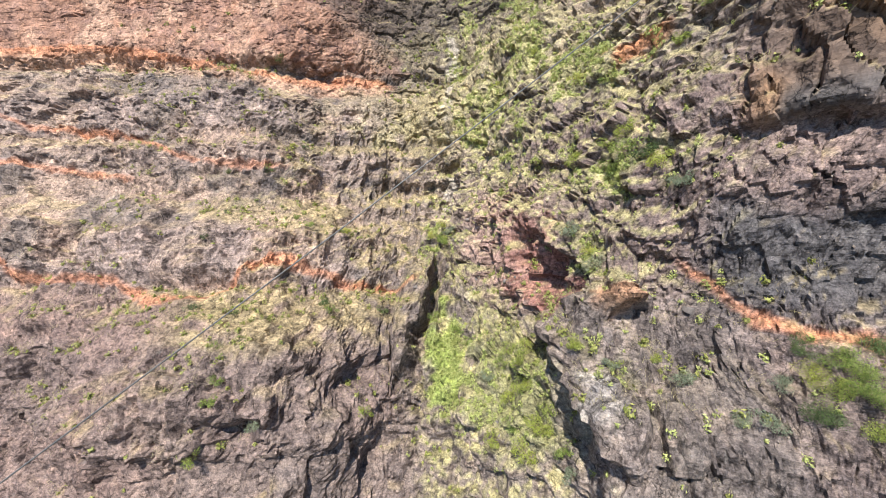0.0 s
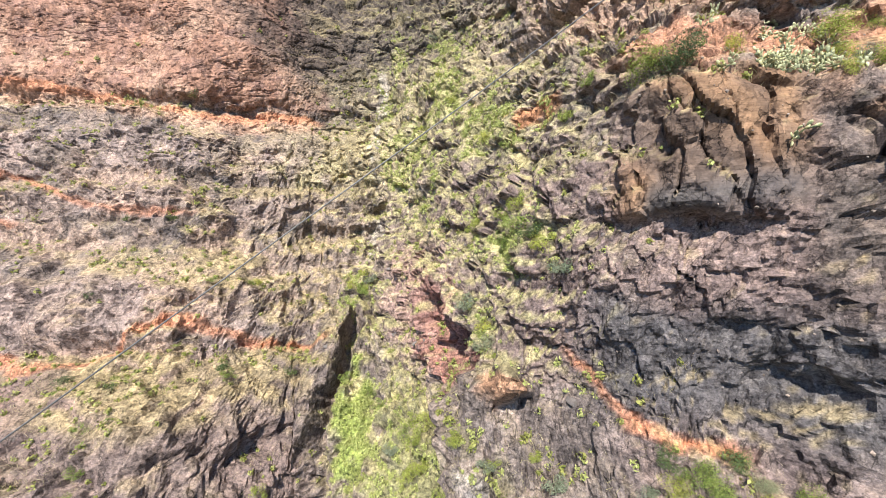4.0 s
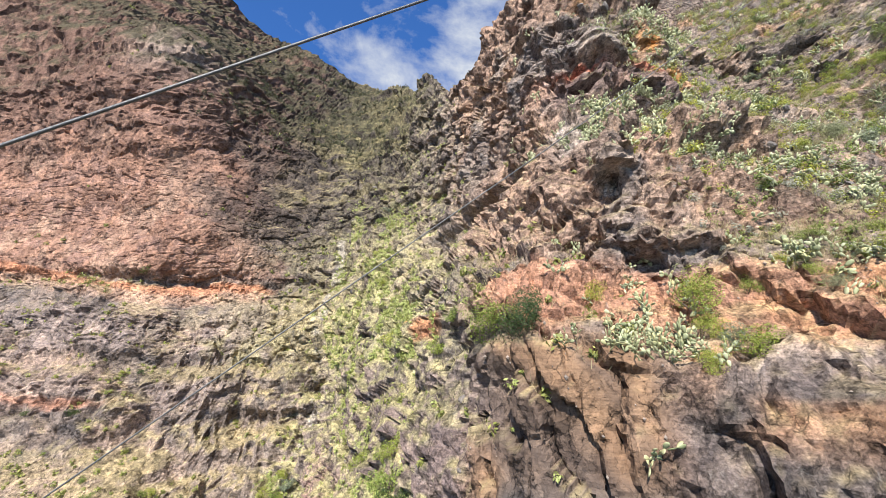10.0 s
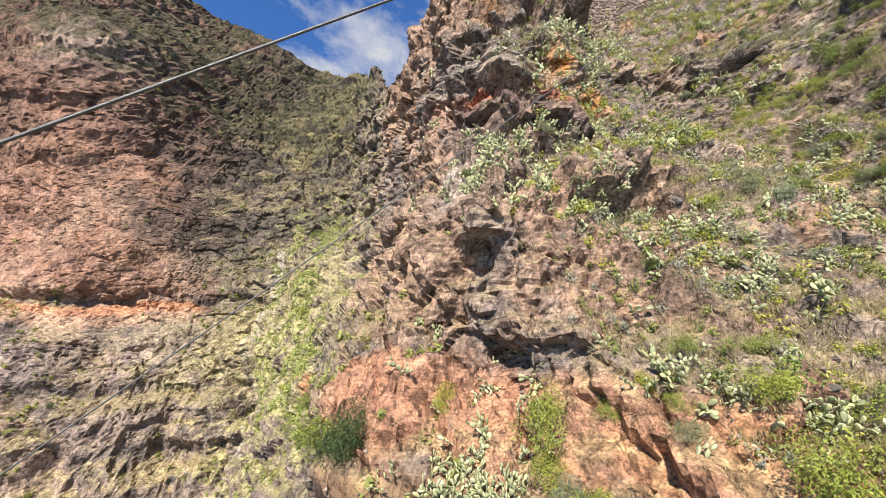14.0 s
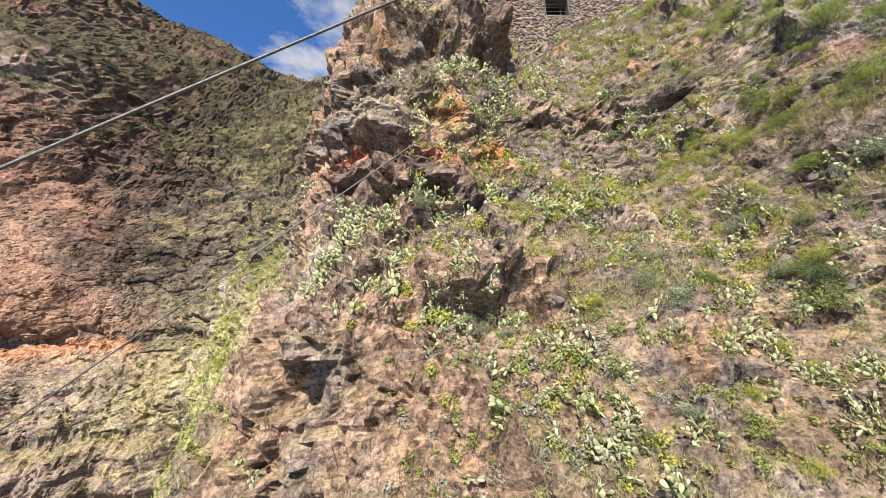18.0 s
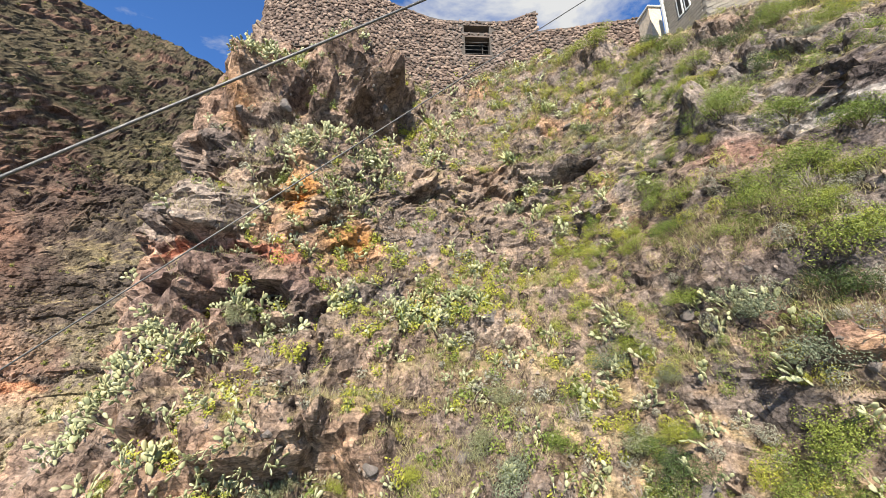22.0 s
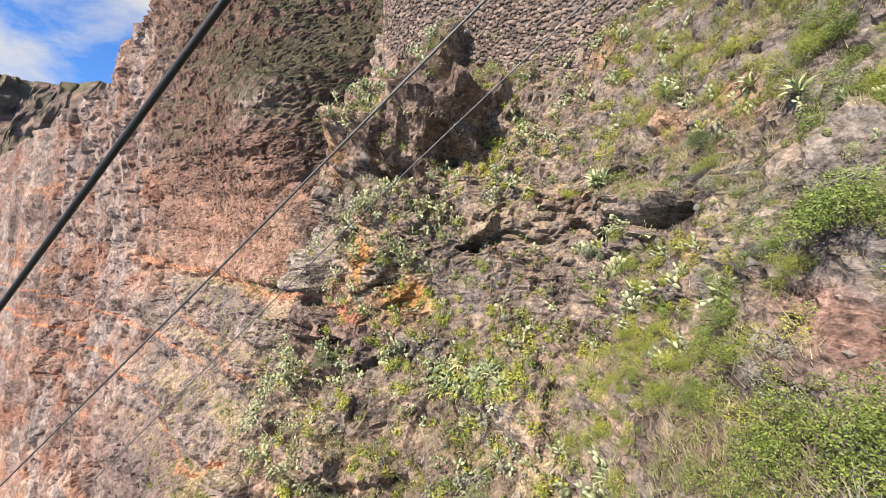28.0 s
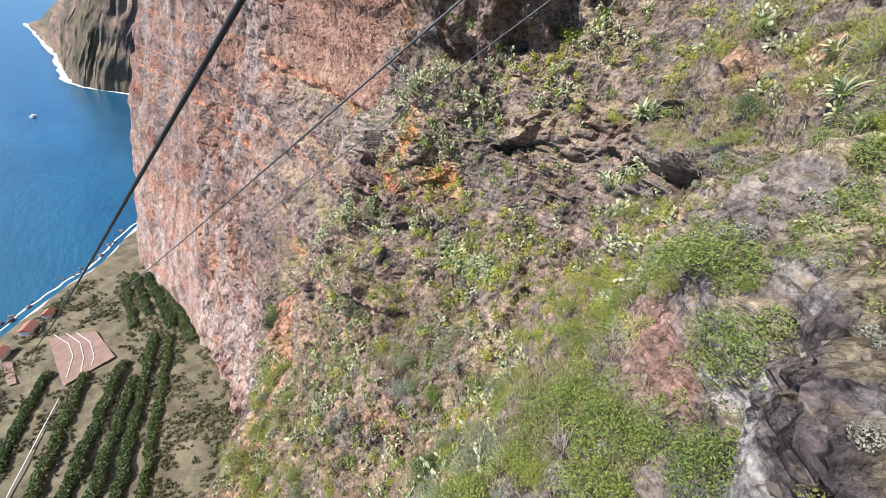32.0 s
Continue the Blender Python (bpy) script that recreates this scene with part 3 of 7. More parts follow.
    slab, seam = blocks3([(wx + 0.35 * wz) / 1.5, (wy + 0.1 * wz) / 1.5, (wz - 0.1 * wx) / 4.5], 83, 0.9)
    out = out * (1 - 0.92 * face) + face * (-0.85 * slab + 0.35 * np.exp(-seam / 0.05) - 0.05 * lev2)
    pillar = smooth01(15, 18, X) * (1 - smooth01(27, 31, X)) * smooth01(15.5, 17.5, Z) + 0.6 * hump(X, Z, 8, 8, 8, 10)
    col_lev, col_gap = blocks3([(wx + 0.15 * wz) / 0.95, wy / 0.95, wz / 2.2], 57)
    out += pillar * (-0.34 * col_lev + 0.14 * np.exp(-col_gap / 0.06))
    out = out * (1 - 0.5 * near)
    step = Z + 1.3 * wave(U / 11, Z / 30, 131) + 0.6 * wave(U / 3.7, Z / 9, 133) + 0.25 * lev2
    bench = np.interp(step, [-24, -17, -15.8, -9.2, -4.2, -3.4, -2.6, 1.8, 8.2, 8.9, 12, 14, 14.8, 19.5, 23.2, 24.2, 25.2], [0, 0.4, -1.0, -1.5, 0.9, 1.3, -0.6, -1.3, 1.2, -0.2, -0.6, 0.8, -0.8, -1.0, 0.9, 1.3, 0])
    lumps = smooth01(-0.1, 0.35, fractal3([Q[0] / 5.5, Q[1] / 5.5, Q[2] / 4.2], 3, 141)) * (1 - smooth01(0, 5, X)) * (1 - far) * (1 - smooth01(22, 24, Z))
    out += -0.6 * lumps - 0.45 * lumps * fractal3([Q[0] / 1.1, Q[1] / 1.1, Q[2] / 5], 2, 143, sharp=True)
    out += 0.5 * bench * (1 - smooth01(0, 5, X)) * (1 - far) * (0.35 + 0.65 * smooth01(-0.6, 0.3, fractal(U / 10, Z / 14, 3, 137)))
    return out


def bench_rock(U, Z):
    """How far a height on the lower left face belongs to a rock band and not to the soil between."""
    step = Z + 1.3 * wave(U / 11, Z / 30, 131) + 0.6 * wave(U / 3.7, Z / 9, 133)
    return np.interp(step, [-24, -17, -16, -9.6, -8.6, -3.6, -2.8, 1.4, 2.6, 8.4, 9.0, 11.6, 12.6, 14.2, 15, 19, 20.5, 24], [0.3, 0.3, 1, 1, 0, 0, 1, 1, 0, 0, 0.7, 0.7, 0, 0, 1, 1, 0, 0])


def landmarks(X, Z):
    """Single forms that the whole view turns on: overhangs, caves, slots, slabs."""
    o = 0
    X, Z = X + 0.7 * fractal(X / 2.2, Z / 2.2, 3, 101), Z + 0.45 * fractal(X / 2.2, Z / 2.2, 3, 105)
    o = o + 0.8 * np.exp(-((Z - 24.2 - 0.7 * wave(X / 9, X * 0, 3)) / 0.7) ** 2) * (1 - smooth01(-13, -8, X)) * smooth01(-80, -60, X)
    o = o + 0.9 * np.exp(-((Z + 3.2) / 0.6) ** 2) * (1 - smooth01(-5, -2, X)) * smooth01(-50, -44, X)
    o = o + 3.2 * hump(X, Z, 0.2, 10.8, 1.4, 1.5) + 2.2 * hump(X, Z, -8.9, -12.3, 2.2, 1.6) + 2.4 * hump(X, Z, -16.5, -14.4, 2.0, 1.2)
    slot = X - (-1.6 + 0.17 * (Z + 7.1))
    o = o + 3.0 * np.exp(-(slot / 0.8) ** 4) * smooth01(-18, -10, Z) * (1 - smooth01(-3.5, -1, Z))
    o = o - 2.2 * np.exp(-((slot + 2.0) / 1.1) ** 4) * smooth01(-17, -9, Z) * (1 - smooth01(-4, -1, Z))
    o = o + 1.0 * pit(X, Z, 24.2, 16.7, 0.65, 0.35) + 0.9 * pit(X, Z, 23.2, 20.4, 1.0, 0.8) - 0.9 * pit(X, Z, 23.6, 21.8, 1.4, 0.6)
    o = o + 1.8 * pit(X - 0.22 * (1.8 - Z), Z, 7.4, -1.2, 1.1, 3.4) - 1.8 * pit(X, Z, 11.4, -3.2, 1.3, 1.3) - 1.5 * pit(X + 0.2 * (Z + 8.4), Z, 9.2, -8.6, 1.0, 3.6)
    o = o + 3.6 * np.exp(-((Z - 24.4 - 0.22 * (X - 17)) / 1.1) ** 2) * hump(X, Z, 17.5, 24.5, 2.6, 6)
    o = o + 2.0 * pit(X, Z, 33.8, 33.5, 0.75, 0.42) - 0.4 * pit(X, Z, 33.8, 34.4, 1.0, 0.5)
    o = o + 1.3 * pit(X, Z, 38.8, 34.5, 0.55, 0.35) + 1.1 * pit(X, Z, 40.5, 34.9, 0.8, 0.3) - 0.55 * pit(X, Z, 39.4, 35.6, 1.4, 0.5)
    o = o + 1.5 * pit(X, Z, 24.2, 28.7, 1.1, 0.45) + 1.3 * pit(X, Z, 26.4, 28.5, 0.9, 0.4) + 1.3 * pit(X, Z, 27.9, 28.4, 0.6, 0.4) + 1.2 * pit(X, Z, 27.6, 33.6, 0.8, 0.5) - 0.5 * hump(X, Z, 25.4, 28.9, 3.2, 0.9) + 0.5 * pit(X, Z, 25.6, 30.6, 3.2, 0.22) - 0.9 * pit(X, Z, 25.0, 32.2, 2.6, 1.2)
    o = o + 1.7 * pit(X, Z, 29.6, 37.2, 2.0, 0.8) + 1.5 * pit(X, Z, 32.6, 38.4, 1.4, 0.9) - 1.2 * pit(X, Z, 30.4, 40.4, 2.5, 1.8) - 1.4 * hump(X, Z, 25.8, 39.4, 1.2, 1.6)
    o = o - 1.1 * pit(X, Z, 28.6, 24.4, 2.0, 0.9) - 0.9 * pit(X, Z, 31.6, 24.3, 1.8, 0.8) + 0.6 * pit(X, Z, 29.6, 23.0, 3.0, 0.5)
    o = o - 0.5 * hump(X, Z, 47.0, 34.0, 1.2, 1.2) - 1.2 * hump(X, Z, 44.9, 35.2, 0.5, 1.5) - 1.0 * hump(X, Z, 45.4, 29.2, 1.0, 1.4)
    o = o + 0.8 * hump(X, Z, 48.4, 34.9, 0.8, 0.8)
    o = o - 3.0 * hump(X, Z, -30, 52, 16, 11)
    # the dark crag and its two horns at the foot of the stone wall
    o = o - 1.6 * pit(X, Z, 29.9, 43.6, 1.1, 2.5) - 1.2 * pit(X, Z, 32.4, 41.6, 1.0, 1.8) - 1.1 * pit(X, Z, 31.0, 40.6, 2.4, 1.2) - 0.7 * pit(X, Z, 26.6, 40.0, 2.2, 1.3)
    o = o + 1.0 * pit(X, Z, 31.1, 43.6, 0.4, 1.4) + 1.1 * pit(X, Z, 31.2, 38.6, 0.7, 0.5) + 1.0 * pit(X, Z, 33.6, 39.6, 0.7, 0.9) + 1.1 * pit(X, Z, 28.5, 38.4, 0.45, 1.1)
    return o


relief = cliff_relief(X, Z, U, [X, YB, Z])
PUSH = -(relief + 0.30 + landmarks(X, Z))
D3 = B + BN * PUSH[..., None]
Y = D3[..., 1]
over = np.maximum(0, Z - BRINK - 0.8 * wave(X / 4, X * 0 + 0.5, 19))
edge_y = np.take_along_axis(Y, np.argmax(over > 0, axis=1)[:, None], 1)
has = (over > 0).any(axis=1, keepdims=True)
flat = (over > 0) & has
Y = np.where(flat, edge_y + over * 4 + 0.6 * wave(X / 3, Z / 3, 55), Y)
Z3 = np.where(flat, Z - over + 0.05 * over, D3[..., 2]) + 0.22 * wave(X / 1.1, Z / 1.1, 77) * (~flat)
X3 = np.where(flat, X, D3[..., 0]) + 0.22 * wave(X / 1.2 + 40, Z / 1.2, 78)
P = np.stack([X3, Y, Z3], -1)

# slope of the face, for what grows where
du = np.gradient(P, axis=0)
dv = np.gradient(P, axis=1)
NRM = np.cross(du, dv)
AREA = np.linalg.norm(NRM, axis=-1)
NRM /= np.maximum(AREA[..., None], 1e-9)
UP = NRM[..., 2]


# ---- the beds' colours, with the gully's shade painted in ----
def mixc(base, colour, fac):
    return base + (np.asarray(colour) - base) * np.clip(fac, 0, 1)[..., None]


def band(Z, centre, half, soft=0.35):
    return np.clip((half + soft - np.abs(Z - centre)) / soft, 0, 1)


blot = fractal3([X / 5, YB / 5, Z / 4], 4, 201)
fine = fractal3([X / 1.3, YB / 1.3, Z / 1.0], 3, 205)
streak = fractal3([X / 1.6, YB / 1.6, Z / 14], 3, 209)
col = np.full(X.shape + (3,), 0.0) + np.array((0.225, 0.18, 0.155))
col = mixc(col, (0.33, 0.26, 0.215), smooth01(-0.2, 0.7, blot))
col = mixc(col, (0.16, 0.14, 0.135), smooth01(0.1, 0.8, fine) * 0.7)
farw0 = 1 - smooth01(-75, -52, X)
wallL = (1 - smooth01(-14, -7, X + 1.5 * fine + 2.5 * blot - 3 * (1 - smooth01(26, 34, Z)))) * smooth01(23.5, 25, Z)
red_wall = mixc(np.full(X.shape + (3,), 0.0) + np.array((0.30, 0.172, 0.123)), (0.385, 0.246, 0.18), smooth01(-0.1, 0.7, blot + 0.4 * streak))
red_wall = mixc(red_wall, (0.30, 0.18, 0.14), smooth01(0.15, 0.8, fine - 0.3 * blot))
col = mixc(col, red_wall, wallL)
# upper wall: its brown is darkened to carry the shade up there
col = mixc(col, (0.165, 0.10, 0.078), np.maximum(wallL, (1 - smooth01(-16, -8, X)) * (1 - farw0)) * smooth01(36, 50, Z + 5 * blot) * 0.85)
# gully's left side: the shade it lies in, painted as dark brown
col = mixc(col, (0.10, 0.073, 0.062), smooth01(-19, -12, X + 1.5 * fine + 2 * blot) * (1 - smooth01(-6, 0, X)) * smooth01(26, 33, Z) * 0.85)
col = mixc(col, (0.36, 0.28, 0.23), wallL * hump(X, Z, -24, 57, 4, 4) * 0.8)
# gully back: painted dark in place of the cloud shadow over it
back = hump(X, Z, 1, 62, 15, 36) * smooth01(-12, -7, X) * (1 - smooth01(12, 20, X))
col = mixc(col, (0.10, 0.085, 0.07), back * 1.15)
shelf = np.sin((Z + 0.12 * X) / 1.9 + 2.6 * blot + 0.8 * fine)
col = mixc(col, (0.20, 0.172, 0.092), back * smooth01(-0.1, 0.7, shelf) * 0.8)
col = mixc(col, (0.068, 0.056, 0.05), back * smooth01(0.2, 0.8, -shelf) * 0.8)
lowL = (1 - smooth01(-16, -4, X)) * (1 - smooth01(20, 24, Z))
col = mixc(col, (0.345, 0.248, 0.198), lowL * smooth01(-0.5, 0.4, blot) * 0.75)
col = mixc(col, (0.25, 0.17, 0.148), (1 - smooth01(-26, -16, X + 4 * blot)) * (1 - smooth01(-7, 0, Z)) * 0.8)
col = mixc(col, (0.20, 0.165, 0.15), (1 - smooth01(2, 6, X)) * (1 - smooth01(-9, -5, Z + 2 * blot)) * smooth01(-26, -18, X) * 0.7)
# far wall: red, orange and pale streaks
farw = np.maximum(1 - smooth01(-75, -52, X), (1 - smooth01(-32, -21, Z)) * (1 - smooth01(2, 14, X)))
fcol = mixc(np.full(X.shape + (3,), 0.0) + np.array((0.37, 0.225, 0.175)), (0.50, 0.355, 0.285), smooth01(-0.3, 0.7, fractal(X / 14, Z / 40, 4, 221)))
fcol = mixc(fcol, (0.23, 0.17, 0.15), smooth01(0.1, 0.8, fractal(X / 8, Z / 16, 4, 225)) * 0.8)
fcol = mixc(fcol, (0.52, 0.27, 0.15), band(Z + 3 * wave(X / 30, Z / 30, 5), -62, 16, 12) * smooth01(0, 0.5, fractal(X / 7, Z / 30, 3, 229)) * 0.7)
fcol = mixc(fcol, (0.56, 0.44, 0.38), (1 - smooth01(-90, -30, Z)) * smooth01(-0.4, 0.4, fractal(X / 6, Z / 60, 3, 233)) * 0.7)
fcol = mixc(fcol, (0.50, 0.24, 0.15), band(Z + 2 * wave(X / 20, Z / 20, 7), 28, 0.8, 0.6) * 0.7 + band(Z + 2 * wave(X / 16, Z / 20, 9), -6, 0.7, 0.6) * 0.6)
fcol = mixc(fcol, (0.22, 0.165, 0.145), smooth01(0.2, 0.7, fractal(X / 3.0, Z / 4.5, 4, 281)) * 0.5)
fcol = mixc(fcol, (0.55, 0.42, 0.34), smooth01(0.35, 0.8, fractal(X / 4.0, Z / 3.0, 4, 285)) * 0.6)
fcol = mixc(fcol, (0.40, 0.185, 0.12), smooth01(0.3, 0.7, np.sin(Z / 3.2 + 1.5 * wave(X / 25, Z / 30, 287)) * smooth01(-0.5, 0.3, wave(X / 12, Z / 9, 289))) * 0.6)
layer = Z + 2.2 * fractal(X / 40, Z / 60, 3, 293) + 0.02 * X
for level, half, tone, much in ((47, 0.9, (0.50, 0.27, 0.17), 0.6), (36, 1.6, (0.22, 0.15, 0.13), 0.55), (18, 0.8, (0.52, 0.26, 0.16), 0.7), (9, 2.2, (0.27, 0.19, 0.17), 0.5), (-16, 1.0, (0.52, 0.25, 0.16), 0.7), (-27, 2.4, (0.25, 0.18, 0.165), 0.5), (-44, 1.2, (0.54, 0.29, 0.18), 0.6)):
    fcol = mixc(fcol, tone, band(layer + 0.8 * fine, level, half, 0.8) * smooth01(-0.5, 0.1, fractal(X / 15, Z / 6, 3, 295 + level)) * much)
fcol = mixc(fcol, (0.50, 0.41, 0.37), smooth01(0.25, 0.6, fractal(X / 5, Z / 45, 3, 297)) * 0.5)
slit = 1 - smooth01(0.02, 0.16, np.abs(fractal3([X / 6, YB / 6, Z / 26], 2, 301)))
fcol = mixc(fcol, (0.09, 0.07, 0.065), slit * 0.4)
fcol = mixc(fcol, (0.40, 0.345, 0.315), smooth01(0.35, 0.7, fractal3([X / 5, YB / 5, Z / 11], 3, 305)) * 0.45)
col = mixc(col, fcol * (0.76 + 0.24 * (1 - smooth01(-75, -30, Z)))[..., None], farw)
# upper hillside: heath colour taken down so that it holds the hill's shade
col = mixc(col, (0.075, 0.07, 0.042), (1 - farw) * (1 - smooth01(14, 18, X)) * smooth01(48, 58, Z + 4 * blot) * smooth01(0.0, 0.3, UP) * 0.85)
# thin baked red beds
ORANGE = (0.56, 0.235, 0.12)
rough_edge = 0.16 * fine + 0.14 * wave3([X / 0.7, YB / 0.7, Z / 0.5], 263)
b1 = glide([-110, -68, -57, -49, -37, -29, -20, -11, -6], [31, 27, 25.5, 25.8, 25.0, 23.7, 22.6, 23.3, 23.0], gx)[:, None]
col = mixc(col, ORANGE, band(Z + rough_edge, b1, 0.34) * (1 - smooth01(-9, -6, X)) * smooth01(-90, -70, X) * 0.8)
col = mixc(col, (0.50, 0.31, 0.21), band(Z + rough_edge, b1 - 0.9, 0.5, 0.8) * (1 - smooth01(-9, -6, X)) * smooth01(-90, -70, X) * 0.6)
b2 = glide([-80, -62, -51, -39, -28, -20], [26, 20.8, 15, 13.8, 10.2, 9.3], gx)[:, None]
col = mixc(col, ORANGE, band(Z + rough_edge, b2, 0.14) * (1 - smooth01(-24, -17, X)) * smooth01(-75, -65, X) * smooth01(-0.6, 0.1, wave(X / 3, Z / 9, 15)) * 0.75)
b3 = glide([-80, -56, -47, -36], [11.5, 10.2, 9.4, 8.2], gx)[:, None]
col = mixc(col, ORANGE, band(Z + rough_edge, b3, 0.14) * (1 - smooth01(-37, -34, X)) * 0.7)
b4 = glide([-80, -50, -44, -33, -28.5, -22.5, -19.5, -16, -10.5, -4], [2, -0.6, -3, -3.4, -4.6, -3.6, -2.0, -1.6, -3.0, -4.3], gx)[:, None]
col = mixc(col, ORANGE, band(Z + rough_edge, b4, 0.20) * (1 - smooth01(-4.2, -3.2, X)) * (1 - hump(X, Z, -14, -2, 1.6, 9)) * 0.9)
# the spur
spur = smooth01(9, 13, X + 0.25 * Z)
col = mixc(col, (0.19, 0.142, 0.134), spur * (1 - smooth01(9, 14, Z)) * 0.85)
col = mixc(col, (0.098, 0.095, 0.099), spur * (1 - smooth01(1.5, 4.0, Z + 1.2 * blot)) * smooth01(-6, -2, Z) * smooth01(14, 17, X) * 0.9)
tan_block = smooth01(15.5, 17.5, X) * (1 - smooth01(21.8, 23.2, X)) * smooth01(6.4, 7.8, Z + 0.6 * blot) * (1 - smooth01(13.2, 14.2, Z + 0.4 * blot))
col = mixc(col, mixc(np.full(X.shape + (3,), 0.0) + np.array((0.09, 0.077, 0.071)), (0.155, 0.124, 0.11), smooth01(-0.1, 0.6, fractal((X + 1.2 * Z) / 0.9, (Z - 0.8 * X) / 5, 3, 331))), smooth01(22, 23.2, X) * (1 - smooth01(28, 30, X)) * smooth01(1, 5, Z) * (1 - smooth01(11, 12.5, Z + 0.5 * blot)) * 0.9)
slant = wave((X + 0.45 * Z) / 0.9, Z / 9, 241)
col = mixc(col, mixc(np.full(X.shape + (3,), 0.0) + np.array((0.19, 0.118, 0.073)), (0.115, 0.083, 0.066), smooth01(-0.1, 0.7, slant)), tan_block)
col = mixc(col, (0.09, 0.088, 0.09), tan_block * (1 - smooth01(7.6, 9.6, Z + 0.8 * slant)) * smooth01(16.6, 17.4, X) * 0.85)
col = mixc(col, (0.36, 0.205, 0.095), tan_block * hump(X, Z, 16.2, 7.9, 0.8, 1.3) * 0.85)
b5 = glide([10, 13, 16, 17.3, 19.7, 22, 26], [2.0, 0.2, -2.4, -3.9, -4.4, -4.6, -4.7], gx)[:, None]
col = mixc(col, ORANGE, band(Z + rough_edge, b5, 0.16) * smooth01(14.0, 16.0, X) * (1 - smooth01(20.5, 22, X)) * 0.9)
col = mixc(col, (0.33, 0.185, 0.16), hump(X, Z, 6.5, 1, 2.2, 5) * 0.85)
red_bank = smooth01(15.5, 17.5, X) * (1 - smooth01(33, 37, X)) * band(Z - 0.10 * (22 - X) + 0.5 * fine, 15.4, 1.0, 0.9)
col = mixc(col, (0.43, 0.215, 0.13), red_bank * 0.75)
col = mixc(col, (0.50, 0.27, 0.14), smooth01(22, 25, X) * (1 - smooth01(33, 37, X)) * band(Z, 13.4, 2.2, 1.5) * smooth01(-0.3, 0.5, fractal(X / 2.5, Z / 2, 3, 277)) * 0.7)
maroon = smooth01(20, 22, X) * (1 - smooth01(29, 31, X)) * band(Z - 0.12 * (25 - X) + 0.4 * fine, 29.9, 0.75, 0.6)
col = mixc(col, (0.26, 0.14, 0.115), maroon * 0.5)
col = mixc(col, (0.33, 0.215, 0.155), smooth01(15, 18, X) * (1 - smooth01(31, 35, X)) * smooth01(16.5, 18.5, Z) * smooth01(-0.6, 0.3, fractal3([X / 3, YB / 3, Z / 5], 3, 291)) * 0.8)
# soil of the planted slope
right = np.maximum(smooth01(25, 30, X) * smooth01(14, 19, Z), smooth01(29, 34, X))
soil = mixc(np.full(X.shape + (3,), 0.0) + np.array((0.185, 0.133, 0.097)), (0.265, 0.19, 0.13), smooth01(-0.2, 0.6, fractal(X / 4, Z / 6, 3, 251)))
soil = mixc(soil, (0.19, 0.162, 0.142), smooth01(0.15, 0.75, fine + 0.5 * blot) * 0.85)
col = mixc(col, soil, right * smooth01(0.05, 0.45, UP + 0.15 * blot) * 0.9)
CRAG = smooth01(-0.2, 0.25, fractal3([X / 3.2, YB / 3.2, Z / 4.5], 3, 18)) * smooth01(22, 25, X) * (1 - smooth01(37, 41, X)) * smooth01(20, 23, Z) * (1 - smooth01(35, 39, Z))
col = mixc(col, mixc(np.full(X.shape + (3,), 0.0) + np.array((0.20, 0.158, 0.135)), (0.34, 0.25, 0.19), smooth01(-0.2, 0.6, fine)), CRAG * 0.75)
col = mixc(col, (0.42, 0.25, 0.15), (1 - 0.7 * CRAG) * right * smooth01(0.5, 1.0, fractal(X / 2, Z / 2.4, 4, 255)) * 0.7)
col = mixc(col, (0.19, 0.168, 0.158), smooth01(42.5, 45, X + 0.8 * blot) * smooth01(20, 25, Z) * (1 - smooth01(39, 42, Z)) * 0.75)
col = mixc(col, (0.31, 0.205, 0.17), hump(X, Z, 44.6, 32.3, 0.8, 0.8) * 0.9)
nearc = smooth01(44.8, 45.8, X) * (1 - smooth01(50, 52, X)) * smooth01(30, 32, Z) * (1 - smooth01(34.4, 35.4, Z))
col = mixc(col, mixc(np.full(X.shape + (3,), 0.0) + np.array((0.135, 0.11, 0.105)), (0.20, 0.165, 0.155), smooth01(-0.2, 0.6, fine)), nearc * 0.9)
col = mixc(col, (0.44, 0.42, 0.40), nearc * (1 - smooth01(46.8, 47.8, X)) * smooth01(0.1, 0.45, fractal(X / 0.6, Z / 0.6, 4, 271)) * 0.6)
col = mixc(col, mixc(np.full(X.shape + (3,), 0.0) + np.array((0.205, 0.145, 0.118)), (0.34, 0.245, 0.19), smooth01(-0.1, 0.6, fine + 0.4 * blot)), hump(X, Z, 29.5, 41, 4.2, 4.0) * 1.2)
lichen = (hump(X, Z, 28.5, 33.0, 0.9, 1.3) + hump(X, Z, 30.8, 31.0, 1.0, 0.9) + hump(X, Z, 25.4, 37.5, 0.8, 1.0) * 0.7) * smooth01(-0.5, 0.3, fine)
col = mixc(col, (0.46, 0.235, 0.085), lichen * 0.9)
rockband = bench_rock(U, Z) * smooth01(-0.75, 0.1, fractal(U / 6, Z / 8, 3, 275)) * (1 - smooth01(-2, 4, X)) * (1 - farw) * (1 - smooth01(22, 24, Z))
col = mixc(col, mixc(np.full(X.shape + (3,), 0.0) + np.array((0.24, 0.19, 0.172)), (0.34, 0.265, 0.235), smooth01(-0.2, 0.6, fractal(U / 2.5, Z / 3.5, 4, 273))), rockband * 0.85)
col = mixc(col, (0.165, 0.122, 0.11), (1 - smooth01(-6, 0, X)) * (1 - farw) * (1 - smooth01(-8, -3, Z + 2 * blot)) * (0.35 + 0.4 * rockband))
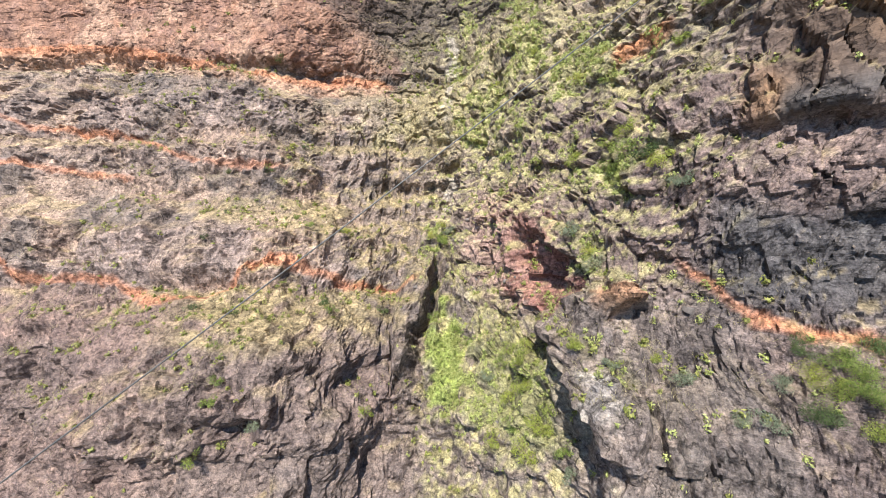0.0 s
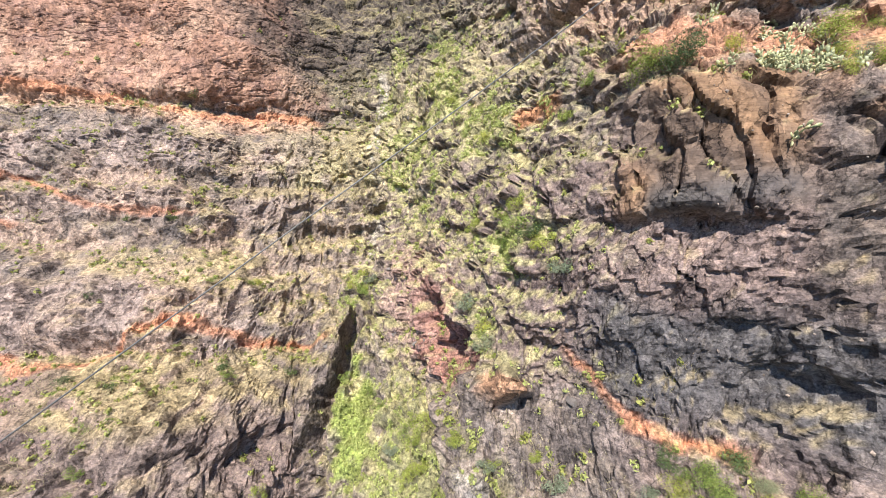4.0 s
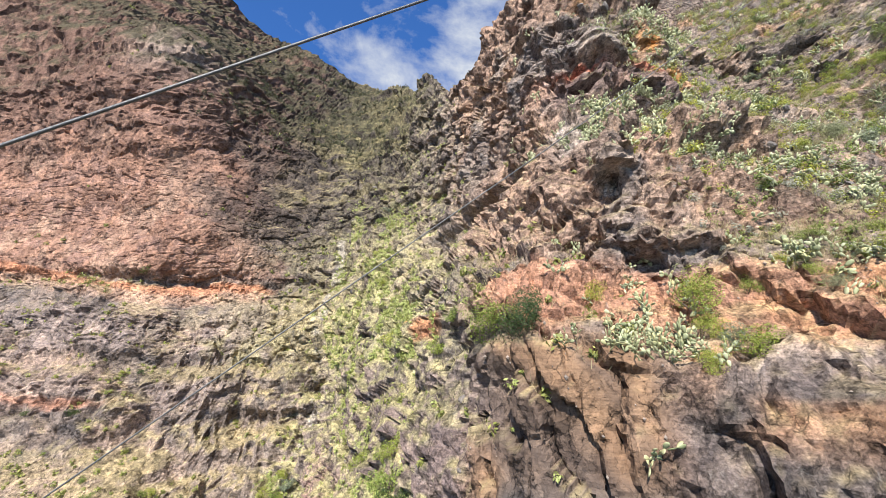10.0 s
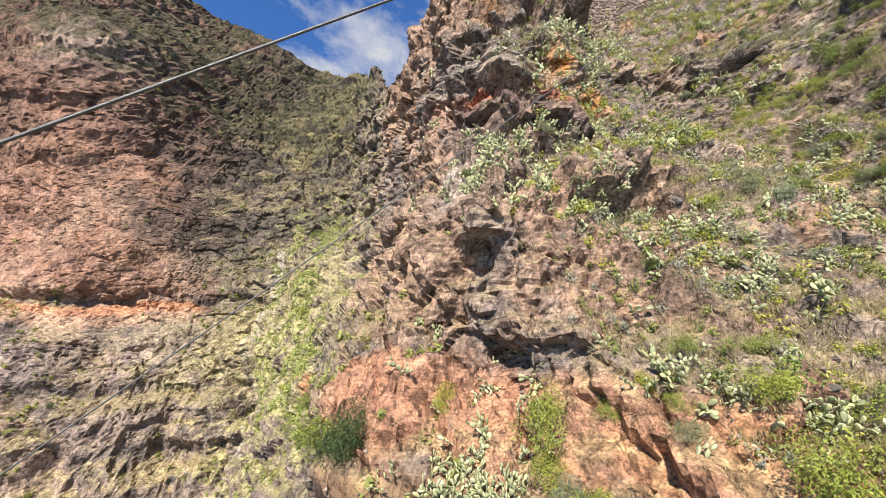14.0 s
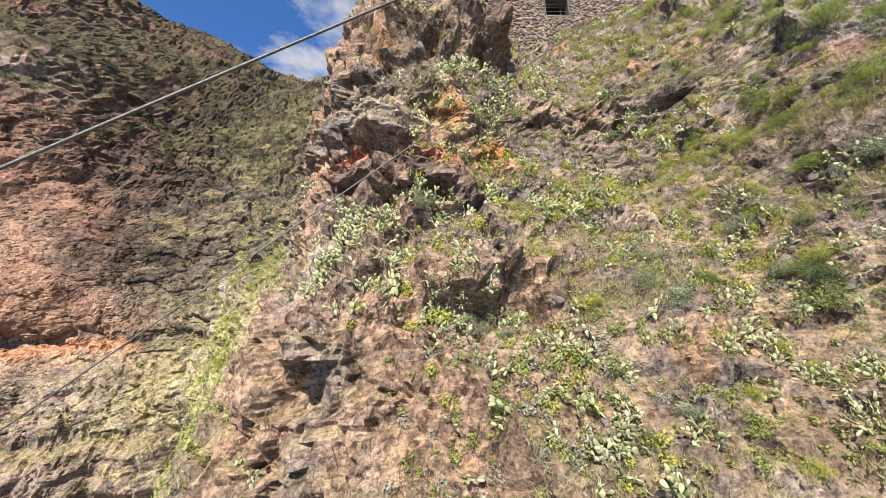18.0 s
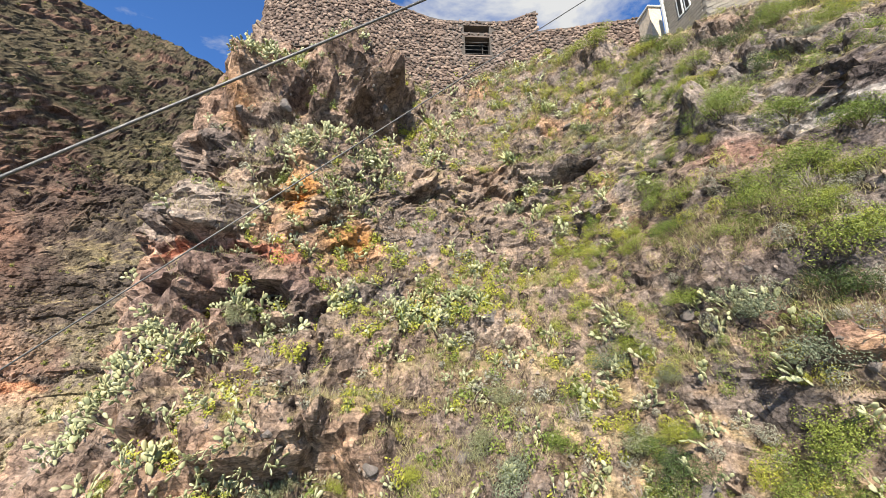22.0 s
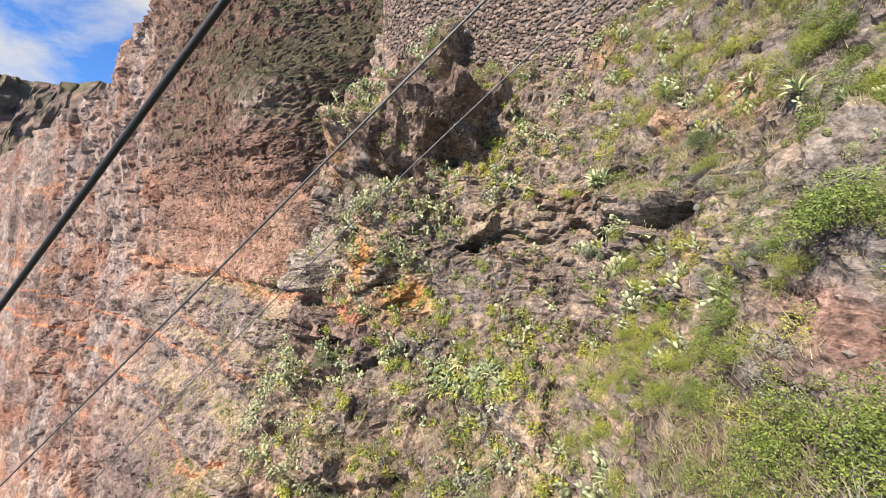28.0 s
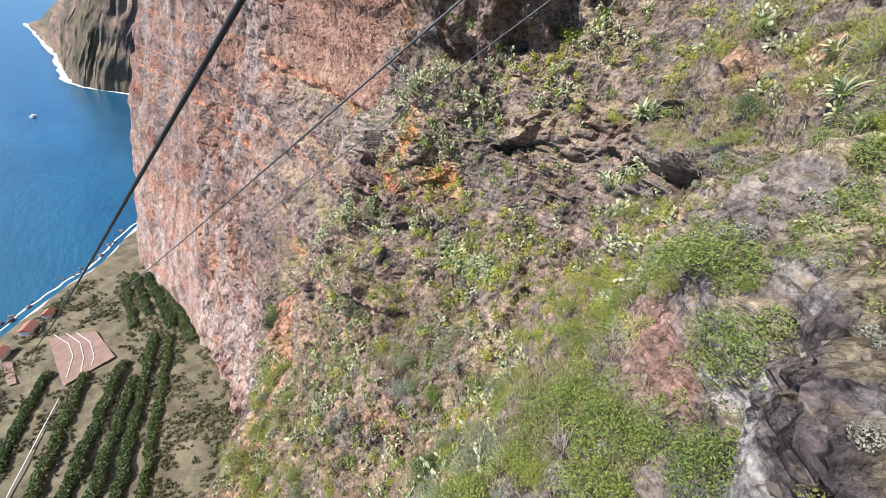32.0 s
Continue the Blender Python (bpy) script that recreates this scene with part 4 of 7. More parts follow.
col = mixc(col, (0.15, 0.122, 0.112), smooth01(11, 14, X) * (1 - smooth01(-7, -4.5, Z + 0.5 * fine)) * 0.6)
# dry turf where the face lies back
turf = smooth01(0.42, 0.75, UP + 0.12 * fine) * (1 - farw) * smooth01(-0.5, 0.2, blot)
col = mixc(col, (0.34, 0.275, 0.145), turf * 0.5 * (1 - wallL) * (1 - rockband))
meadow = (1 - rockband) * (1 - smooth01(-2, 3, X)) * smooth01(-28, -21, X) * (1 - smooth01(12, 18, Z)) * smooth01(0.18, 0.5, UP + 0.1 * fine) * smooth01(-0.4, 0.2, fractal(U / 8, Z / 6, 3, 267) + 0.3 * smooth01(-30, -15, X))
col = mixc(col, (0.34, 0.275, 0.145), meadow * 0.6 * smooth01(-12, -6, Z))
green = smooth01(0.12, 0.5, UP + 0.12 * fine) * smooth01(-4, 0, X) * (1 - smooth01(14, 18, X)) * (1 - 0.6 * smooth01(24, 32, Z))
col = mixc(col, (0.36, 0.33, 0.16), green * 0.75 * (1 - back * 0.5) * (1 - smooth01(7, 9, X) * (1 - smooth01(-4, -1, Z))))

col = mixc(col, mixc(np.full(X.shape + (3,), 0.0) + np.array((0.13, 0.112, 0.105)), (0.22, 0.182, 0.165), smooth01(-0.1, 0.7, fine + 0.5 * blot)), smooth01(7.5, 9.5, X) * (1 - smooth01(16, 18, X)) * (1 - smooth01(-4, -1.5, Z + 0.5 * blot)) * 0.8)
col = mixc(col, (0.38, 0.32, 0.205), smooth01(-8, -4, X) * (1 - smooth01(12, 16, X)) * smooth01(11, 15, Z) * (1 - smooth01(26, 32, Z)) * smooth01(-0.5, 0.3, fine + blot) * 0.45)
# fresh growth in the gully, and stains and single rocks with a colour of their own
ragged = 0.5 * fine + 0.2 * wave3([X / 0.5, YB / 0.5, Z / 0.5], 303)


def patch(cx, cz, rx, rz):
    return 1 - smooth01(0.6, 1.15, np.hypot((X - cx) / rx, (Z - cz) / rz) + ragged)


LUSH = np.maximum.reduce([patch(0.4, -11.5, 1.9, 4.6), 0.5 * patch(5.5, -11.5, 3.0, 5.0), patch(12.2, 15.8, 2.4, 3.0), 0.8 * patch(9.4, 21, 2.4, 4.0), 0.8 * patch(3.8, 17.5, 3.2, 6.0), patch(12.2, 6.4, 2.2, 2.6),
                          0.6 * patch(7.5, 11, 2.6, 4.5), 0.5 * patch(2.5, 28, 3.0, 7.0), 0.6 * patch(9, 30, 2.6, 6.0), 0.7 * patch(-1.0, 0.5, 2.2, 3.0), 0.7 * patch(10.2, 0.2, 1.4, 1.8), 0.35 * patch(10.2, -7.0, 0.9, 1.6)])
LUSH = LUSH * smooth01(-0.45, 0.25, fractal3([X / 1.9, YB / 1.9, Z / 2.4], 3, 321))
col = mixc(col, (0.33, 0.315, 0.15), LUSH * 0.7)
col = mixc(col, (0.27, 0.36, 0.07), patch(0.4, -11.0, 1.7, 4.2) * 0.7)
col = mixc(col, (0.40, 0.37, 0.18), np.maximum.reduce([patch(3.8, 17.5, 3.2, 6.5), patch(8.6, 21, 3.0, 4.5), 0.7 * patch(3, 28, 3.0, 6.0), 0.6 * patch(-7, 16, 5.0, 3.0)]) * 0.8 * smooth01(-0.6, 0.2, fractal3([X / 1.9, YB / 1.9, Z / 2.4], 3, 321)))
col = mixc(col, (0.42, 0.35, 0.19), np.maximum(patch(-1.5, 19, 5.0, 5.0) * 0.5, patch(-9, 18.5, 7.0, 4.0) * 0.25))
col = mixc(col, (0.19, 0.205, 0.085), patch(5.5, -11.5, 3.2, 5.0) * 0.5)
col = mixc(col, (0.30, 0.25, 0.22), patch(2.6, -6.0, 1.2, 2.2) * 0.6 + patch(8.6, -13.0, 1.2, 4.0) * 0.6)
col = mixc(col, (0.52, 0.47, 0.41), patch(1.0, 24, 0.7, 9.0) * 0.5 + patch(1.2, 6.5, 1.0, 3.5) * 0.6)
col = mixc(col, (0.28, 0.135, 0.115), patch(7.8, -1.5, 1.3, 3.6) * 0.85)
col = mixc(col, (0.40, 0.235, 0.145), patch(11.4, -3.4, 1.2, 1.1) * 0.85)
col = mixc(col, (0.34, 0.235, 0.205), patch(5.2, 0.0, 2.0, 4.0) * 0.6)
col = mixc(col, (0.46, 0.43, 0.40), patch(9.6, -8.8, 0.4, 1.6) * 0.5)
col = mixc(col, (0.46, 0.22, 0.115), patch(14.2, 15.4, 0.9, 0.9) * 0.9)
col = mixc(col, (0.50, 0.42, 0.36), patch(22.4, 25.4, 0.9, 1.5) * 0.75)
col = mixc(col, (0.52, 0.245, 0.075), np.maximum(patch(28.9, 32.7, 0.55, 1.1), 0.8 * patch(31.4, 31.0, 0.5, 0.7)) * 0.9)
col = mixc(col, (0.31, 0.19, 0.15), np.maximum(patch(44.7, 32.5, 0.6, 0.55), 0.8 * patch(42.9, 26.9, 0.8, 0.7)) * 0.8)
col = mixc(col, (0.40, 0.15, 0.095), band(Z - 0.10 * (25 - X) + 0.25 * fine, 30.45, 0.2, 0.2) * smooth01(21.5, 22.5, X) * (1 - smooth01(28.6, 29.6, X)) * 0.85)
col = mixc(col, (0.165, 0.115, 0.103), patch(25.2, 28.9, 4.0, 1.2) * 0.75)
col = mixc(col, (0.37, 0.315, 0.275), patch(25.4, 32.4, 3.0, 1.6) * 0.55)
for line, half, lo, hi, vivid in ((b1, 0.3, -90, -9, 0.5), (b2, 0.12, -75, -19, 0.5), (b3, 0.12, -80, -36, 0.5), (b4, 0.2, -80, -4, 0.75)):
    along_ = smooth01(lo, lo + 8, X) * (1 - smooth01(hi - 2, hi + 2, X)) * smooth01(-0.9, -0.3, fractal(X / 4, Z * 0 + line, 2, 311))
    col = mixc(col, (0.48, 0.23, 0.14), band(Z + rough_edge, line, half, 0.3) * along_ * vivid)
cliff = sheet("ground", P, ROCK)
tint = cliff.data.attributes.new("face_colour", "FLOAT_COLOR", "POINT")
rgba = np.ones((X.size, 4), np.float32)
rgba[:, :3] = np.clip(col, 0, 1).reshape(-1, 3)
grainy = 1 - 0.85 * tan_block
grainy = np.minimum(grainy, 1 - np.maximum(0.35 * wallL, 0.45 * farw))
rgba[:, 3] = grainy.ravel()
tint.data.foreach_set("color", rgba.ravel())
tagged(cliff, "layered volcanic cliff with red beds, dry soil and a gully", "cliff", kind="structure")


# ---- sea, shore and far headland ----
sea = sheet("water", np.array([[(-4900, -4900, SEA), (-4900, 1500, SEA)], [(1500, -4900, SEA), (1500, 1500, SEA)]], float), sea_m)
tagged(sea, "calm deep blue sea with small ripples", "sea", kind="structure")

# flat land at the foot of the cliff, from shore to rock
ux = np.linspace(-340, 120, 150)
vy = np.linspace(0, 1, 50)
shore_y = glide([-345, -326, -268, -246, -209, -150, -60, 120], [24, 12, -14, -30, -52, -84, -130, -190], ux)
GX, GV = np.meshgrid(ux, vy, indexing="ij")
GY = shore_y[:, None] + (75 - shore_y[:, None]) * GV ** 1.3
dist = GY - shore_y[:, None]
GZ = SEA - 1.2 + 1.6 * np.minimum(dist, 5) / 5 * 1.0 + np.clip(dist - 6, 0, 200) * 0.085 + 0.5 * fractal(GX / 14, GY / 9, 3, 301) * smooth01(3, 12, dist)


def terrace_height(x, y):
    sy = np.interp(x, ux, shore_y)
    d = y - sy
    return SEA - 1.2 + 1.6 * min(d, 5) / 5 + max(0, d - 6) * 0.085


plain_ground = sheet("ground", np.stack([GX, GY, GZ], -1), SOIL_M, True)
tagged(plain_ground, "cultivated flat land at the foot of the cliff", "ground", kind="structure")
bx, bv = np.meshgrid(ux, np.linspace(0, 1, 5), indexing="ij")
width = 7 + 3 * wave(ux / 15, ux * 0, 311)
by = shore_y[:, None] - 1.5 + width[:, None] * bv
bd = by - shore_y[:, None]
beach = sheet("beach", np.stack([bx, by, SEA - 1.2 + 1.6 * np.minimum(np.maximum(bd, 0), 5) / 5 + np.clip(bd - 6, 0, 99) * 0.085 + 0.12 + 0.3 * bv * (1 - bv)], -1), PEBBLE_M, True)
tagged(beach, "pale pebble beach along the sea", "beach", kind="structure")
fy = shore_y - 1.0 + 1.2 * wave(ux / 6, ux * 0, 315)
surf = sheet("surf", np.stack([np.stack([ux, fy - 0.6 - 0.6 * wave(ux / 4, ux * 0, 317), np.full(ux.shape, SEA + 0.06)], -1), np.stack([ux, fy + 0.6, np.full(ux.shape, SEA + 0.10)], -1)]), FOAM_M)
tagged(surf, "thin white line of surf on the shore", "surf", kind="structure")

# headland beyond the bay
hx = np.linspace(0, 1, 560)
hz = np.linspace(0, 1, 190)
foot_x = glide([0, 0.3, 0.5, 0.75, 1], [-760, -895, -985, -1350, -2150], hx)
foot_y = glide([0, 0.3, 0.5, 0.75, 1], [260, 77, -28, -62, -165], hx)
HU, HV = np.meshgrid(hx, hz, indexing="ij")
top = glide([0, 0.3, 0.5, 0.62, 0.78, 0.92, 1], [480, 480, 470, 440, 335, 160, 60], hx)[:, None]
HX = foot_x[:, None] - 170 * HV ** 1.5 - 22 * fractal(HU * 14, HV * 2, 4, 401) * (0.15 + HV) + 16 * ridged(HU * 34 + 1.5 * HV, HV * 3, 3, 431) * (0.2 + HV) * (1.2 - HV)
HY = foot_y[:, None] + 150 * HV ** 1.3 + 18 * fractal(HU * 16, HV * 3, 4, 405) * (0.1 + HV) + 14 * ridged(HU * 40 - HV, HV * 4, 3, 435) * (0.2 + HV) * (1.2 - HV)
HX = HX + 4 * fractal(HU * 60, HV * 16, 3, 451) * (0.2 + HV) + 2.5 * np.sin(top * HV / 8 + 2 * fractal(HU * 8, HV * 3, 2, 453))
HZ = SEA - 2 + top * HV + 5 * fractal(HU * 12, HV * 5, 3, 409) * HV
headland = sheet("far_cliff", np.stack([HX, HY, HZ], -1), ROCK)
hb = fractal(HU * 22, HV * 9, 4, 415)
strata = np.sin(HZ / 7.5 + 2.2 * fractal(HU * 6, HV * 3, 3, 441)) + 0.6 * np.sin(HZ / 3.1 + 3 * fractal(HU * 9, HV * 4, 3, 445))
hc = mixc(np.full(HX.shape + (3,), 0.0) + np.array((0.20, 0.15, 0.128)), (0.33, 0.235, 0.18), smooth01(-0.3, 0.5, hb))
hc = mixc(hc, (0.12, 0.095, 0.085), smooth01(0.1, 1.2, strata) * 0.5)
hc = mixc(hc, (0.36, 0.245, 0.17), smooth01(0.1, 0.6, fractal(HU * 90, HV * 40, 4, 447)) * 0.55)
hc = mixc(hc, (0.085, 0.07, 0.06), smooth01(0.1, 0.55, fractal(HU * 75, HV * 55, 4, 449)) * 0.6)
hc = mixc(hc, (0.40, 0.30, 0.20), smooth01(0.35, 0.7, fractal(HU * 25, HV * 20, 4, 455)) * (1 - HV) * 0.5)
hc = mixc(hc, (0.18, 0.155, 0.09), smooth01(0.1, 0.6, fractal(HU * 18, HV * 6, 4, 419)) * (0.4 + 0.4 * HV))
hc = mixc(hc, (0.11, 0.11, 0.072), smooth01(0.2, 0.7, fractal(HU * 9, HV * 3, 3, 423)) * 0.5)
tint = headland.data.attributes.new("face_colour", "FLOAT_COLOR", "POINT")
rgba = np.ones((HX.size, 4), np.float32)
rgba[:, :3] = np.clip(hc, 0, 1).reshape(-1, 3)
tint.data.foreach_set("color", rgba.ravel())
tagged(headland, "hazy brown and green headland across the bay", "headland", kind="structure")
surf2 = sheet("surf", np.stack([np.stack([foot_x + 6, foot_y - 9 - 5 * wave(hx * 40, hx * 0, 5), np.full(hx.shape, SEA + 0.08)], -1), np.stack([foot_x - 10, foot_y + 12, np.full(hx.shape, SEA + 0.12)], -1)]), FOAM_M)
tagged(surf2, "white surf along the foot of the headland", "surf", kind="structure")

# boat
boat = tagged(new("motor_boat"), "small white motor boat on the open water", "boat")
bm = bmesh.new()
hull = []
for i, (s, w, d) in enumerate([(-6, 1.7, 0.0), (-3, 2.0, -0.3), (1, 2.0, -0.4), (4.5, 1.3, -0.3), (7, 0.08, 0.2)]):
    hull.append([bm.verts.new((s, -w, 1.6 + 0.1 * i)), bm.verts.new((s, -w * 0.6, d)), bm.verts.new((s, w * 0.6, d)), bm.verts.new((s, w, 1.6 + 0.1 * i))])
for a, b in zip(hull, hull[1:]):
    for k in range(3):
        bm.faces.new((a[k], a[k + 1], b[k + 1], b[k]))
    bm.faces.new((a[3], a[0], b[0], b[3]))
bm.faces.new(hull[0])
part("hull", bm, BOAT_M, boat)
bm = bmesh.new()
box(bm, (-0.5, 0, 2.5), (5.0, 2.4, 1.4), None, 0.25)
part("cabin", bm, BOAT_M, boat)
bm = bmesh.new()
box(bm, (-0.6, 0, 3.4), (5.6, 2.8, 0.18), None, 0.05)
part("canopy", bm, PLASTER_M, boat)
boat.matrix_world = pose(-699, -66, SEA - 0.1, 0, 0, 160)


# ---- retaining wall of field stones at the brink ----
WALL_LINE = [(22.8, 31.6), (24.0, 29.9), (26.5, 29.0), (29.5, 29.4), (32.5, 30.4), (36, 30.8), (40, 30.9), (42.4, 30.6)]
WALL_TOP = [47.4, 50.0, 50.4, 50.5, 49.7, 48.9, 49.0, 49.7]
WALL_FOOT = [44.5, 45.0, 45.0, 44.5, 43.3, 42.2, 41.8, 43.2]


def arc_table(line):
    s = np.concatenate([[0], np.cumsum(np.hypot(*np.diff(np.array(line), axis=0).T))])
    return s


ws = arc_table(WALL_LINE)


def wall_at(s, out=0.0):
    """A point of the wall's line at arc length s, moved out of its face."""
    x, y = glide(ws, [p[0] for p in WALL_LINE], np.array([s]))[0], glide(ws, [p[1] for p in WALL_LINE], np.array([s]))[0]
    x2, y2 = glide(ws, [p[0] for p in WALL_LINE], np.array([s + 0.02]))[0], glide(ws, [p[1] for p in WALL_LINE], np.array([s + 0.02]))[0]
    t = Vector((x2 - x, y2 - y, 0))
    t = t.normalized() if t.length > 1e-6 else Vector((1, 0, 0))
    n = Vector((t.y, -t.x, 0))
    return Vector((x, y, 0)) + n * out, t, n


def wall_piece(s0, s1, z_of, name_steps=24, thick=0.6):
    """A run of wall core between two arc lengths, from z_of(s)[0] to z_of(s)[1]."""
    bm = bmesh.new()
    rows = []
    for s in np.linspace(s0, s1, name_steps):
        p, t, n = wall_at(s)
        q = p - n * thick
        a, b = z_of(s)
        rows.append([bm.verts.new((p.x, p.y, a)), bm.verts.new((p.x, p.y, b)), bm.verts.new((q.x, q.y, b)), bm.verts.new((q.x, q.y, a))])
    for a, b in zip(rows, rows[1:]):
        for k in range(4):
            bm.faces.new((a[k], b[k], b[(k + 1) % 4], a[(k + 1) % 4]))
    bm.faces.new(rows[0])
    bm.faces.new(rows[-1][::-1])
    bmesh.ops.recalc_face_normals(bm, faces=bm.faces)
    return bm


def top_at(s):
    return float(glide(ws, WALL_TOP, np.array([s]))[0])


def foot_at(s):
    return float(glide(ws, WALL_FOOT, np.array([s]))[0])


def s_of_x(x):
    grid = np.linspace(0, ws[-1], 400)
    xs = glide(ws, [p[0] for p in WALL_LINE], grid)
    return float(grid[np.argmin(abs(xs - x))])


SA, SB = s_of_x(37.15), s_of_x(38.95)     # sides of the window
WIN_LOW, WIN_HIGH, SLOT_LOW, SLOT_HIGH = 46.05, 47.55, 47.95, 48.50
wall = tagged(new("wall_south"), "curved retaining wall of dark rough field stones with a window", "wall", kind="structure")
part("wall_core", wall_piece(0, SA, lambda s: (foot_at(s), top_at(s)), 40), MORTAR_M, wall)
part("wall_core", wall_piece(SB, ws[-1], lambda s: (foot_at(s), top_at(s)), 14), MORTAR_M, wall)
part("wall_core", wall_piece(SA, SB, lambda s: (foot_at(s), WIN_LOW), 5), MORTAR_M, wall)
part("wall_core", wall_piece(SA, SB, lambda s: (WIN_HIGH, SLOT_LOW), 5), MORTAR_M, wall)
part("wall_core", wall_piece(SA, SB, lambda s: (SLOT_HIGH, top_at(s)), 5), MORTAR_M, wall)

# ---- stones of the wall ----
def stone_mesh(name, seed):
    """A rough rounded field stone about one unit across, with a flat back."""
    rnd = random.Random(seed)
    bm = bmesh.new()
    bmesh.ops.create_icosphere(bm, subdivisions=1, radius=0.5)
    for v in bm.verts:
        k = 0.8 + 0.4 * rnd.random()
        v.co = Vector((max(-0.5, min(0.5, v.co.x * 1.25 * k)), max(-0.5, v.co.y * 0.9 * k), max(-0.5, min(0.5, v.co.z * 1.25 * k))))
    me = bpy.data.meshes.new(name)
    bm.to_mesh(me)
    bm.free()
    me.materials.append(STONE_M)
    return me


STONES = [stone_mesh("stone", 500 + k) for k in range(7)]
stone_spots = []
rnd = random.Random(77)


def lay_stones(line_at, length, foot, top, skip):
    """Courses of uneven stones over a wall's face: poses, out of line and out of level."""
    z = 41.0
    while z < 51.5:
        s = rnd.uniform(0, 0.2)
        while s < length:
            w, h = rnd.uniform(0.17, 0.34), rnd.uniform(0.14, 0.26)
            zz = z + rnd.uniform(-0.10, 0.10)
            sm = s + rnd.uniform(-0.05, 0.05)
            if foot(sm) < zz and zz + h * 0.4 < top(sm) and not skip(sm - w / 2, sm + w / 2, zz - h / 2, zz + h / 2):
                p, t, n = line_at(sm, 0.02 + rnd.uniform(0, 0.03))
                m = Matrix(((t.x, -n.x, 0, p.x), (t.y, -n.y, 0, p.y), (0, 0, 1, zz), (0, 0, 0, 1)))
                stone_spots.append(m @ pose(0, 0, 0, rnd.uniform(-8, 8), rnd.uniform(-35, 35), rnd.uniform(-8, 8)) @ Matrix.Diagonal((w, 0.17, h, 1)))
            s += rnd.uniform(0.19, 0.25)
        z += 0.165


def hole(a, b, low, high):
    return b > SA - 0.05 and a < SB + 0.05 and (low < WIN_HIGH and high > WIN_LOW or low < SLOT_HIGH and high > SLOT_LOW)


lay_stones(wall_at, ws[-1], foot_at, top_at, hole)
first_wall = list(stone_spots)
# the plain run of wall towards the house
W2 = [Vector((42.5, 31.5, 0)), Vector((50.4, 30.6, 0))]
w2dir = (W2[1] - W2[0]).normalized()
w2n = Vector((w2dir.y, -w2dir.x, 0))


def wall2_at(s, out=0.0):
    return W2[0] + w2dir * s + w2n * out, w2dir, w2n


def top2(s):
    return 48.7 + 0.09 * s + 0.05 * math.sin(s * 1.7)


def foot2(s):
    return 43.0 + 0.45 * s


bm = bmesh.new()
rows = []
for s in np.linspace(0, 7.9, 20):
    p, t, n = wall2_at(s)
    q = p - n * 0.6
    rows.append([bm.verts.new((v.x, v.y, z)) for v, z in ((p, foot2(s)), (p, top2(s)), (q, top2(s)), (q, foot2(s)))])
for a, b in zip(rows, rows[1:]):
    for k in range(4):
        bm.faces.new((a[k], b[k], b[(k + 1) % 4], a[(k + 1) % 4]))
bm.faces.new(rows[0])
bm.faces.new(rows[-1][::-1])
bmesh.ops.recalc_face_normals(bm, faces=bm.faces)
wall2 = tagged(new("wall_east"), "rough stone garden wall between the lookout and the house", "wall", kind="structure")
part("wall_core", bm, MORTAR_M, wall2)
stone_spots.clear()
lay_stones(wall2_at, 7.9, foot2, top2, lambda *a: False)
second_wall = list(stone_spots)


def place_stones(spots, parent, near, limit):
    """The stones nearest to a spot as parts of their own, the rest as one mesh."""
    spots = sorted(spots, key=lambda m: (m.translation - near).length)
    for k, m in enumerate(spots[:limit]):
        ob = new("stone", STONES[k % 7])
        ob.parent = parent
        ob.matrix_basis = m
    vs, fs, base = [], [], 0
    for k, m in enumerate(spots[limit:]):
        me = STONES[k % 7]
        for v in me.vertices:
            vs.append(m @ v.co)
        for f in me.polygons:
            fs.append([base + i for i in f.vertices])
        base += len(me.vertices)
    if vs:
        rest = bulk("stonework", np.array([tuple(v) for v in vs]), np.array(fs), STONE_VARIED)
        rest.parent = parent
        tagged(rest, "rough field stones laid in uneven courses", kind="stuff")


STONE_VARIED = plain("wall_stones_mixed", (0.19, 0.142, 0.117), 0.92, 0, 0.22, 3.0, 0.6, 0.03)
t_ = STONE_VARIED.node_tree
g_ = t_.nodes.new("ShaderNodeNewGeometry")
b_ = t_.nodes["Principled BSDF"]
old = b_.inputs["Base Color"].links[0].from_socket
t_.links.new(times(t_, old, ramp(t_, g_.outputs["Random Per Island"], (0, (0.45, 0.42, 0.42)), (0.5, (0.95, 0.9, 0.88)), (0.8, (1.25, 1.2, 1.15)), (1, (1.8, 1.75, 1.65)))), b_.inputs["Base Color"])
place_stones(first_wall, wall, Vector((38, 30.8, 47)), 290)
place_stones(second_wall, wall2, Vector((44, 31, 47)), 120)

# coping, window and slot of the lookout
window = tagged(new("window_1"), "dark barred window opening in the stone wall", "window", kind="structure")
pa, ta, na = wall_at(SA)
pb, tb, nb = wall_at(SB)
mid, across, wn = (pa + pb) / 2, (pb - pa).normalized(), Vector(((pb - pa).normalized().y, -(pb - pa).normalized().x, 0))
turn = Matrix(((across.x, -wn.x, 0, 0), (across.y, -wn.y, 0, 0), (0, 0, 1, 0), (0, 0, 0, 1)))
wide = (pb - pa).length


def fitted(name, centre_s, depth, z, size, material, parent, label=""):
    bm = bmesh.new()
    c = mid + across * centre_s - wn * depth
    box(bm, (c.x, c.y, z), size, turn, 0.008)
    return part(name, bm, material, parent, label)


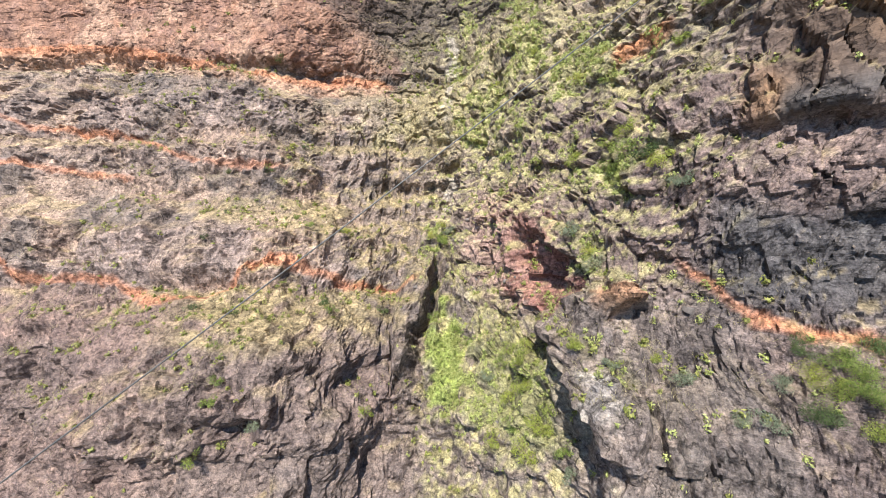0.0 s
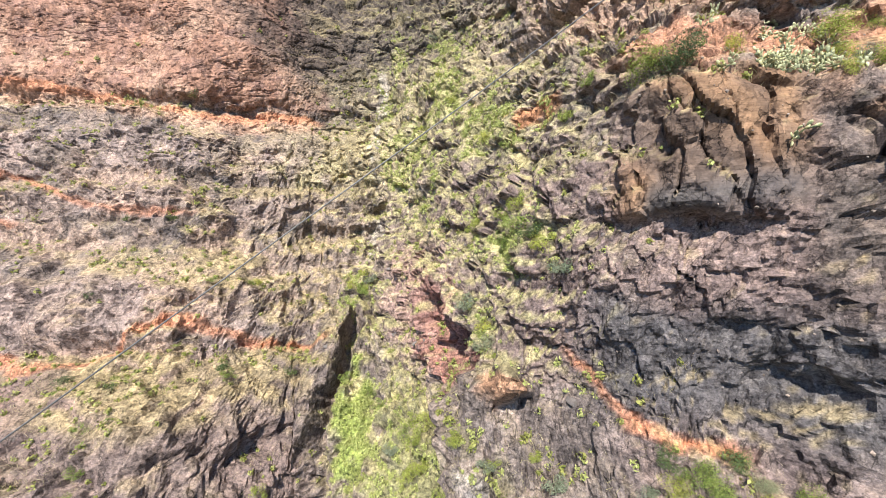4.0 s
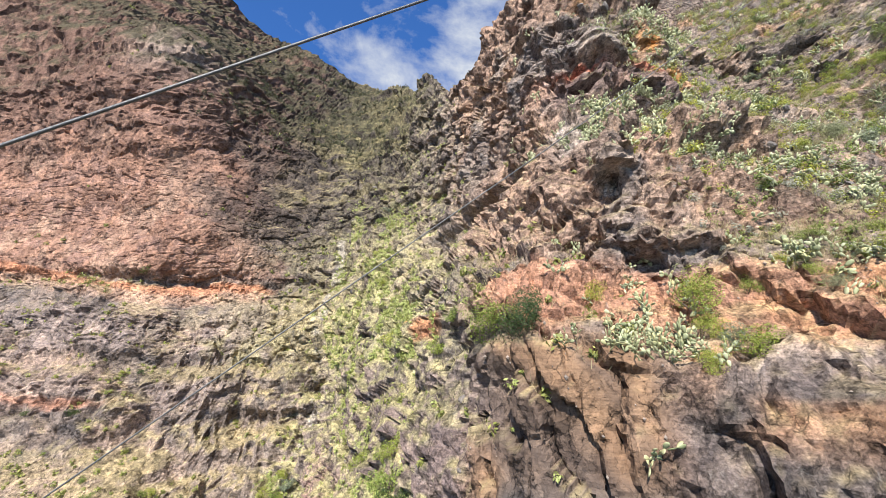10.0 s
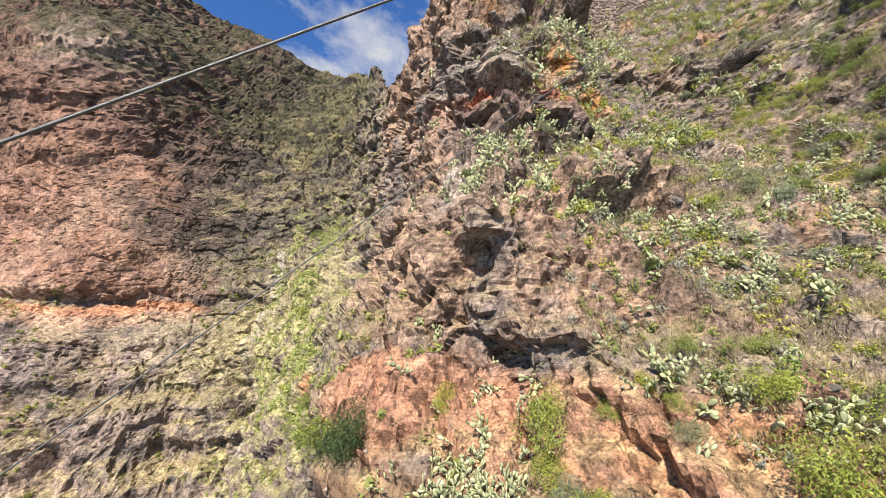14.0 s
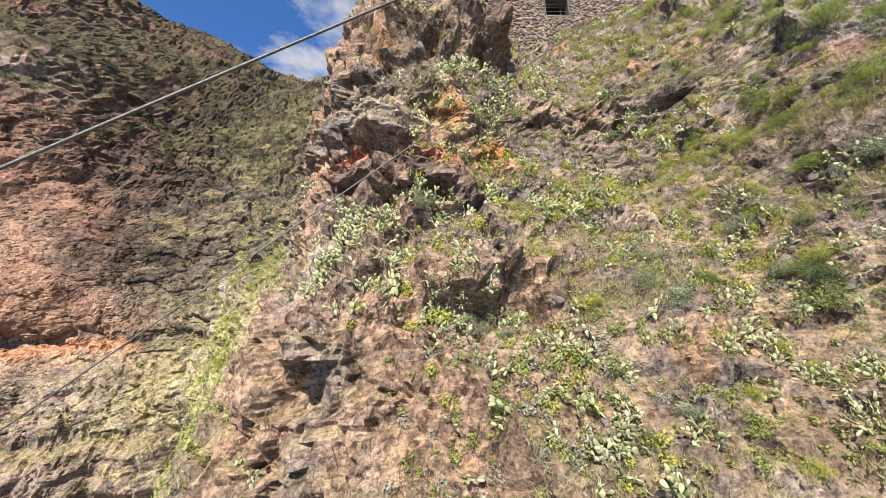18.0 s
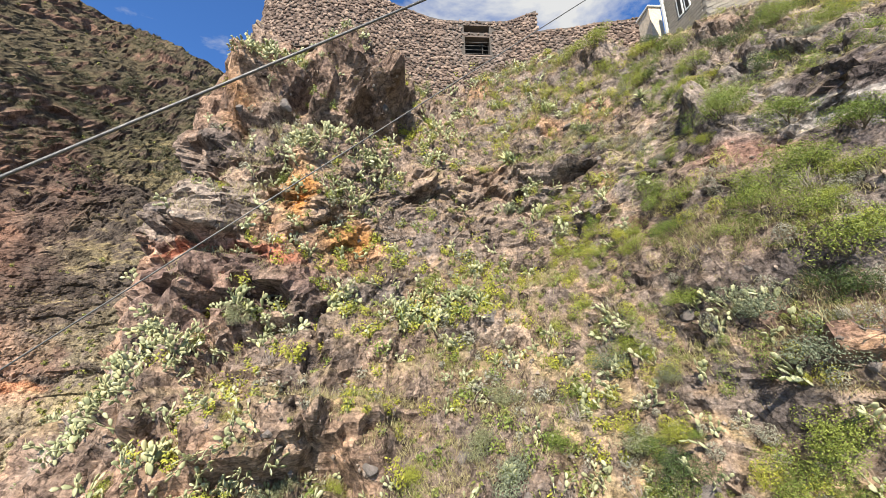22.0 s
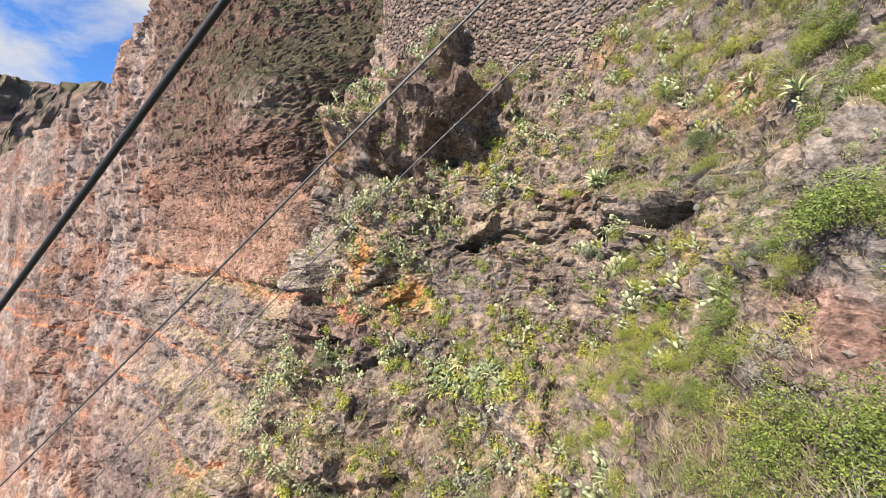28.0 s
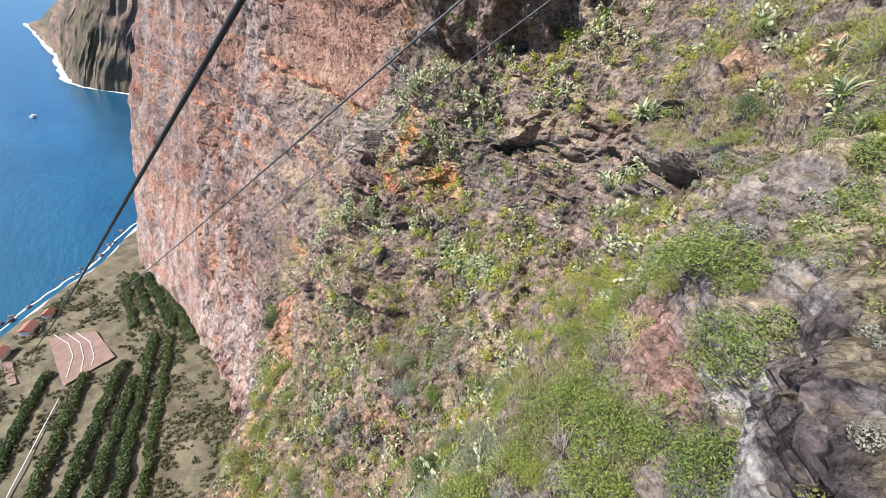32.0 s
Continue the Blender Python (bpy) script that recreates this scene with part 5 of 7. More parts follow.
# added room box behind the opening; its shade is painted as near-black
fitted("back", 0, 1.6, 47.2, (wide + 1.2, 0.1, 3.2), DARK_M, window, "back of an added room, painted dark for its shade")
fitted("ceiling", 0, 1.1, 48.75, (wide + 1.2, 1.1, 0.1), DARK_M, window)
fitted("sill", 0, 0.30, WIN_LOW - 0.03, (wide + 0.1, 0.70, 0.10), STONE_M, window)
fitted("lintel", 0, 0.28, WIN_HIGH + 0.05, (wide + 0.1, 0.66, 0.14), STONE_M, window)
fitted("lintel", 0, 0.28, SLOT_HIGH + 0.05, (wide + 0.1, 0.66, 0.12), STONE_M, window)
for k in (-1, 1):
    fitted("jamb", k * (wide / 2 + 0.01), 0.28, (WIN_LOW + WIN_HIGH) / 2, (0.09, 0.64, WIN_HIGH - WIN_LOW), MORTAR_M, window)
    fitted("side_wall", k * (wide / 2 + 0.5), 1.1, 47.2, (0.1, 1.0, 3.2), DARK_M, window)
for zb in (46.35, 46.68, 47.02, 47.3):
    fitted("bar", 0, 0.2, zb, (wide, 0.03, 0.035), IRON_M, window)
fitted("railing_post", 0.45, 0.45, 46.9, (0.05, 0.05, 1.4), IRON_M, window)

# ---- block house at the brink ----
house = tagged(new("house"), "unfinished concrete block house with white trim at the cliff top", "house")
H0 = Vector((48.4, 23.3, 0))
LIT = Vector((0.77, -0.64, 0)).normalized()
SIDE = Vector((-0.06, 1.0, 0)).normalized()


def frame_of(d, n):
    return Matrix(((d.x, n.x, 0, 0), (d.y, n.y, 0, 0), (0, 0, 1, 0), (0, 0, 0, 1)))


def house_wall(start, d, inward, length, low, high, name, material):
    bm = bmesh.new()
    c = start + d * (length / 2) + inward * 0.13
    box(bm, (c.x, c.y, (low + high) / 2), (length, 0.22, high - low), frame_of(d, inward))
    return part(name, bm, material, house)


lit_in = Vector((-LIT.y, LIT.x, 0))
side_in = Vector((SIDE.y, -SIDE.x, 0))
house_wall(H0, LIT, lit_in, 9.5, 39.0, 50.5, "wall", JOINT_M)
house_wall(H0, SIDE, side_in, 2.7, 39.5, 48.3, "wall", JOINT_M)
block_me = bpy.data.meshes.new("block")
bm = bmesh.new()
box(bm, (0, 0, 0), (0.385, 0.03, 0.19), None, 0.008)
bm.to_mesh(block_me)
bm.free()
block_me.materials.append(BLOCK_M)
pieces = []
for start, d, inward, length, low, high in ((H0, LIT, lit_in, 5.2, 40.4, 49.8), (H0, SIDE, side_in, 2.6, 40.6, 47.6)):
    z, odd = low, 0
    while z < high:
        s = 0.2 * odd + 0.02
        while s < length - 0.38:
            if not (d == LIT and 44.1 < z < 44.45):
                c = start + d * (s + 0.2) - inward * 0.0
                pieces.append(Matrix.Translation((c.x, c.y, z)) @ frame_of(d, inward))
            s += 0.4
        z += 0.2
        odd = 1 - odd
pieces.sort(key=lambda m: (m.translation - Vector((48, 23, 42.5))).length)
for m in pieces[:280]:
    ob = new("block", block_me)
    ob.parent, ob.matrix_basis = house, m
vs, fs = [], []
for m in pieces[280:]:
    base = len(vs)
    vs += [tuple(m @ v.co) for v in block_me.vertices]
    fs += [tuple(base + i for i in f.vertices) for f in block_me.polygons if len(f.vertices) == 4]
rest = bulk("blockwork", np.array(vs), np.array(fs), BLOCK_M)
rest.parent = house
tagged(rest, "courses of bare concrete blocks", kind="stuff")


def slab(name, start, d, inward, s0, s1, z0, z1, proud, deep, material, label=""):
    bm = bmesh.new()
    c = start + d * ((s0 + s1) / 2) + inward * ((deep - proud) / 2)
    box(bm, (c.x, c.y, (z0 + z1) / 2), (s1 - s0, deep + proud, z1 - z0), frame_of(d, inward), 0.01)
    return part(name, bm, material, house, label)


slab("floor_band", H0, LIT, lit_in, 0, 5.2, 44.15, 44.42, 0.035, 0.05, CONCRETE_M, "cast concrete floor band")
slab("ochre_panel", H0, LIT, lit_in, 5.2, 6.9, 40, 50.2, 0.03, 0.05, OCHRE_M, "ochre stained render")
slab("white_panel", H0, LIT, lit_in, 6.9, 9.5, 40, 50.2, 0.02, 0.05, PLASTER_M, "white rendered wall")
slab("eave", H0, SIDE, side_in, -0.1, 2.9, 47.6, 47.8, 0.18, 0.3, PLASTER_M, "white eave")
slab("corner_post", H0, SIDE, side_in, 2.55, 2.7, 43, 47.6, 0.10, 0.3, PLASTER_M, "white corner pillar")
for s0 in (0.8, 1.3):
    slab("window_frame", H0, SIDE, side_in, s0, s0 + 0.38, 43.7, 44.9, 0.05, 0.05, PLASTER_M, "white window frame")
    slab("pane", H0, SIDE, side_in, s0 + 0.07, s0 + 0.31, 43.78, 44.82, 0.054, 0.02, DARK_M, "dark glass pane")
shed = tagged(new("outbuilding"), "low cream outbuilding with a flat white roof", "building")
bm = bmesh.new()
box(bm, (49.3, 28.6, 46.2), (0.8, 1.2, 2.6))
part("wall", bm, plain("cream_render", (0.6, 0.5, 0.38), 0.9), shed)
bm = bmesh.new()
box(bm, (49.3, 28.6, 47.58), (1.0, 1.4, 0.14), None, 0.02)
part("roof", bm, PLASTER_M, shed)

# ---- cables of the lift, alongside the path of travel ----
RUN = [Vector((METRES * r[1], METRES * r[2], METRES * r[3])) for r in (ROWS[0], ROWS[15], ROWS[30], ROWS[-1])]
way = (RUN[-1] - RUN[0]).normalized()
uu = way.cross(Vector((0, 0, 1))).normalized()
vv = uu.cross(way)


def rope(radius, spots, label, material=STEEL_M):
    """A steel rope; spots: (share of the way, metres off the path, degrees round it)."""
    cu = bpy.data.curves.new("cable", "CURVE")
    cu.dimensions, cu.bevel_depth, cu.bevel_resolution = "3D", radius, 2
    sp = cu.splines.new("POLY")
    sp.points.add(len(spots) - 1)
    whole = (RUN[-1] - RUN[0]).length
    for p, (share, off, deg) in zip(sp.points, spots):
        base = RUN[0] + way * whole * share
        if 0 <= share <= 1:
            k = share * 3
            i = min(2, int(k))
            base = RUN[i].lerp(RUN[i + 1], k - i)
        q = base + (uu * math.cos(radians(deg)) + vv * math.sin(radians(deg))) * off
        p.co = (*q, 1)
    cu.materials.append(STEEL_M)
    ob = bpy.data.objects.new("cable", cu)
    me = bpy.data.meshes.new_from_object(ob)
    bpy.data.objects.remove(ob)
    me.materials.clear()
    me.materials.append(material)
    return tagged(new("cable", me), label, "cable", "cables of the lift")


rope(0.009, [(-3.4, 5.0, 178), (0, 5.0, 177), (0.2, 5.0, 174), (0.45, 5.0, 169), (0.6, 5.0, 165), (0.78, 5.0, 160.5), (0.9, 5.0, 157.5), (1.1, 5, 156), (1.6, 5, 154)], "thin far steel haul rope of the cable lift")
rope(0.0095, [(-3.4, 2.7, 136), (0, 2.7, 136), (0.2, 2.7, 136.5), (0.45, 2.7, 139), (0.6, 2.7, 142), (0.78, 2.7, 146), (0.9, 2.7, 149), (1.1, 2.7, 151), (1.6, 2.7, 152)], "grey steel track rope of the cable lift")
rope(0.015, [(-3.4, 1.75, 127), (0, 1.75, 118), (0.6, 1.75, 120), (0.78, 1.75, 126), (0.9, 1.75, 128.5), (1.1, 1.75, 130), (1.6, 1.75, 130)], "thick dark greased steel rope close beside the cabin's way", GREASED_M)

# ---- what grows on the cliff ----
rng = np.random.default_rng(5)


def spot(x, z):
    """A place on the face by its column and height: point and normal."""
    i, j = int(np.argmin(abs(gx - x))), int(np.argmin(abs(gz - z)))
    return Vector(P[i, j]), Vector(NRM[i, j])


OPEN = ~flat
def scatter(count, mask):
    """Places on the face, as likely as the mask and the area say."""
    w = np.clip(mask * OPEN, 0, None) * AREA
    w = w.ravel() / w.sum()
    k = rng.choice(w.size, count, p=w)
    i, j = np.unravel_index(k, X.shape)
    jit = rng.uniform(0, 1, (2, count, 1))
    i2, j2 = np.minimum(i + 1, X.shape[0] - 1), np.minimum(j + 1, X.shape[1] - 1)
    p = P[i, j] + (P[i2, j] - P[i, j]) * jit[0] + (P[i, j2] - P[i, j]) * jit[1]
    return p, NRM[i, j]


def turned_up(normal, lift, spin):
    """A frame whose z lies between the face's normal and upright."""
    z = (Vector(normal) * (1 - lift) + Vector((0, 0, 1)) * lift).normalized()
    x = Vector((math.cos(spin), math.sin(spin), 0.0))
    x = (x - z * x.dot(z)).normalized()
    y = z.cross(x)
    return Matrix(((x.x, y.x, z.x, 0), (x.y, y.y, z.y, 0), (x.z, y.z, z.z, 0), (0, 0, 0, 1)))


def leaf_cloud(r, count, size, lobes, flatness=0.75, slim=0.45):
    """Points and quads of many small leaves, filling uneven lobes."""
    centres = r.uniform(-0.6, 0.6, (lobes, 3)) * (1, 1, 0.5) + (0, 0, 0.55)
    radii = r.uniform(0.28, 0.5, lobes)
    which = r.integers(0, lobes, count)
    d = r.normal(size=(count, 3))
    d /= np.linalg.norm(d, axis=1, keepdims=True)
    c = centres[which] + d * radii[which][:, None] * (r.uniform(0.45, 1.0, (count, 1)) ** 0.5) * (1, 1, flatness)
    c[:, 2] = np.maximum(c[:, 2], 0.02 + 0.1 * r.random(count))
    n = d + r.normal(size=(count, 3)) * 0.7 + (0, 0, 0.35)
    n /= np.linalg.norm(n, axis=1, keepdims=True)
    a = np.cross(n, r.normal(size=(count, 3)))
    a /= np.linalg.norm(a, axis=1, keepdims=True)
    b = np.cross(n, a)
    ln = (size * r.uniform(0.6, 1.4, count))[:, None]
    quad = np.stack([c - a * ln, c + b * ln * slim, c + a * ln, c - b * ln * slim], 1)
    v, f = quad.reshape(-1, 3), np.arange(count * 4).reshape(-1, 4)
    return v, f


def mesh_of(name, v, f, material, smooth=False):
    ob = bulk(name, v, f, material, smooth)
    me = ob.data
    bpy.data.objects.remove(ob)
    return me


def stems_mesh(seed, material):
    """A few bent stems that fork from the base."""
    r = random.Random(seed)
    vs, fs = [], []
    for _ in range(9):
        a = r.uniform(0, 6.28)
        p = Vector((0, 0, -0.12))
        d = Vector((math.cos(a) * r.uniform(0.2, 0.9), math.sin(a) * r.uniform(0.2, 0.9), 1)).normalized()
        rad = 0.035
        ring = None
        for k in range(4):
            x = d.orthogonal().normalized()
            y = d.cross(x)
            now = []
            for q in range(4):
                now.append(len(vs))
                vs.append(tuple(p + (x * math.cos(q * 1.571) + y * math.sin(q * 1.571)) * rad))
            if ring:
                for q in range(4):
                    fs.append((ring[q], ring[(q + 1) % 4], now[(q + 1) % 4], now[q]))
            ring = now
            p = p + d * 0.26
            d = (d + Vector((r.uniform(-0.4, 0.4), r.uniform(-0.4, 0.4), r.uniform(-0.1, 0.3)))).normalized()
            rad *= 0.7
    return mesh_of("stem", np.array(vs), np.array(fs), material)


def twig_mesh(seed, count=70):
    """A bare, tangled dry bush."""
    r = np.random.default_rng(seed)
    vs, fs = [], []
    for _ in range(count):
        a, tilt, ln = r.uniform(0, 6.28), r.uniform(0.1, 1.3), r.uniform(0.4, 1.0)
        d = np.array((math.cos(a) * math.sin(tilt), math.sin(a) * math.sin(tilt), math.cos(tilt)))
        p = np.array((0, 0, -0.05)) + r.normal(size=3) * 0.05
        side = np.cross(d, r.normal(size=3))
        side /= np.linalg.norm(side)
        w = 0.012
        mid_p = p + d * ln * 0.55 + r.normal(size=3) * 0.07
        end = p + d * ln + r.normal(size=3) * 0.14
        b = len(vs)
        vs += [p - side * w, p + side * w, mid_p + side * w * 0.8, mid_p - side * w * 0.8, end + side * w * 0.4, end - side * w * 0.4]
        fs += [(b, b + 1, b + 2, b + 3), (b + 3, b + 2, b + 4, b + 5)]
    return mesh_of("twigs", np.array(vs), np.array(fs), TWIG_M)


STEMS = [stems_mesh(k, STEM_M) for k in (1, 2, 3)]
CROWNS = {}
for key, mat, count, size, slim in (("green", BUSH_M, 1150, 0.052, 0.5), ("dark", BUSH_DARK, 1100, 0.052, 0.42), ("lime", BUSH_LIME, 1050, 0.052, 0.48), ("grey", BUSH_GREY, 1100, 0.06, 0.24)):
    CROWNS[key] = [mesh_of("crown", *leaf_cloud(np.random.default_rng(seed), int(count * 1.1), size * 0.95, 9), mat) for seed in (11, 12, 13)]
    CROWNS[key + " fine"] = [mesh_of("crown", *leaf_cloud(np.random.default_rng(seed), int(count * 2.7), size * 0.55, 11), mat) for seed in (14, 15, 16)]
    CROWNS[key + " dense"] = [mesh_of("crown", *leaf_cloud(np.random.default_rng(seed), int(count * 3.9), size * 0.44, 14), mat) for seed in (17, 18, 19)]
TWIGS = [twig_mesh(k) for k in (31, 32, 33)]
BUSH_WORDS = {"green": "rounded bright green leafy shrub rooted in the slope", "dark": "dense dark green shrub clinging to the rock",
              "lime": "yellow-green spurge bush on dry soil", "grey": "grey-green feathery bush on the dry slope"}
bush_rnd = random.Random(9)


def shrub(p, n, kind, size):
    thing = tagged(new("shrub"), BUSH_WORDS[kind], "shrub", "shrubs on the slope")
    thing.matrix_world = Matrix.Translation(Vector(p) - Vector(n) * 0.10 * size) @ turned_up(n, 0.55, bush_rnd.uniform(0, 6.28)) @ Matrix.Diagonal((size, size * bush_rnd.uniform(0.8, 1.2), size * bush_rnd.uniform(0.75, 1.05), 1))
    for name, me in (("stem", bush_rnd.choice(STEMS)), ("crown", bush_rnd.choice(CROWNS[kind + (" dense" if p[0] > 40 else " fine" if p[0] > 16.5 else "")]))):
        ob = new(name, me)
        ob.parent = thing
    return thing


def dry_bush(p, n, size):
    thing = tagged(new("dry_bush", bush_rnd.choice(TWIGS)), "bare grey tangled dead bush on the slope", "dead bush", "dry bushes on the slope")
    thing.matrix_world = Matrix.Translation(Vector(p) - Vector(n) * 0.05) @ turned_up(n, 0.4, bush_rnd.uniform(0, 6.28)) @ Matrix.Scale(size, 4)


# single bushes that stand out, place by place
RED_BANK_BUSHES = [(18.0, 14.7, "green", 2.0), (18.9, 14.3, "dark", 1.7), (18.3, 13.8, "dark", 1.2), (24.8, 14.4, "lime", 1.5), (24.4, 13.6, "lime", 1.1), (25.2, 12.6, "lime", 1.3), (22.0, 15.4, "lime", 0.8), (23.6, 12.3, "lime", 0.8), (29.6, 15.7, "lime", 1.3), (29.6, 13.9, "lime", 1.6), (31.2, 15.4, "lime", 1.2), (30.6, 16.6, "green", 0.8), (26.2, 15.2, "green", 0.6), (27.6, 16.2, "lime", 0.7), (24.9, 13.2, "grey", 0.7), (27.9, 15.0, "grey", 0.6), (29.0, 16.9, "green", 0.7)]
GULLY_SIDE_BUSHES = [(12.3, 6.5, "green", 1.5), (12.9, 6.0, "dark", 1.2), (13.2, 5.4, "lime", 1.1), (11.6, 5.6, "green", 1.3), (11.9, 7.5, "green", 1.2), (12.6, 8.1, "lime", 1.0), (11.0, 6.8, "lime", 0.9), (14.2, 3.8, "grey", 0.9), (13.0, 16.6, "green", 0.9), (12.0, 14.6, "lime", 0.9), (15.0, 13.4, "green", 0.9), (15.8, 14.6, "green", 0.8), (9.5, 1.0, "grey", 1.0), (9.9, 0.0, "lime", 0.8), (10.3, -0.9, "grey", 0.9), (10.9, -1.4, "lime", 0.7)]
SPUR_FOOT_BUSHES = [(18.3, -6.3, "lime", 1.0), (19.2, -5.8, "green", 1.3), (20.2, -6.0, "green", 1.2), (21.2, -6.4, "lime", 1.1), (18.8, -7.3, "green", 1.2), (19.9, -7.4, "green", 1.3), (21.0, -7.7, "green", 1.2), (22.2, -6.9, "lime", 1.1), (22.8, -5.8, "green", 1.2), (19.5, -8.6, "green", 1.1), (20.8, -8.9, "lime", 1.0), (22.4, -8.4, "green", 1.2), (19.8, -6.6, "grey", 0.7), (21.6, -5.6, "grey", 0.8), (17.4, -6.9, "grey", 0.8), (16.2, -8.9, "grey", 0.9), (15.2, -9.2, "grey", 0.7), (9.4, -6.4, "green", 0.9), (9.9, -7.0, "grey", 0.7), (10.4, -6.6, "lime", 0.7), (13.4, -7.8, "grey", 0.9), (12.6, -6.6, "lime", 0.6), (18.6, -5.2, "dark", 1.0), (20.4, -5.0, "dark", 1.2), (22.0, -7.6, "dark", 1.3), (23.4, -7.0, "green", 1.4), (23.8, -8.6, "dark", 1.3), (21.6, -9.6, "dark", 1.3), (18.2, -8.2, "dark", 1.2), (24.4, -6.2, "green", 1.3)]
GULLY_BUSHES = [(6.8, -9.8, "green", 1.2), (5.8, -9.2, "lime", 1.1), (4.9, -9.9, "green", 1.0), (6.2, -11.2, "lime", 1.2), (7.2, -11.8, "green", 1.1), (5.2, -12.2, "lime", 1.1), (6.6, -13.2, "lime", 1.2), (5.0, -14.2, "green", 1.1), (7.6, -13.8, "green", 1.1), (5.9, -15.6, "lime", 1.3), (3.9, -11.4, "grey", 0.8), (7.8, -15.0, "grey", 0.9), (4.2, -16.0, "lime", 1.0), (2.2, -9.0, "green", 0.9), (1.2, -8.4, "green", 0.9), (-0.4, -0.2, "green", 1.2), (0.6, 0.8, "grey", 1.2), (-1.4, 0.4, "lime", 1.0), (8.4, 30.5, "green", 1.0)]
LEDGES_BUSHES = [(-20.8, 24.4, "dark", 1.1), (-11.7, -5.2, "dark", 1.0), (-11.2, -6.2, "green", 0.9), (-6.4, -6.8, "dark", 0.8), (-17.4, -12.2, "green", 0.9), (-17.8, -10.8, "green", 0.8), (-14.6, -13.8, "grey", 0.9), (-19.2, -16.0, "green", 1.0), (-8.4, -15.0, "green", 0.9), (-23, -5.8, "dark", 0.8)]
NEAR_SLOPE_BUSHES = [(45.5, 33.3, "green", 1.2), (44.9, 33.9, "green", 1.2), (44.9, 31.3, "green", 1.1), (45.9, 32.2, "green", 1.1), (45.4, 30.6, "green", 1.1), (46.9, 31.2, "dark", 1.0), (43.8, 28.2, "green", 1.2), (43.0, 29.0, "green", 0.9), (44.4, 30.6, "green", 1.2), (44.0, 30.0, "green", 1.1), (42.9, 31.7, "green", 1.1), (42.3, 24.2, "green", 1.1), (41.6, 23.6, "green", 1.0), (43.2, 31.0, "green", 1.0), (42.6, 30.0, "green", 0.9), (42.9, 26.0, "grey", 1.0), (44.2, 29.4, "green", 1.1), (41.6, 28.0, "green", 0.9), (42.4, 27.4, "grey", 1.1), (43.3, 27.4, "dark", 1.0), (44.6, 28.3, "green", 1.0), (44.1, 26.6, "grey", 0.9)]
BRINK_EDGE_BUSHES = [(46.4, 38.4, "green", 1.2), (47.4, 39.3, "dark", 1.1), (46.6, 40.2, "green", 1.1), (48.4, 39.4, "dark", 1.2), (49.4, 40.2, "green", 1.1), (45.6, 40.9, "lime", 1.0), (44.4, 42.2, "lime", 1.3), (43.6, 43.2, "lime", 1.1), (50.6, 40.6, "dark", 1.2), (47.6, 37.4, "lime", 0.8), (48.6, 38.6, "green", 1.0), (47.0, 36.6, "dark", 0.9), (49.6, 38.4, "green", 1.1), (50.8, 39.2, "dark", 1.1), (49.0, 36.6, "green", 0.9), (45.0, 39.8, "green", 0.9), (44.0, 41.0, "lime", 0.9), (51.6, 40.4, "green", 1.2), (52.2, 42.6, "green", 1.2), (53.0, 43.6, "dark", 1.1), (28.4, 38.9, "lime", 0.5)]
MID_SLOPE_BUSHES = [(40.2, 26.6, "lime", 0.9), (39.8, 25.8, "grey", 1.0), (36.0, 22.9, "grey", 1.0), (35.4, 23.6, "grey", 0.8), (39.6, 23.6, "grey", 1.0), (40.4, 23.2, "dark", 1.0), (36.7, 24.8, "grey", 0.8), (34.2, 28.8, "lime", 0.6), (29.9, 23.0, "grey", 0.8), (29.0, 22.6, "grey", 0.7), (31.4, 23.0, "lime", 0.6), (23.4, 25.9, "dark", 0.8), (22.9, 25.3, "dark", 0.7), (27.6, 27.6, "grey", 0.7)]
for x, z, kind, size in RED_BANK_BUSHES + GULLY_SIDE_BUSHES + SPUR_FOOT_BUSHES + GULLY_BUSHES + LEDGES_BUSHES + NEAR_SLOPE_BUSHES + BRINK_EDGE_BUSHES + MID_SLOPE_BUSHES:
    p, n = spot(x, z)
    shrub(p, n, kind, size * 0.9)

slope = np.maximum(smooth01(24, 29, X) * smooth01(15, 19, Z), smooth01(27, 31, X)) * smooth01(8, 13, Z) * (1 - smooth01(52, 60, X))
slope = slope * (1 - 0.92 * smooth01(45.0, 45.8, X) * smooth01(29.5, 31, Z) * (1 - smooth01(34.2, 35.2, Z)))
gentle = smooth01(0.05, 0.45, UP) * (1 - 0.65 * CRAG)
clump = smooth01(-0.2, 0.5, fractal(X / 3.5, Z / 3, 3, 601))
bank = smooth01(-6, 0, X - 0.1 * Z) * (1 - smooth01(15, 20, X)) * smooth01(-24, -18, Z) * (1 - smooth01(36, 50, Z))
pts_, nrm_ = scatter(170, slope * gentle * (0.3 + clump))
for p, n in zip(pts_, nrm_):
    shrub(p, n, bush_rnd.choice(["green", "lime", "lime", "green", "grey"]), bush_rnd.uniform(0.28, 0.62))
pts_, nrm_ = scatter(30, slope * smooth01(0.0, 0.3, UP) * smooth01(38, 43, X) * (1 - smooth01(44.8, 45.4, X) * smooth01(29, 31, Z) * (1 - smooth01(36, 37, Z))))
for p, n in zip(pts_, nrm_):
    shrub(p, n, bush_rnd.choice(["green", "green", "lime", "dark"]), bush_rnd.uniform(0.45, 0.95))
pts_, nrm_ = scatter(15, LUSH * smooth01(0.1, 0.5, UP))
for p, n in zip(pts_, nrm_):
    shrub(p, n, bush_rnd.choice(["green", "lime", "lime", "grey"]), bush_rnd.uniform(0.4, 0.9))
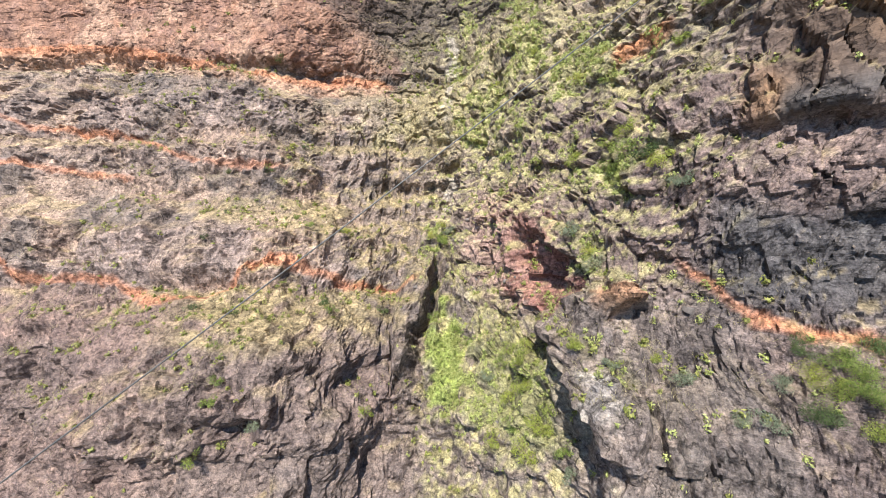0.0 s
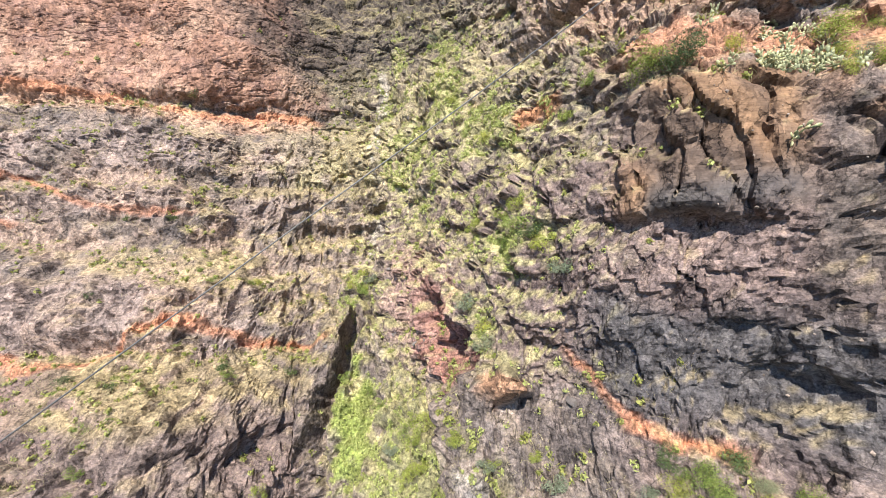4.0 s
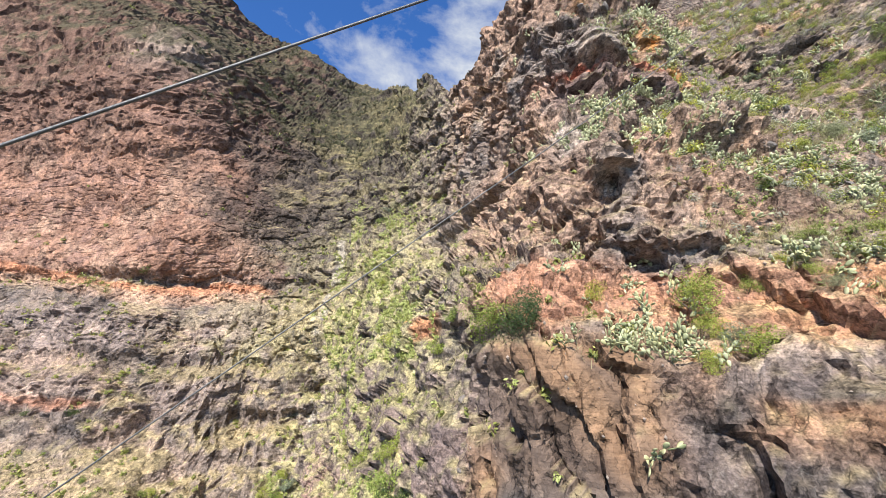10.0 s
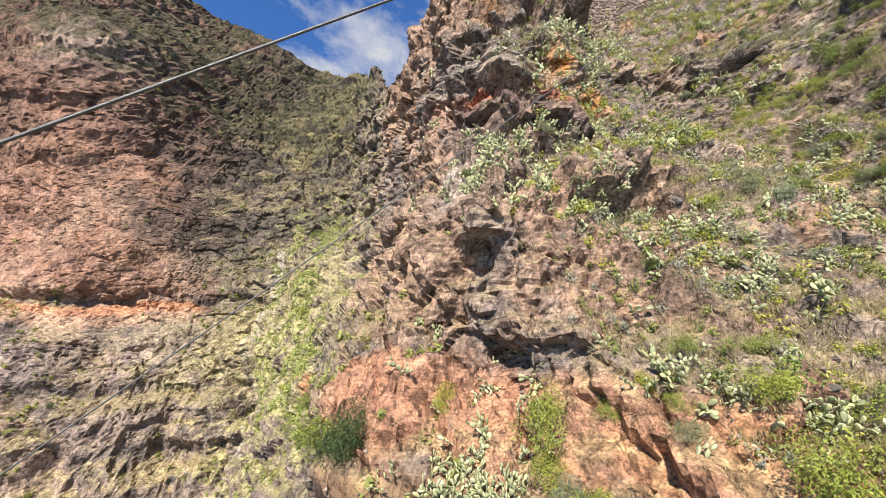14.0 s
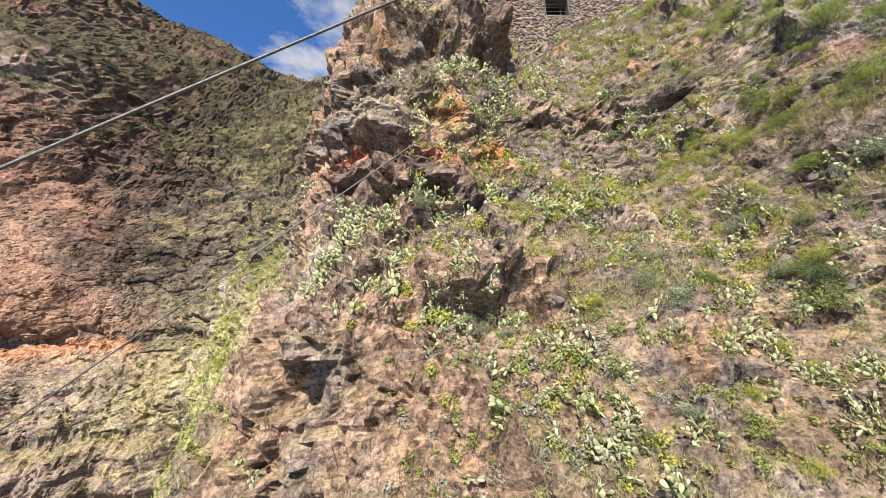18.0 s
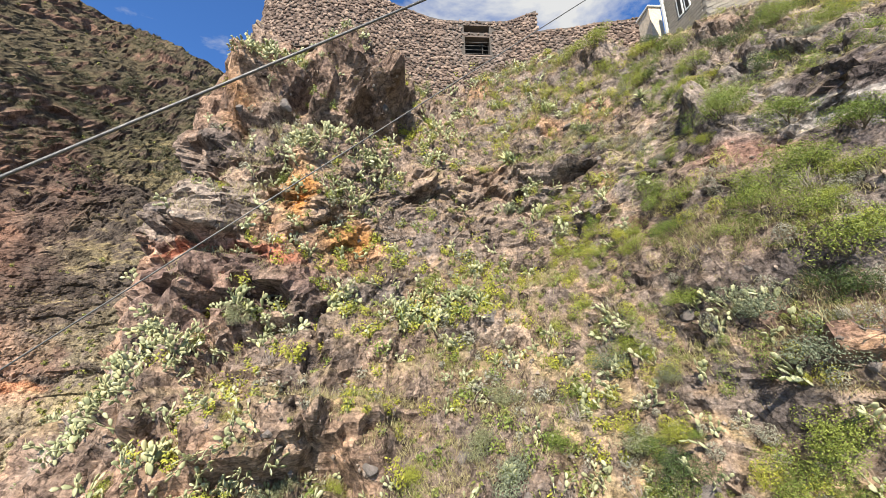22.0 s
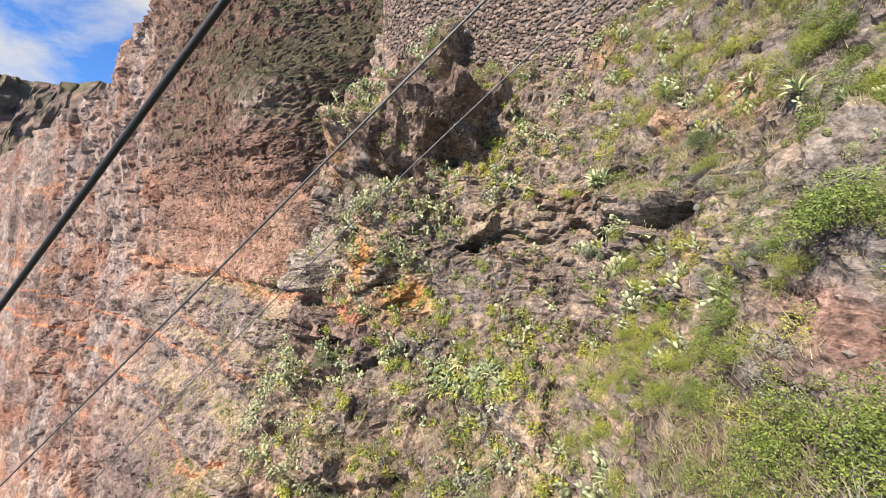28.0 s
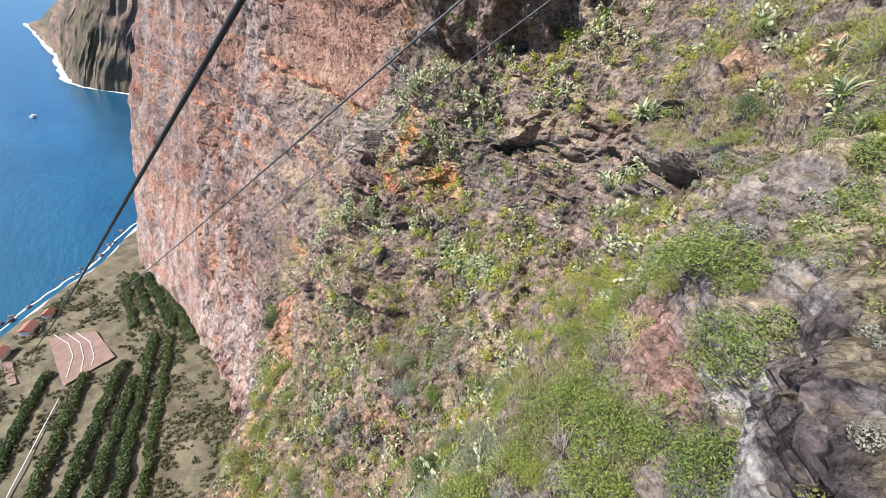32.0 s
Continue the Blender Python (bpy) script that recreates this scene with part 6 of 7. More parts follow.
ledges = (1 - smooth01(-6, -2, X)) * smooth01(-30, -24, X) * smooth01(-20, -17, Z) * (1 - smooth01(14, 20, Z)) * smooth01(0.25, 0.5, UP)
pts_, nrm_ = scatter(18, ledges * clump)
for p, n in zip(pts_, nrm_):
    shrub(p, n, bush_rnd.choice(["green", "dark", "lime"]), bush_rnd.uniform(0.35, 0.75))
pts_, nrm_ = scatter(70, slope * gentle)
for p, n in zip(pts_, nrm_):
    dry_bush(p, n, bush_rnd.uniform(0.4, 0.9))


# ---- prickly pears ----
def pad_shape(sides, bow):
    """An oval pad, thick in the middle: outline, two inner rings, two middles."""
    a_ = np.arange(sides) * 2 * math.pi / sides
    out_x, out_z = np.sin(a_) * (0.25 + 0.10 * np.cos(a_)), 0.5 - 0.5 * np.cos(a_ + math.pi)
    rim = np.stack([out_x, bow * (1 - 4 * (out_z - 0.5) ** 2), out_z], 1)
    rings = [np.stack([out_x * 0.62, s * 0.055 + bow * (1 - 4 * ((out_z - 0.5) * 0.62) ** 2), 0.5 + (out_z - 0.5) * 0.62], 1) for s in (-1, 1)]
    v = np.concatenate([rim, rings[0], rings[1], [(0, bow - 0.065, 0.5), (0, bow + 0.065, 0.5)]])
    f = []
    for k in range(sides):
        m = (k + 1) % sides
        for s in (1, 2):
            q = (k, m, s * sides + m, s * sides + k)
            tri = [(q[0], q[1], q[2]), (q[0], q[2], q[3]), (s * sides + k, s * sides + m, 3 * sides + s - 1)]
            f += [t if s == 1 else t[::-1] for t in tri]
    return v, np.array(f)


def pad_mesh(seed):
    v, f = pad_shape(12, random.Random(seed).uniform(-0.03, 0.03))
    return mesh_of("pad", v, f, PAD_M, True)


PADS = [pad_mesh(k) for k in (1, 2, 3)]
pear_rnd = random.Random(21)


def pear_poses(r, count):
    """Where each pad of one plant stands, pad out of pad."""
    out, tips = [], []
    for _ in range(max(2, count // 6)):
        m = pose(r.uniform(-0.25, 0.25), r.uniform(-0.25, 0.25), -0.08, r.uniform(-30, 30), r.uniform(-30, 30), r.uniform(0, 360))
        tips.append((m, r.uniform(0.25, 0.34)))
    while tips and len(out) < count:
        m, s = tips.pop(0)
        out.append(m @ Matrix.Scale(s, 4))
        for _ in range(r.choice((1, 2, 2, 3))):
            a = r.uniform(-65, 65)
            at = m @ Matrix.Translation((math.sin(radians(a)) * 0.28 * s, 0, (0.55 + 0.42 * math.cos(radians(a))) * s))
            tips.append((at @ pose(0, 0, 0, r.uniform(-25, 25), a * r.uniform(0.6, 1.1), r.uniform(-60, 60)), s * r.uniform(0.78, 1.0)))
    return out


def prickly_pear(p, n, size, count):
    thing = tagged(new("prickly_pear"), "pale green prickly pear cactus with many oval pads", "cactus", "prickly pears on the slope")
    thing.matrix_world = Matrix.Translation(Vector(p)) @ turned_up(n, 0.45, pear_rnd.uniform(0, 6.28)) @ Matrix.Scale(size, 4)
    for m in pear_poses(pear_rnd, count):
        ob = new("pad", pear_rnd.choice(PADS))
        ob.parent = thing
        ob.matrix_basis = m


LOW_CLUSTERS = [(24.3, 15.2, 0.8, 4), (22.3, 13.5, 1.0, 9), (23.6, 13.0, 1.0, 6), (20.8, 13.4, 0.8, 3), (28.5, 16.3, 0.8, 5), (30.8, 15.2, 0.9, 5), (29.9, 12.8, 0.8, 4), (25.8, 24.0, 1.0, 6), (25.5, 26.4, 1.0, 7), (24.6, 25.8, 0.7, 6), (23.2, 24.5, 0.7, 5), (28.2, 22.7, 1.2, 7), (28.2, 27.8, 0.9, 5), (35.2, 27.7, 0.9, 5), (37.6, 21.0, 1.0, 2), (41.9, 27.2, 0.7, 3), (21.6, 9.6, 0.5, 1), (33.0, 18.8, 1.2, 4), (39.6, 22.6, 0.8, 2), (31.5, 21.8, 1.0, 4)]
HIGH_CLUSTERS = [(33.3, 28.5, 0.9, 6), (28.4, 34.6, 1.1, 5), (26.3, 39.2, 0.8, 4), (26.1, 41.4, 1.0, 6), (29.4, 35.5, 0.9, 4), (31.2, 32.7, 0.9, 6), (34.6, 36.4, 1.2, 4), (36.4, 30.4, 1.2, 3), (39.7, 32.4, 1.0, 3), (39.8, 34.0, 0.8, 3), (41.8, 33.2, 1.0, 3), (43.0, 37.6, 1.2, 5), (45.0, 35.5, 0.5, 3), (45.5, 36.3, 0.5, 4), (26.4, 41.8, 0.9, 6), (31.6, 34.8, 0.9, 6), (35.2, 38.6, 0.7, 4), (30.4, 28.7, 0.6, 4), (24.2, 27.3, 0.8, 5)]
LAST_CLUSTERS = []
CLUSTERS = LOW_CLUSTERS + HIGH_CLUSTERS + LAST_CLUSTERS
for cx, cz, cr, count in CLUSTERS:
    for _ in range(count):
        p, n = spot(min(cx + pear_rnd.gauss(0, cr * 0.6), 46.0), cz + pear_rnd.gauss(0, cr * 0.45))
        prickly_pear(p, n, pear_rnd.uniform(0.8, 1.15) * (0.6 if cx > 40 else 1.0), pear_rnd.randint(11, 20))

# more of them, farther up and between
vs, fs, base = [], [], 0
low_v, low_f = pad_shape(7, 0.01)
pear_mask = slope * gentle * smooth01(0.2, 0.6, fractal(X / 3.2, Z / 2.4, 3, 611)) * (1 - smooth01(40, 44.5, X))
pear_mask = pear_mask + 0.5 * (1 - smooth01(40, 43, X)) * smooth01(18, 22, X) * smooth01(12, 20, Z) * gentle * smooth01(0, 0.5, fractal(X / 3, Z / 2.4, 3, 613))
pts_, nrm_ = scatter(400, pear_mask)
stands = sum(hump(X, Z, cx, cz, cr * 0.9, cr * 0.75) * count for cx, cz, cr, count in CLUSTERS if cx < 43)
pts2_, nrm2_ = scatter(330, stands)
pts_, nrm_ = np.concatenate([pts_, pts2_]), np.concatenate([nrm_, nrm2_])
for p, n in zip(pts_, nrm_):
    m0 = Matrix.Translation(Vector(p)) @ turned_up(n, 0.45, pear_rnd.uniform(0, 6.28)) @ Matrix.Scale(pear_rnd.uniform(0.6, 1.05), 4)
    for m in pear_poses(pear_rnd, pear_rnd.randint(8, 15)):
        k = np.array(m0 @ m)
        vs.append(low_v @ k[:3, :3].T + k[:3, 3])
        fs.append(low_f + base)
        base += len(low_v)
PAD_ISLAND = leafy("prickly_pear_skin_mixed", (0.22, 0.235, 0.115), (0.50, 0.495, 0.30), 0.55, 0.3, 0.08)
more = bulk("prickly_pear_thicket", np.concatenate(vs), np.concatenate(fs), PAD_ISLAND, True)
tagged(more, "scattered pale prickly pears over the dry slope", "cactus", kind="stuff")


# ---- agaves ----
def blade_mesh():
    bm = bmesh.new()
    rows_ = []
    for k in range(6):
        s = k / 5
        w = 0.055 * (1 - s) ** 0.6 * (0.7 + 1.0 * min(1, s * 3)) + 0.002
        x, z = s * 0.75, 0.62 * s - 0.42 * s * s
        rows_.append([bm.verts.new((x, -w, z + w * 0.5)), bm.verts.new((x, 0, z - 0.012 * (1 - s))), bm.verts.new((x, w, z + w * 0.5)), bm.verts.new((x, 0, z + 0.02 * (1 - s)))])
    for a, b in zip(rows_, rows_[1:]):
        for k in range(4):
            bm.faces.new((a[k], b[k], b[(k + 1) % 4], a[(k + 1) % 4]))
    me = bpy.data.meshes.new("leaf")
    bm.to_mesh(me)
    bm.free()
    me.materials.append(ALOE_M)
    return me


BLADE = blade_mesh()


def agave(p, n, size, count=18):
    thing = tagged(new("agave"), "spiky grey-green agave rosette with long pointed leaves", "agave", "agaves on the rocks")
    thing.matrix_world = Matrix.Translation(Vector(p)) @ turned_up(n, 0.5, pear_rnd.uniform(0, 6.28)) @ Matrix.Scale(size, 4)
    for k in range(count):
        ob = new("leaf", BLADE)
        ob.parent = thing
        ob.matrix_basis = pose(0, 0, 0.02, 0, -75 * (k / count) ** 1.2 + pear_rnd.uniform(-6, 6), k * 137.5) @ Matrix.Scale(pear_rnd.uniform(0.8, 1.1), 4)


for x, z, size in [(38.9, 36.0, 0.95), (38.5, 36.3, 0.8), (39.2, 36.4, 0.7), (44.9, 36.9, 0.6), (44.4, 37.6, 0.65), (34.0, 28.0, 0.8), (34.6, 27.8, 0.8), (33.2, 27.9, 0.75), (34.9, 28.3, 0.7), (43.4, 38.8, 0.65), (45.8, 38.0, 0.6), (41.0, 39.2, 0.7), (36.5, 26.0, 0.6), (40.0, 27.2, 0.6)] + [(pear_rnd.uniform(32.4, 36.0), pear_rnd.uniform(27.4, 28.8), pear_rnd.uniform(0.55, 0.85)) for _ in range(12)] + [(pear_rnd.uniform(25.2, 27.6), pear_rnd.uniform(40.2, 42.4), pear_rnd.uniform(0.5, 0.8)) for _ in range(5)]:
    p, n = spot(x, z)
    agave(p, n, size)

# ---- loose rocks ----
ROCK_LOOSE = plain("loose_rock", (0.17, 0.145, 0.13), 0.93, 0, 0.3, 3.0, 0.8, 0.05, random_tone=0.25)


def boulder_mesh(seed):
    r = random.Random(seed)
    bm = bmesh.new()
    bmesh.ops.create_icosphere(bm, subdivisions=2, radius=0.5)
    for _ in range(9):
        d = Vector((r.gauss(0, 1), r.gauss(0, 1), r.gauss(0, 1))).normalized()
        cut = r.uniform(0.22, 0.38)
        for v in bm.verts:
            over_ = v.co.dot(d) - cut
            if over_ > 0:
                v.co -= d * over_ * 0.92
    for v in bm.verts:
        v.co += Vector((r.uniform(-1, 1), r.uniform(-1, 1), r.uniform(-1, 1))) * 0.015
    me = bpy.data.meshes.new("boulder")
    bm.to_mesh(me)
    bm.free()
    me.materials.append(ROCK_LOOSE)
    return me


BOULDERS = [boulder_mesh(k) for k in range(6)]
pts_, nrm_ = scatter(230, (slope * (0.4 + smooth01(38, 44, X)) * (1 - 0.8 * smooth01(44.8, 45.6, X)) + 0.15 * bank))
for k, (p, n) in enumerate(zip(pts_, nrm_)):
    s = bush_rnd.choice((0.2, 0.25, 0.3, 0.4, 0.55)) * bush_rnd.uniform(0.8, 1.3)
    ob = tagged(new("boulder", BOULDERS[k % 6]), "angular grey brown rock half sunk in the slope", "rock", "loose rocks on the slope")
    ob.matrix_world = Matrix.Translation(Vector(p) - Vector(n) * 0.12 * s) @ turned_up(n, 0.2, bush_rnd.uniform(0, 6.28)) @ Matrix.Diagonal((s * 1.25, s, s * 0.8, 1))


# ---- gravel and small stones ----
p, n = scatter(9000, slope + 0.25 * smooth01(14, 18, X) * smooth01(-12, 0, Z))
pebble_v = np.array([(1, 0, 0), (-1, 0, 0), (0, 1, 0), (0, -1, 0), (0, 0, 1), (0, 0, -1)], float)
pebble_f = np.array([(0, 2, 4), (2, 1, 4), (1, 3, 4), (3, 0, 4), (2, 0, 5), (1, 2, 5), (3, 1, 5), (0, 3, 5)])
size = 0.03 + 0.085 * rng.random(len(p)) ** 3
shape_ = pebble_v[None] * rng.uniform(0.6, 1.2, (len(p), 1, 3))
ang = rng.uniform(0, 6.28, len(p))
cs, sn = np.cos(ang)[:, None], np.sin(ang)[:, None]
tilted = np.stack([shape_[..., 0] * cs - shape_[..., 1] * sn, shape_[..., 0] * sn + shape_[..., 1] * cs + 0.3 * shape_[..., 2], shape_[..., 2]], -1)
g_v = (p[:, None] + tilted * size[:, None, None] + n[:, None] * size[:, None, None] * 0.2).reshape(-1, 3)
g_f = (pebble_f[None] + 6 * np.arange(len(p))[:, None, None]).reshape(-1, 3)
GRAVEL_M = plain("small_stones", (0.22, 0.185, 0.16), 0.93, 0, 0.3, 3.0, 0.5, 0.02)
gt = GRAVEL_M.node_tree
gg = gt.nodes.new("ShaderNodeNewGeometry")
gb = gt.nodes["Principled BSDF"]
was = gb.inputs["Base Color"].links[0].from_socket
gt.links.new(times(gt, was, ramp(gt, gg.outputs["Random Per Island"], (0, (0.45, 0.42, 0.4)), (0.6, (1, 0.95, 0.9)), (1, (1.3, 1.2, 1.1)))), gb.inputs["Base Color"])
gravel = bulk("small_stones", g_v, g_f, GRAVEL_M)
tagged(gravel, "broken small stones strewn over the slope", "stones", kind="stuff")


# ---- grass and low scrub ----
def tufts(p, n, blades, tall, wide_, lean, r):
    """Triangular blades in tufts at points p."""
    k = len(p) * blades
    root = np.repeat(p, blades, 0) + r.normal(size=(k, 3)) * wide_ * 0.5
    up = np.repeat(n * 0.45 + np.array((0, 0, 0.75)), blades, 0) + r.normal(size=(k, 3)) * lean
    up /= np.linalg.norm(up, axis=1, keepdims=True)
    h = np.repeat(tall * r.uniform(0.5, 1.3, len(p)), blades)[:, None] * r.uniform(0.6, 1.1, (k, 1))
    side = np.cross(up, r.normal(size=(k, 3)))
    side /= np.linalg.norm(side, axis=1, keepdims=True)
    w = 0.007 + 0.007 * r.random((k, 1))
    bend = np.array((0, 0, -1)) * h * 0.25 + r.normal(size=(k, 3)) * h * 0.12
    tri = np.stack([root - side * w - up * 0.03, root + side * w - up * 0.03, root + up * h + bend], 1)
    return tri.reshape(-1, 3), np.arange(k * 3).reshape(-1, 3)


grassy = slope * (1 - 0.85 * smooth01(43.5, 45, X)) * smooth01(0.1, 0.5, UP) * smooth01(-0.4, 0.4, fractal(X / 5, Z / 4, 3, 621))
p, n = scatter(8500, grassy)
straw = bulk("dry_grass", *tufts(p, n, 16, 0.27, 0.22, 0.35, rng), STRAW_M)
tagged(straw, "bleached dry grass tufts on the slope", "grass", kind="stuff")
turf_mask = smooth01(0.35, 0.65, UP) * (1 - slope) * smooth01(-46, -42, X) * (1 - smooth01(18, 24, X)) * smooth01(-24, -20, Z) * (1 - smooth01(26, 40, Z)) * smooth01(-0.3, 0.4, fractal(X / 6, Z / 5, 3, 623))
p, n = scatter(5000, turf_mask)
straw2 = bulk("dry_grass", *tufts(p, n, 9, 0.5, 0.5, 0.4, rng), STRAW_M)
tagged(straw2, "yellowed dry grass on the ledges of the cliff", "grass", kind="stuff")


def clumps(p, n, leaves, radius, size, r, core=0.3):
    """Low leafy mounds at points p."""
    k = len(p) * leaves
    rad = np.repeat(radius * r.uniform(0.5, 1.4, len(p)), leaves)[:, None]
    d = r.normal(size=(k, 3))
    d /= np.linalg.norm(d, axis=1, keepdims=True)
    nn = np.repeat(n, leaves, 0)
    d = d + nn * 0.7
    c = np.repeat(p, leaves, 0) + d * rad * r.uniform(core, 1.0, (k, 1)) * 0.8
    m = d + r.normal(size=(k, 3)) * 0.6
    m /= np.linalg.norm(m, axis=1, keepdims=True)
    a = np.cross(m, r.normal(size=(k, 3)))
    a /= np.linalg.norm(a, axis=1, keepdims=True)
    b = np.cross(m, a)
    ln = size * r.uniform(0.6, 1.4, (k, 1)) * (0.6 + rad / radius * 0.5)
    quad = np.stack([c - a * ln, c + b * ln * 0.45, c + a * ln, c - b * ln * 0.45], 1)
    return quad.reshape(-1, 3), np.arange(k * 4).reshape(-1, 4)


def mounds(p, n, leaves, radius, size, r):
    """Clumps with more and smaller leaves on the slope close to the cabin's way."""
    close = p[:, 0] > 39.5
    v1, f1 = clumps(p[~close], n[~close], leaves, radius, size, r)
    v2, f2 = clumps(p[close], n[close], leaves * 4, radius * 0.8, size * 0.42, r, 0.72)
    return np.concatenate([v1, v2]), np.concatenate([f1, f2 + len(v1)])


p, n = scatter(1050, slope * gentle * smooth01(-0.3, 0.4, fractal(X / 3, Z / 3, 3, 641)))
lime_scrub = bulk("spurge_scrub", *mounds(p, n, 90, 0.36, 0.044, rng), BUSH_LIME)
tagged(lime_scrub, "yellow-green spurge mounds on the slope", "scrub", kind="stuff")
p, n = scatter(700, slope * gentle * smooth01(-0.3, 0.4, fractal(X / 3, Z / 3, 3, 643)))
grey_scrub = bulk("grey_scrub", *mounds(p, n, 90, 0.32, 0.044, rng), leafy("grey_scrub_leaf", (0.16, 0.16, 0.12), (0.36, 0.35, 0.27)))
tagged(grey_scrub, "dry grey scrub mounds on the slope", "scrub", kind="stuff")
p, n = scatter(3200, slope * gentle)
low_scrub = bulk("low_scrub", *mounds(p, n, 40, 0.22, 0.044, rng), SCRUB_M)
tagged(low_scrub, "low olive green scrub between the rocks", "scrub", kind="stuff")
p, n = scatter(3300, LUSH * (0.3 + smooth01(0.0, 0.4, UP)) + 0.05 * bank * smooth01(0.0, 0.4, UP))
gully_scrub = bulk("gully_scrub", *clumps(p, n, 28, 0.28, 0.075, rng), leafy("gully_leaf", (0.22, 0.245, 0.06), (0.47, 0.48, 0.17)))
tagged(gully_scrub, "fresh green scrub filling the gully", "scrub", kind="stuff")
left_mask = turf_mask + 0.05 * (1 - smooth01(-12, 0, X)) * smooth01(-46, -42, X) * smooth01(0.2, 0.5, UP)
p, n = scatter(1100, left_mask)
left_scrub = bulk("ledge_scrub", *clumps(p, n, 24, 0.34, 0.11, rng), SCRUB_M)
tagged(left_scrub, "sparse dull scrub on the ledges", "scrub", kind="stuff")

dark_mask = smooth01(-28, -22, X) * (1 - smooth01(10, 16, X)) * smooth01(42, 52, Z) * smooth01(0.1, 0.35, UP)
p, n = scatter(1500, dark_mask * smooth01(0.15, 0.4, UP) * smooth01(-0.2, 0.3, fractal3([X / 4, YB / 4, Z / 3], 3, 661)))
# leaf colour is lowered too, with the hillside's shade put into it
hill_scrub = bulk("hill_scrub", *clumps(p, n, 28, 0.5, 0.10, rng), leafy("hill_leaf", (0.032, 0.036, 0.016), (0.10, 0.10, 0.05)))
tagged(hill_scrub, "scrub, darkened for shade, on the steep hillside above the gully", "scrub", kind="stuff")

p, n = scatter(560, slope * smooth01(0.0, 0.3, UP) * (0.25 + 0.7 * smooth01(36, 43, X)) * smooth01(-0.4, 0.3, fractal(X / 2.5, Z / 2.5, 3, 651)))
green_scrub = bulk("green_scrub", *mounds(p, n, 90, 0.42, 0.045, rng), BUSH_M)
tagged(green_scrub, "small green bushes spread over the slope", "scrub", kind="stuff")

# ---- brink: trees on the far skyline ----
def tree(x, y, z, tall, seed):
    thing = tagged(new("tree"), "wind-bent dark pine on the cliff's skyline", "tree", "trees on the skyline")
    r = np.random.default_rng(seed)
    bm = bmesh.new()
    bmesh.ops.create_cone(bm, cap_ends=True, segments=7, radius1=0.035, radius2=0.012, depth=0.75)
    bmesh.ops.translate(bm, verts=bm.verts, vec=(0, 0, 0.33))
    part("trunk", bm, STEM_M, thing)
    v, f = leaf_cloud(r, 700, 0.055, 8, 0.45, 0.3)
    v = v * (0.5, 0.5, 0.5) + (0, 0, 0.45)
    ob = bulk("crown", v, f, BUSH_DARK)
    ob.parent = thing
    thing.matrix_world = Matrix.Translation((x, y, z)) @ Matrix.Scale(tall, 4)


for x in (-104, -92, -87, -83, -79, -76, -74):
    i = int(np.argmin(abs(gx - x)))
    j = int(np.argmax(flat[i])) + 2
    q = P[i, j]
    tree(q[0], q[1], q[2] - 0.4, (7.5 if x == -104 else 3.5) * (0.9 + 0.2 * hashed(np.array(x + 300), np.array(3))), abs(x))

# ---- farmed flat below ----
def orchard_row(x0, y0, x1, y1, width_, tall, seed, label, material=None):
    """One hedge-like row of fruit bushes."""
    r = np.random.default_rng(seed)
    ln = math.hypot(x1 - x0, y1 - y0)
    count = int(ln * 75)
    s = r.uniform(0, 1, count)
    gap_ = 0.5 + 0.5 * wave(s * ln / 3.0 + seed * 7.1, s * 0 + seed, 5)
    a = r.uniform(0, math.pi, count)
    rad = (0.6 + 0.4 * r.random(count)) * (0.75 + 0.35 * gap_)
    off = np.cos(a) * rad * width_ * 0.58 + 0.8 * wave(s * ln / 6 + seed, s * 0, 6)
    hz_ = np.sin(a) * rad * tall
    dx, dy = (x1 - x0) / ln, (y1 - y0) / ln
    cx, cy = x0 + (x1 - x0) * s - dy * off, y0 + (y1 - y0) * s + dx * off
    gz_ = np.array([terrace_height(x, y) for x, y in zip(cx, cy)])
    c = np.stack([cx, cy, gz_ + hz_ + 0.1], 1)
    m = r.normal(size=(count, 3)) + (0, 0, 0.8)
    m /= np.linalg.norm(m, axis=1, keepdims=True)
    t1 = np.cross(m, r.normal(size=(count, 3)))
    t1 /= np.linalg.norm(t1, axis=1, keepdims=True)
    t2 = np.cross(m, t1)
    sz = r.uniform(0.25, 0.6, (count, 1))
    quad = np.stack([c - t1 * sz, c + t2 * sz * 0.7, c + t1 * sz, c - t2 * sz * 0.7], 1)
    ob = bulk("hedge_row", quad.reshape(-1, 3), np.arange(count * 4).reshape(-1, 4), material or FAR_LEAF)
    return tagged(ob, label, "hedge", "rows on the farmed flat")


ROW_WORD = "long dense row of dark green fruit bushes on farmland"
for k, (x0, y0, x1, y1, w_, h_) in enumerate([(-160, -31, -60, -54, 4.5, 2.6), (-151, -17, -60, -39, 4.5, 3.0), (-150, -2.5, -60, -31, 5.2, 3.6), (-136, 1, -60, -21.5, 4.6, 3.2), (-165, 11.5, -60, -12, 4.6, 3.2),
                                              (-160, 18, -60, -4, 3.6, 2.4), (-230, 2, -178, 3, 4.0, 2.6), (-240, 8, -186, 11, 4.0, 2.6), (-236, 14, -168, 20, 4.6, 3.4), (-225, 20, -150, 27, 6.0, 3.8)]):
    orchard_row(x0, y0, x1, y1, w_, h_, 700 + k, ROW_WORD)
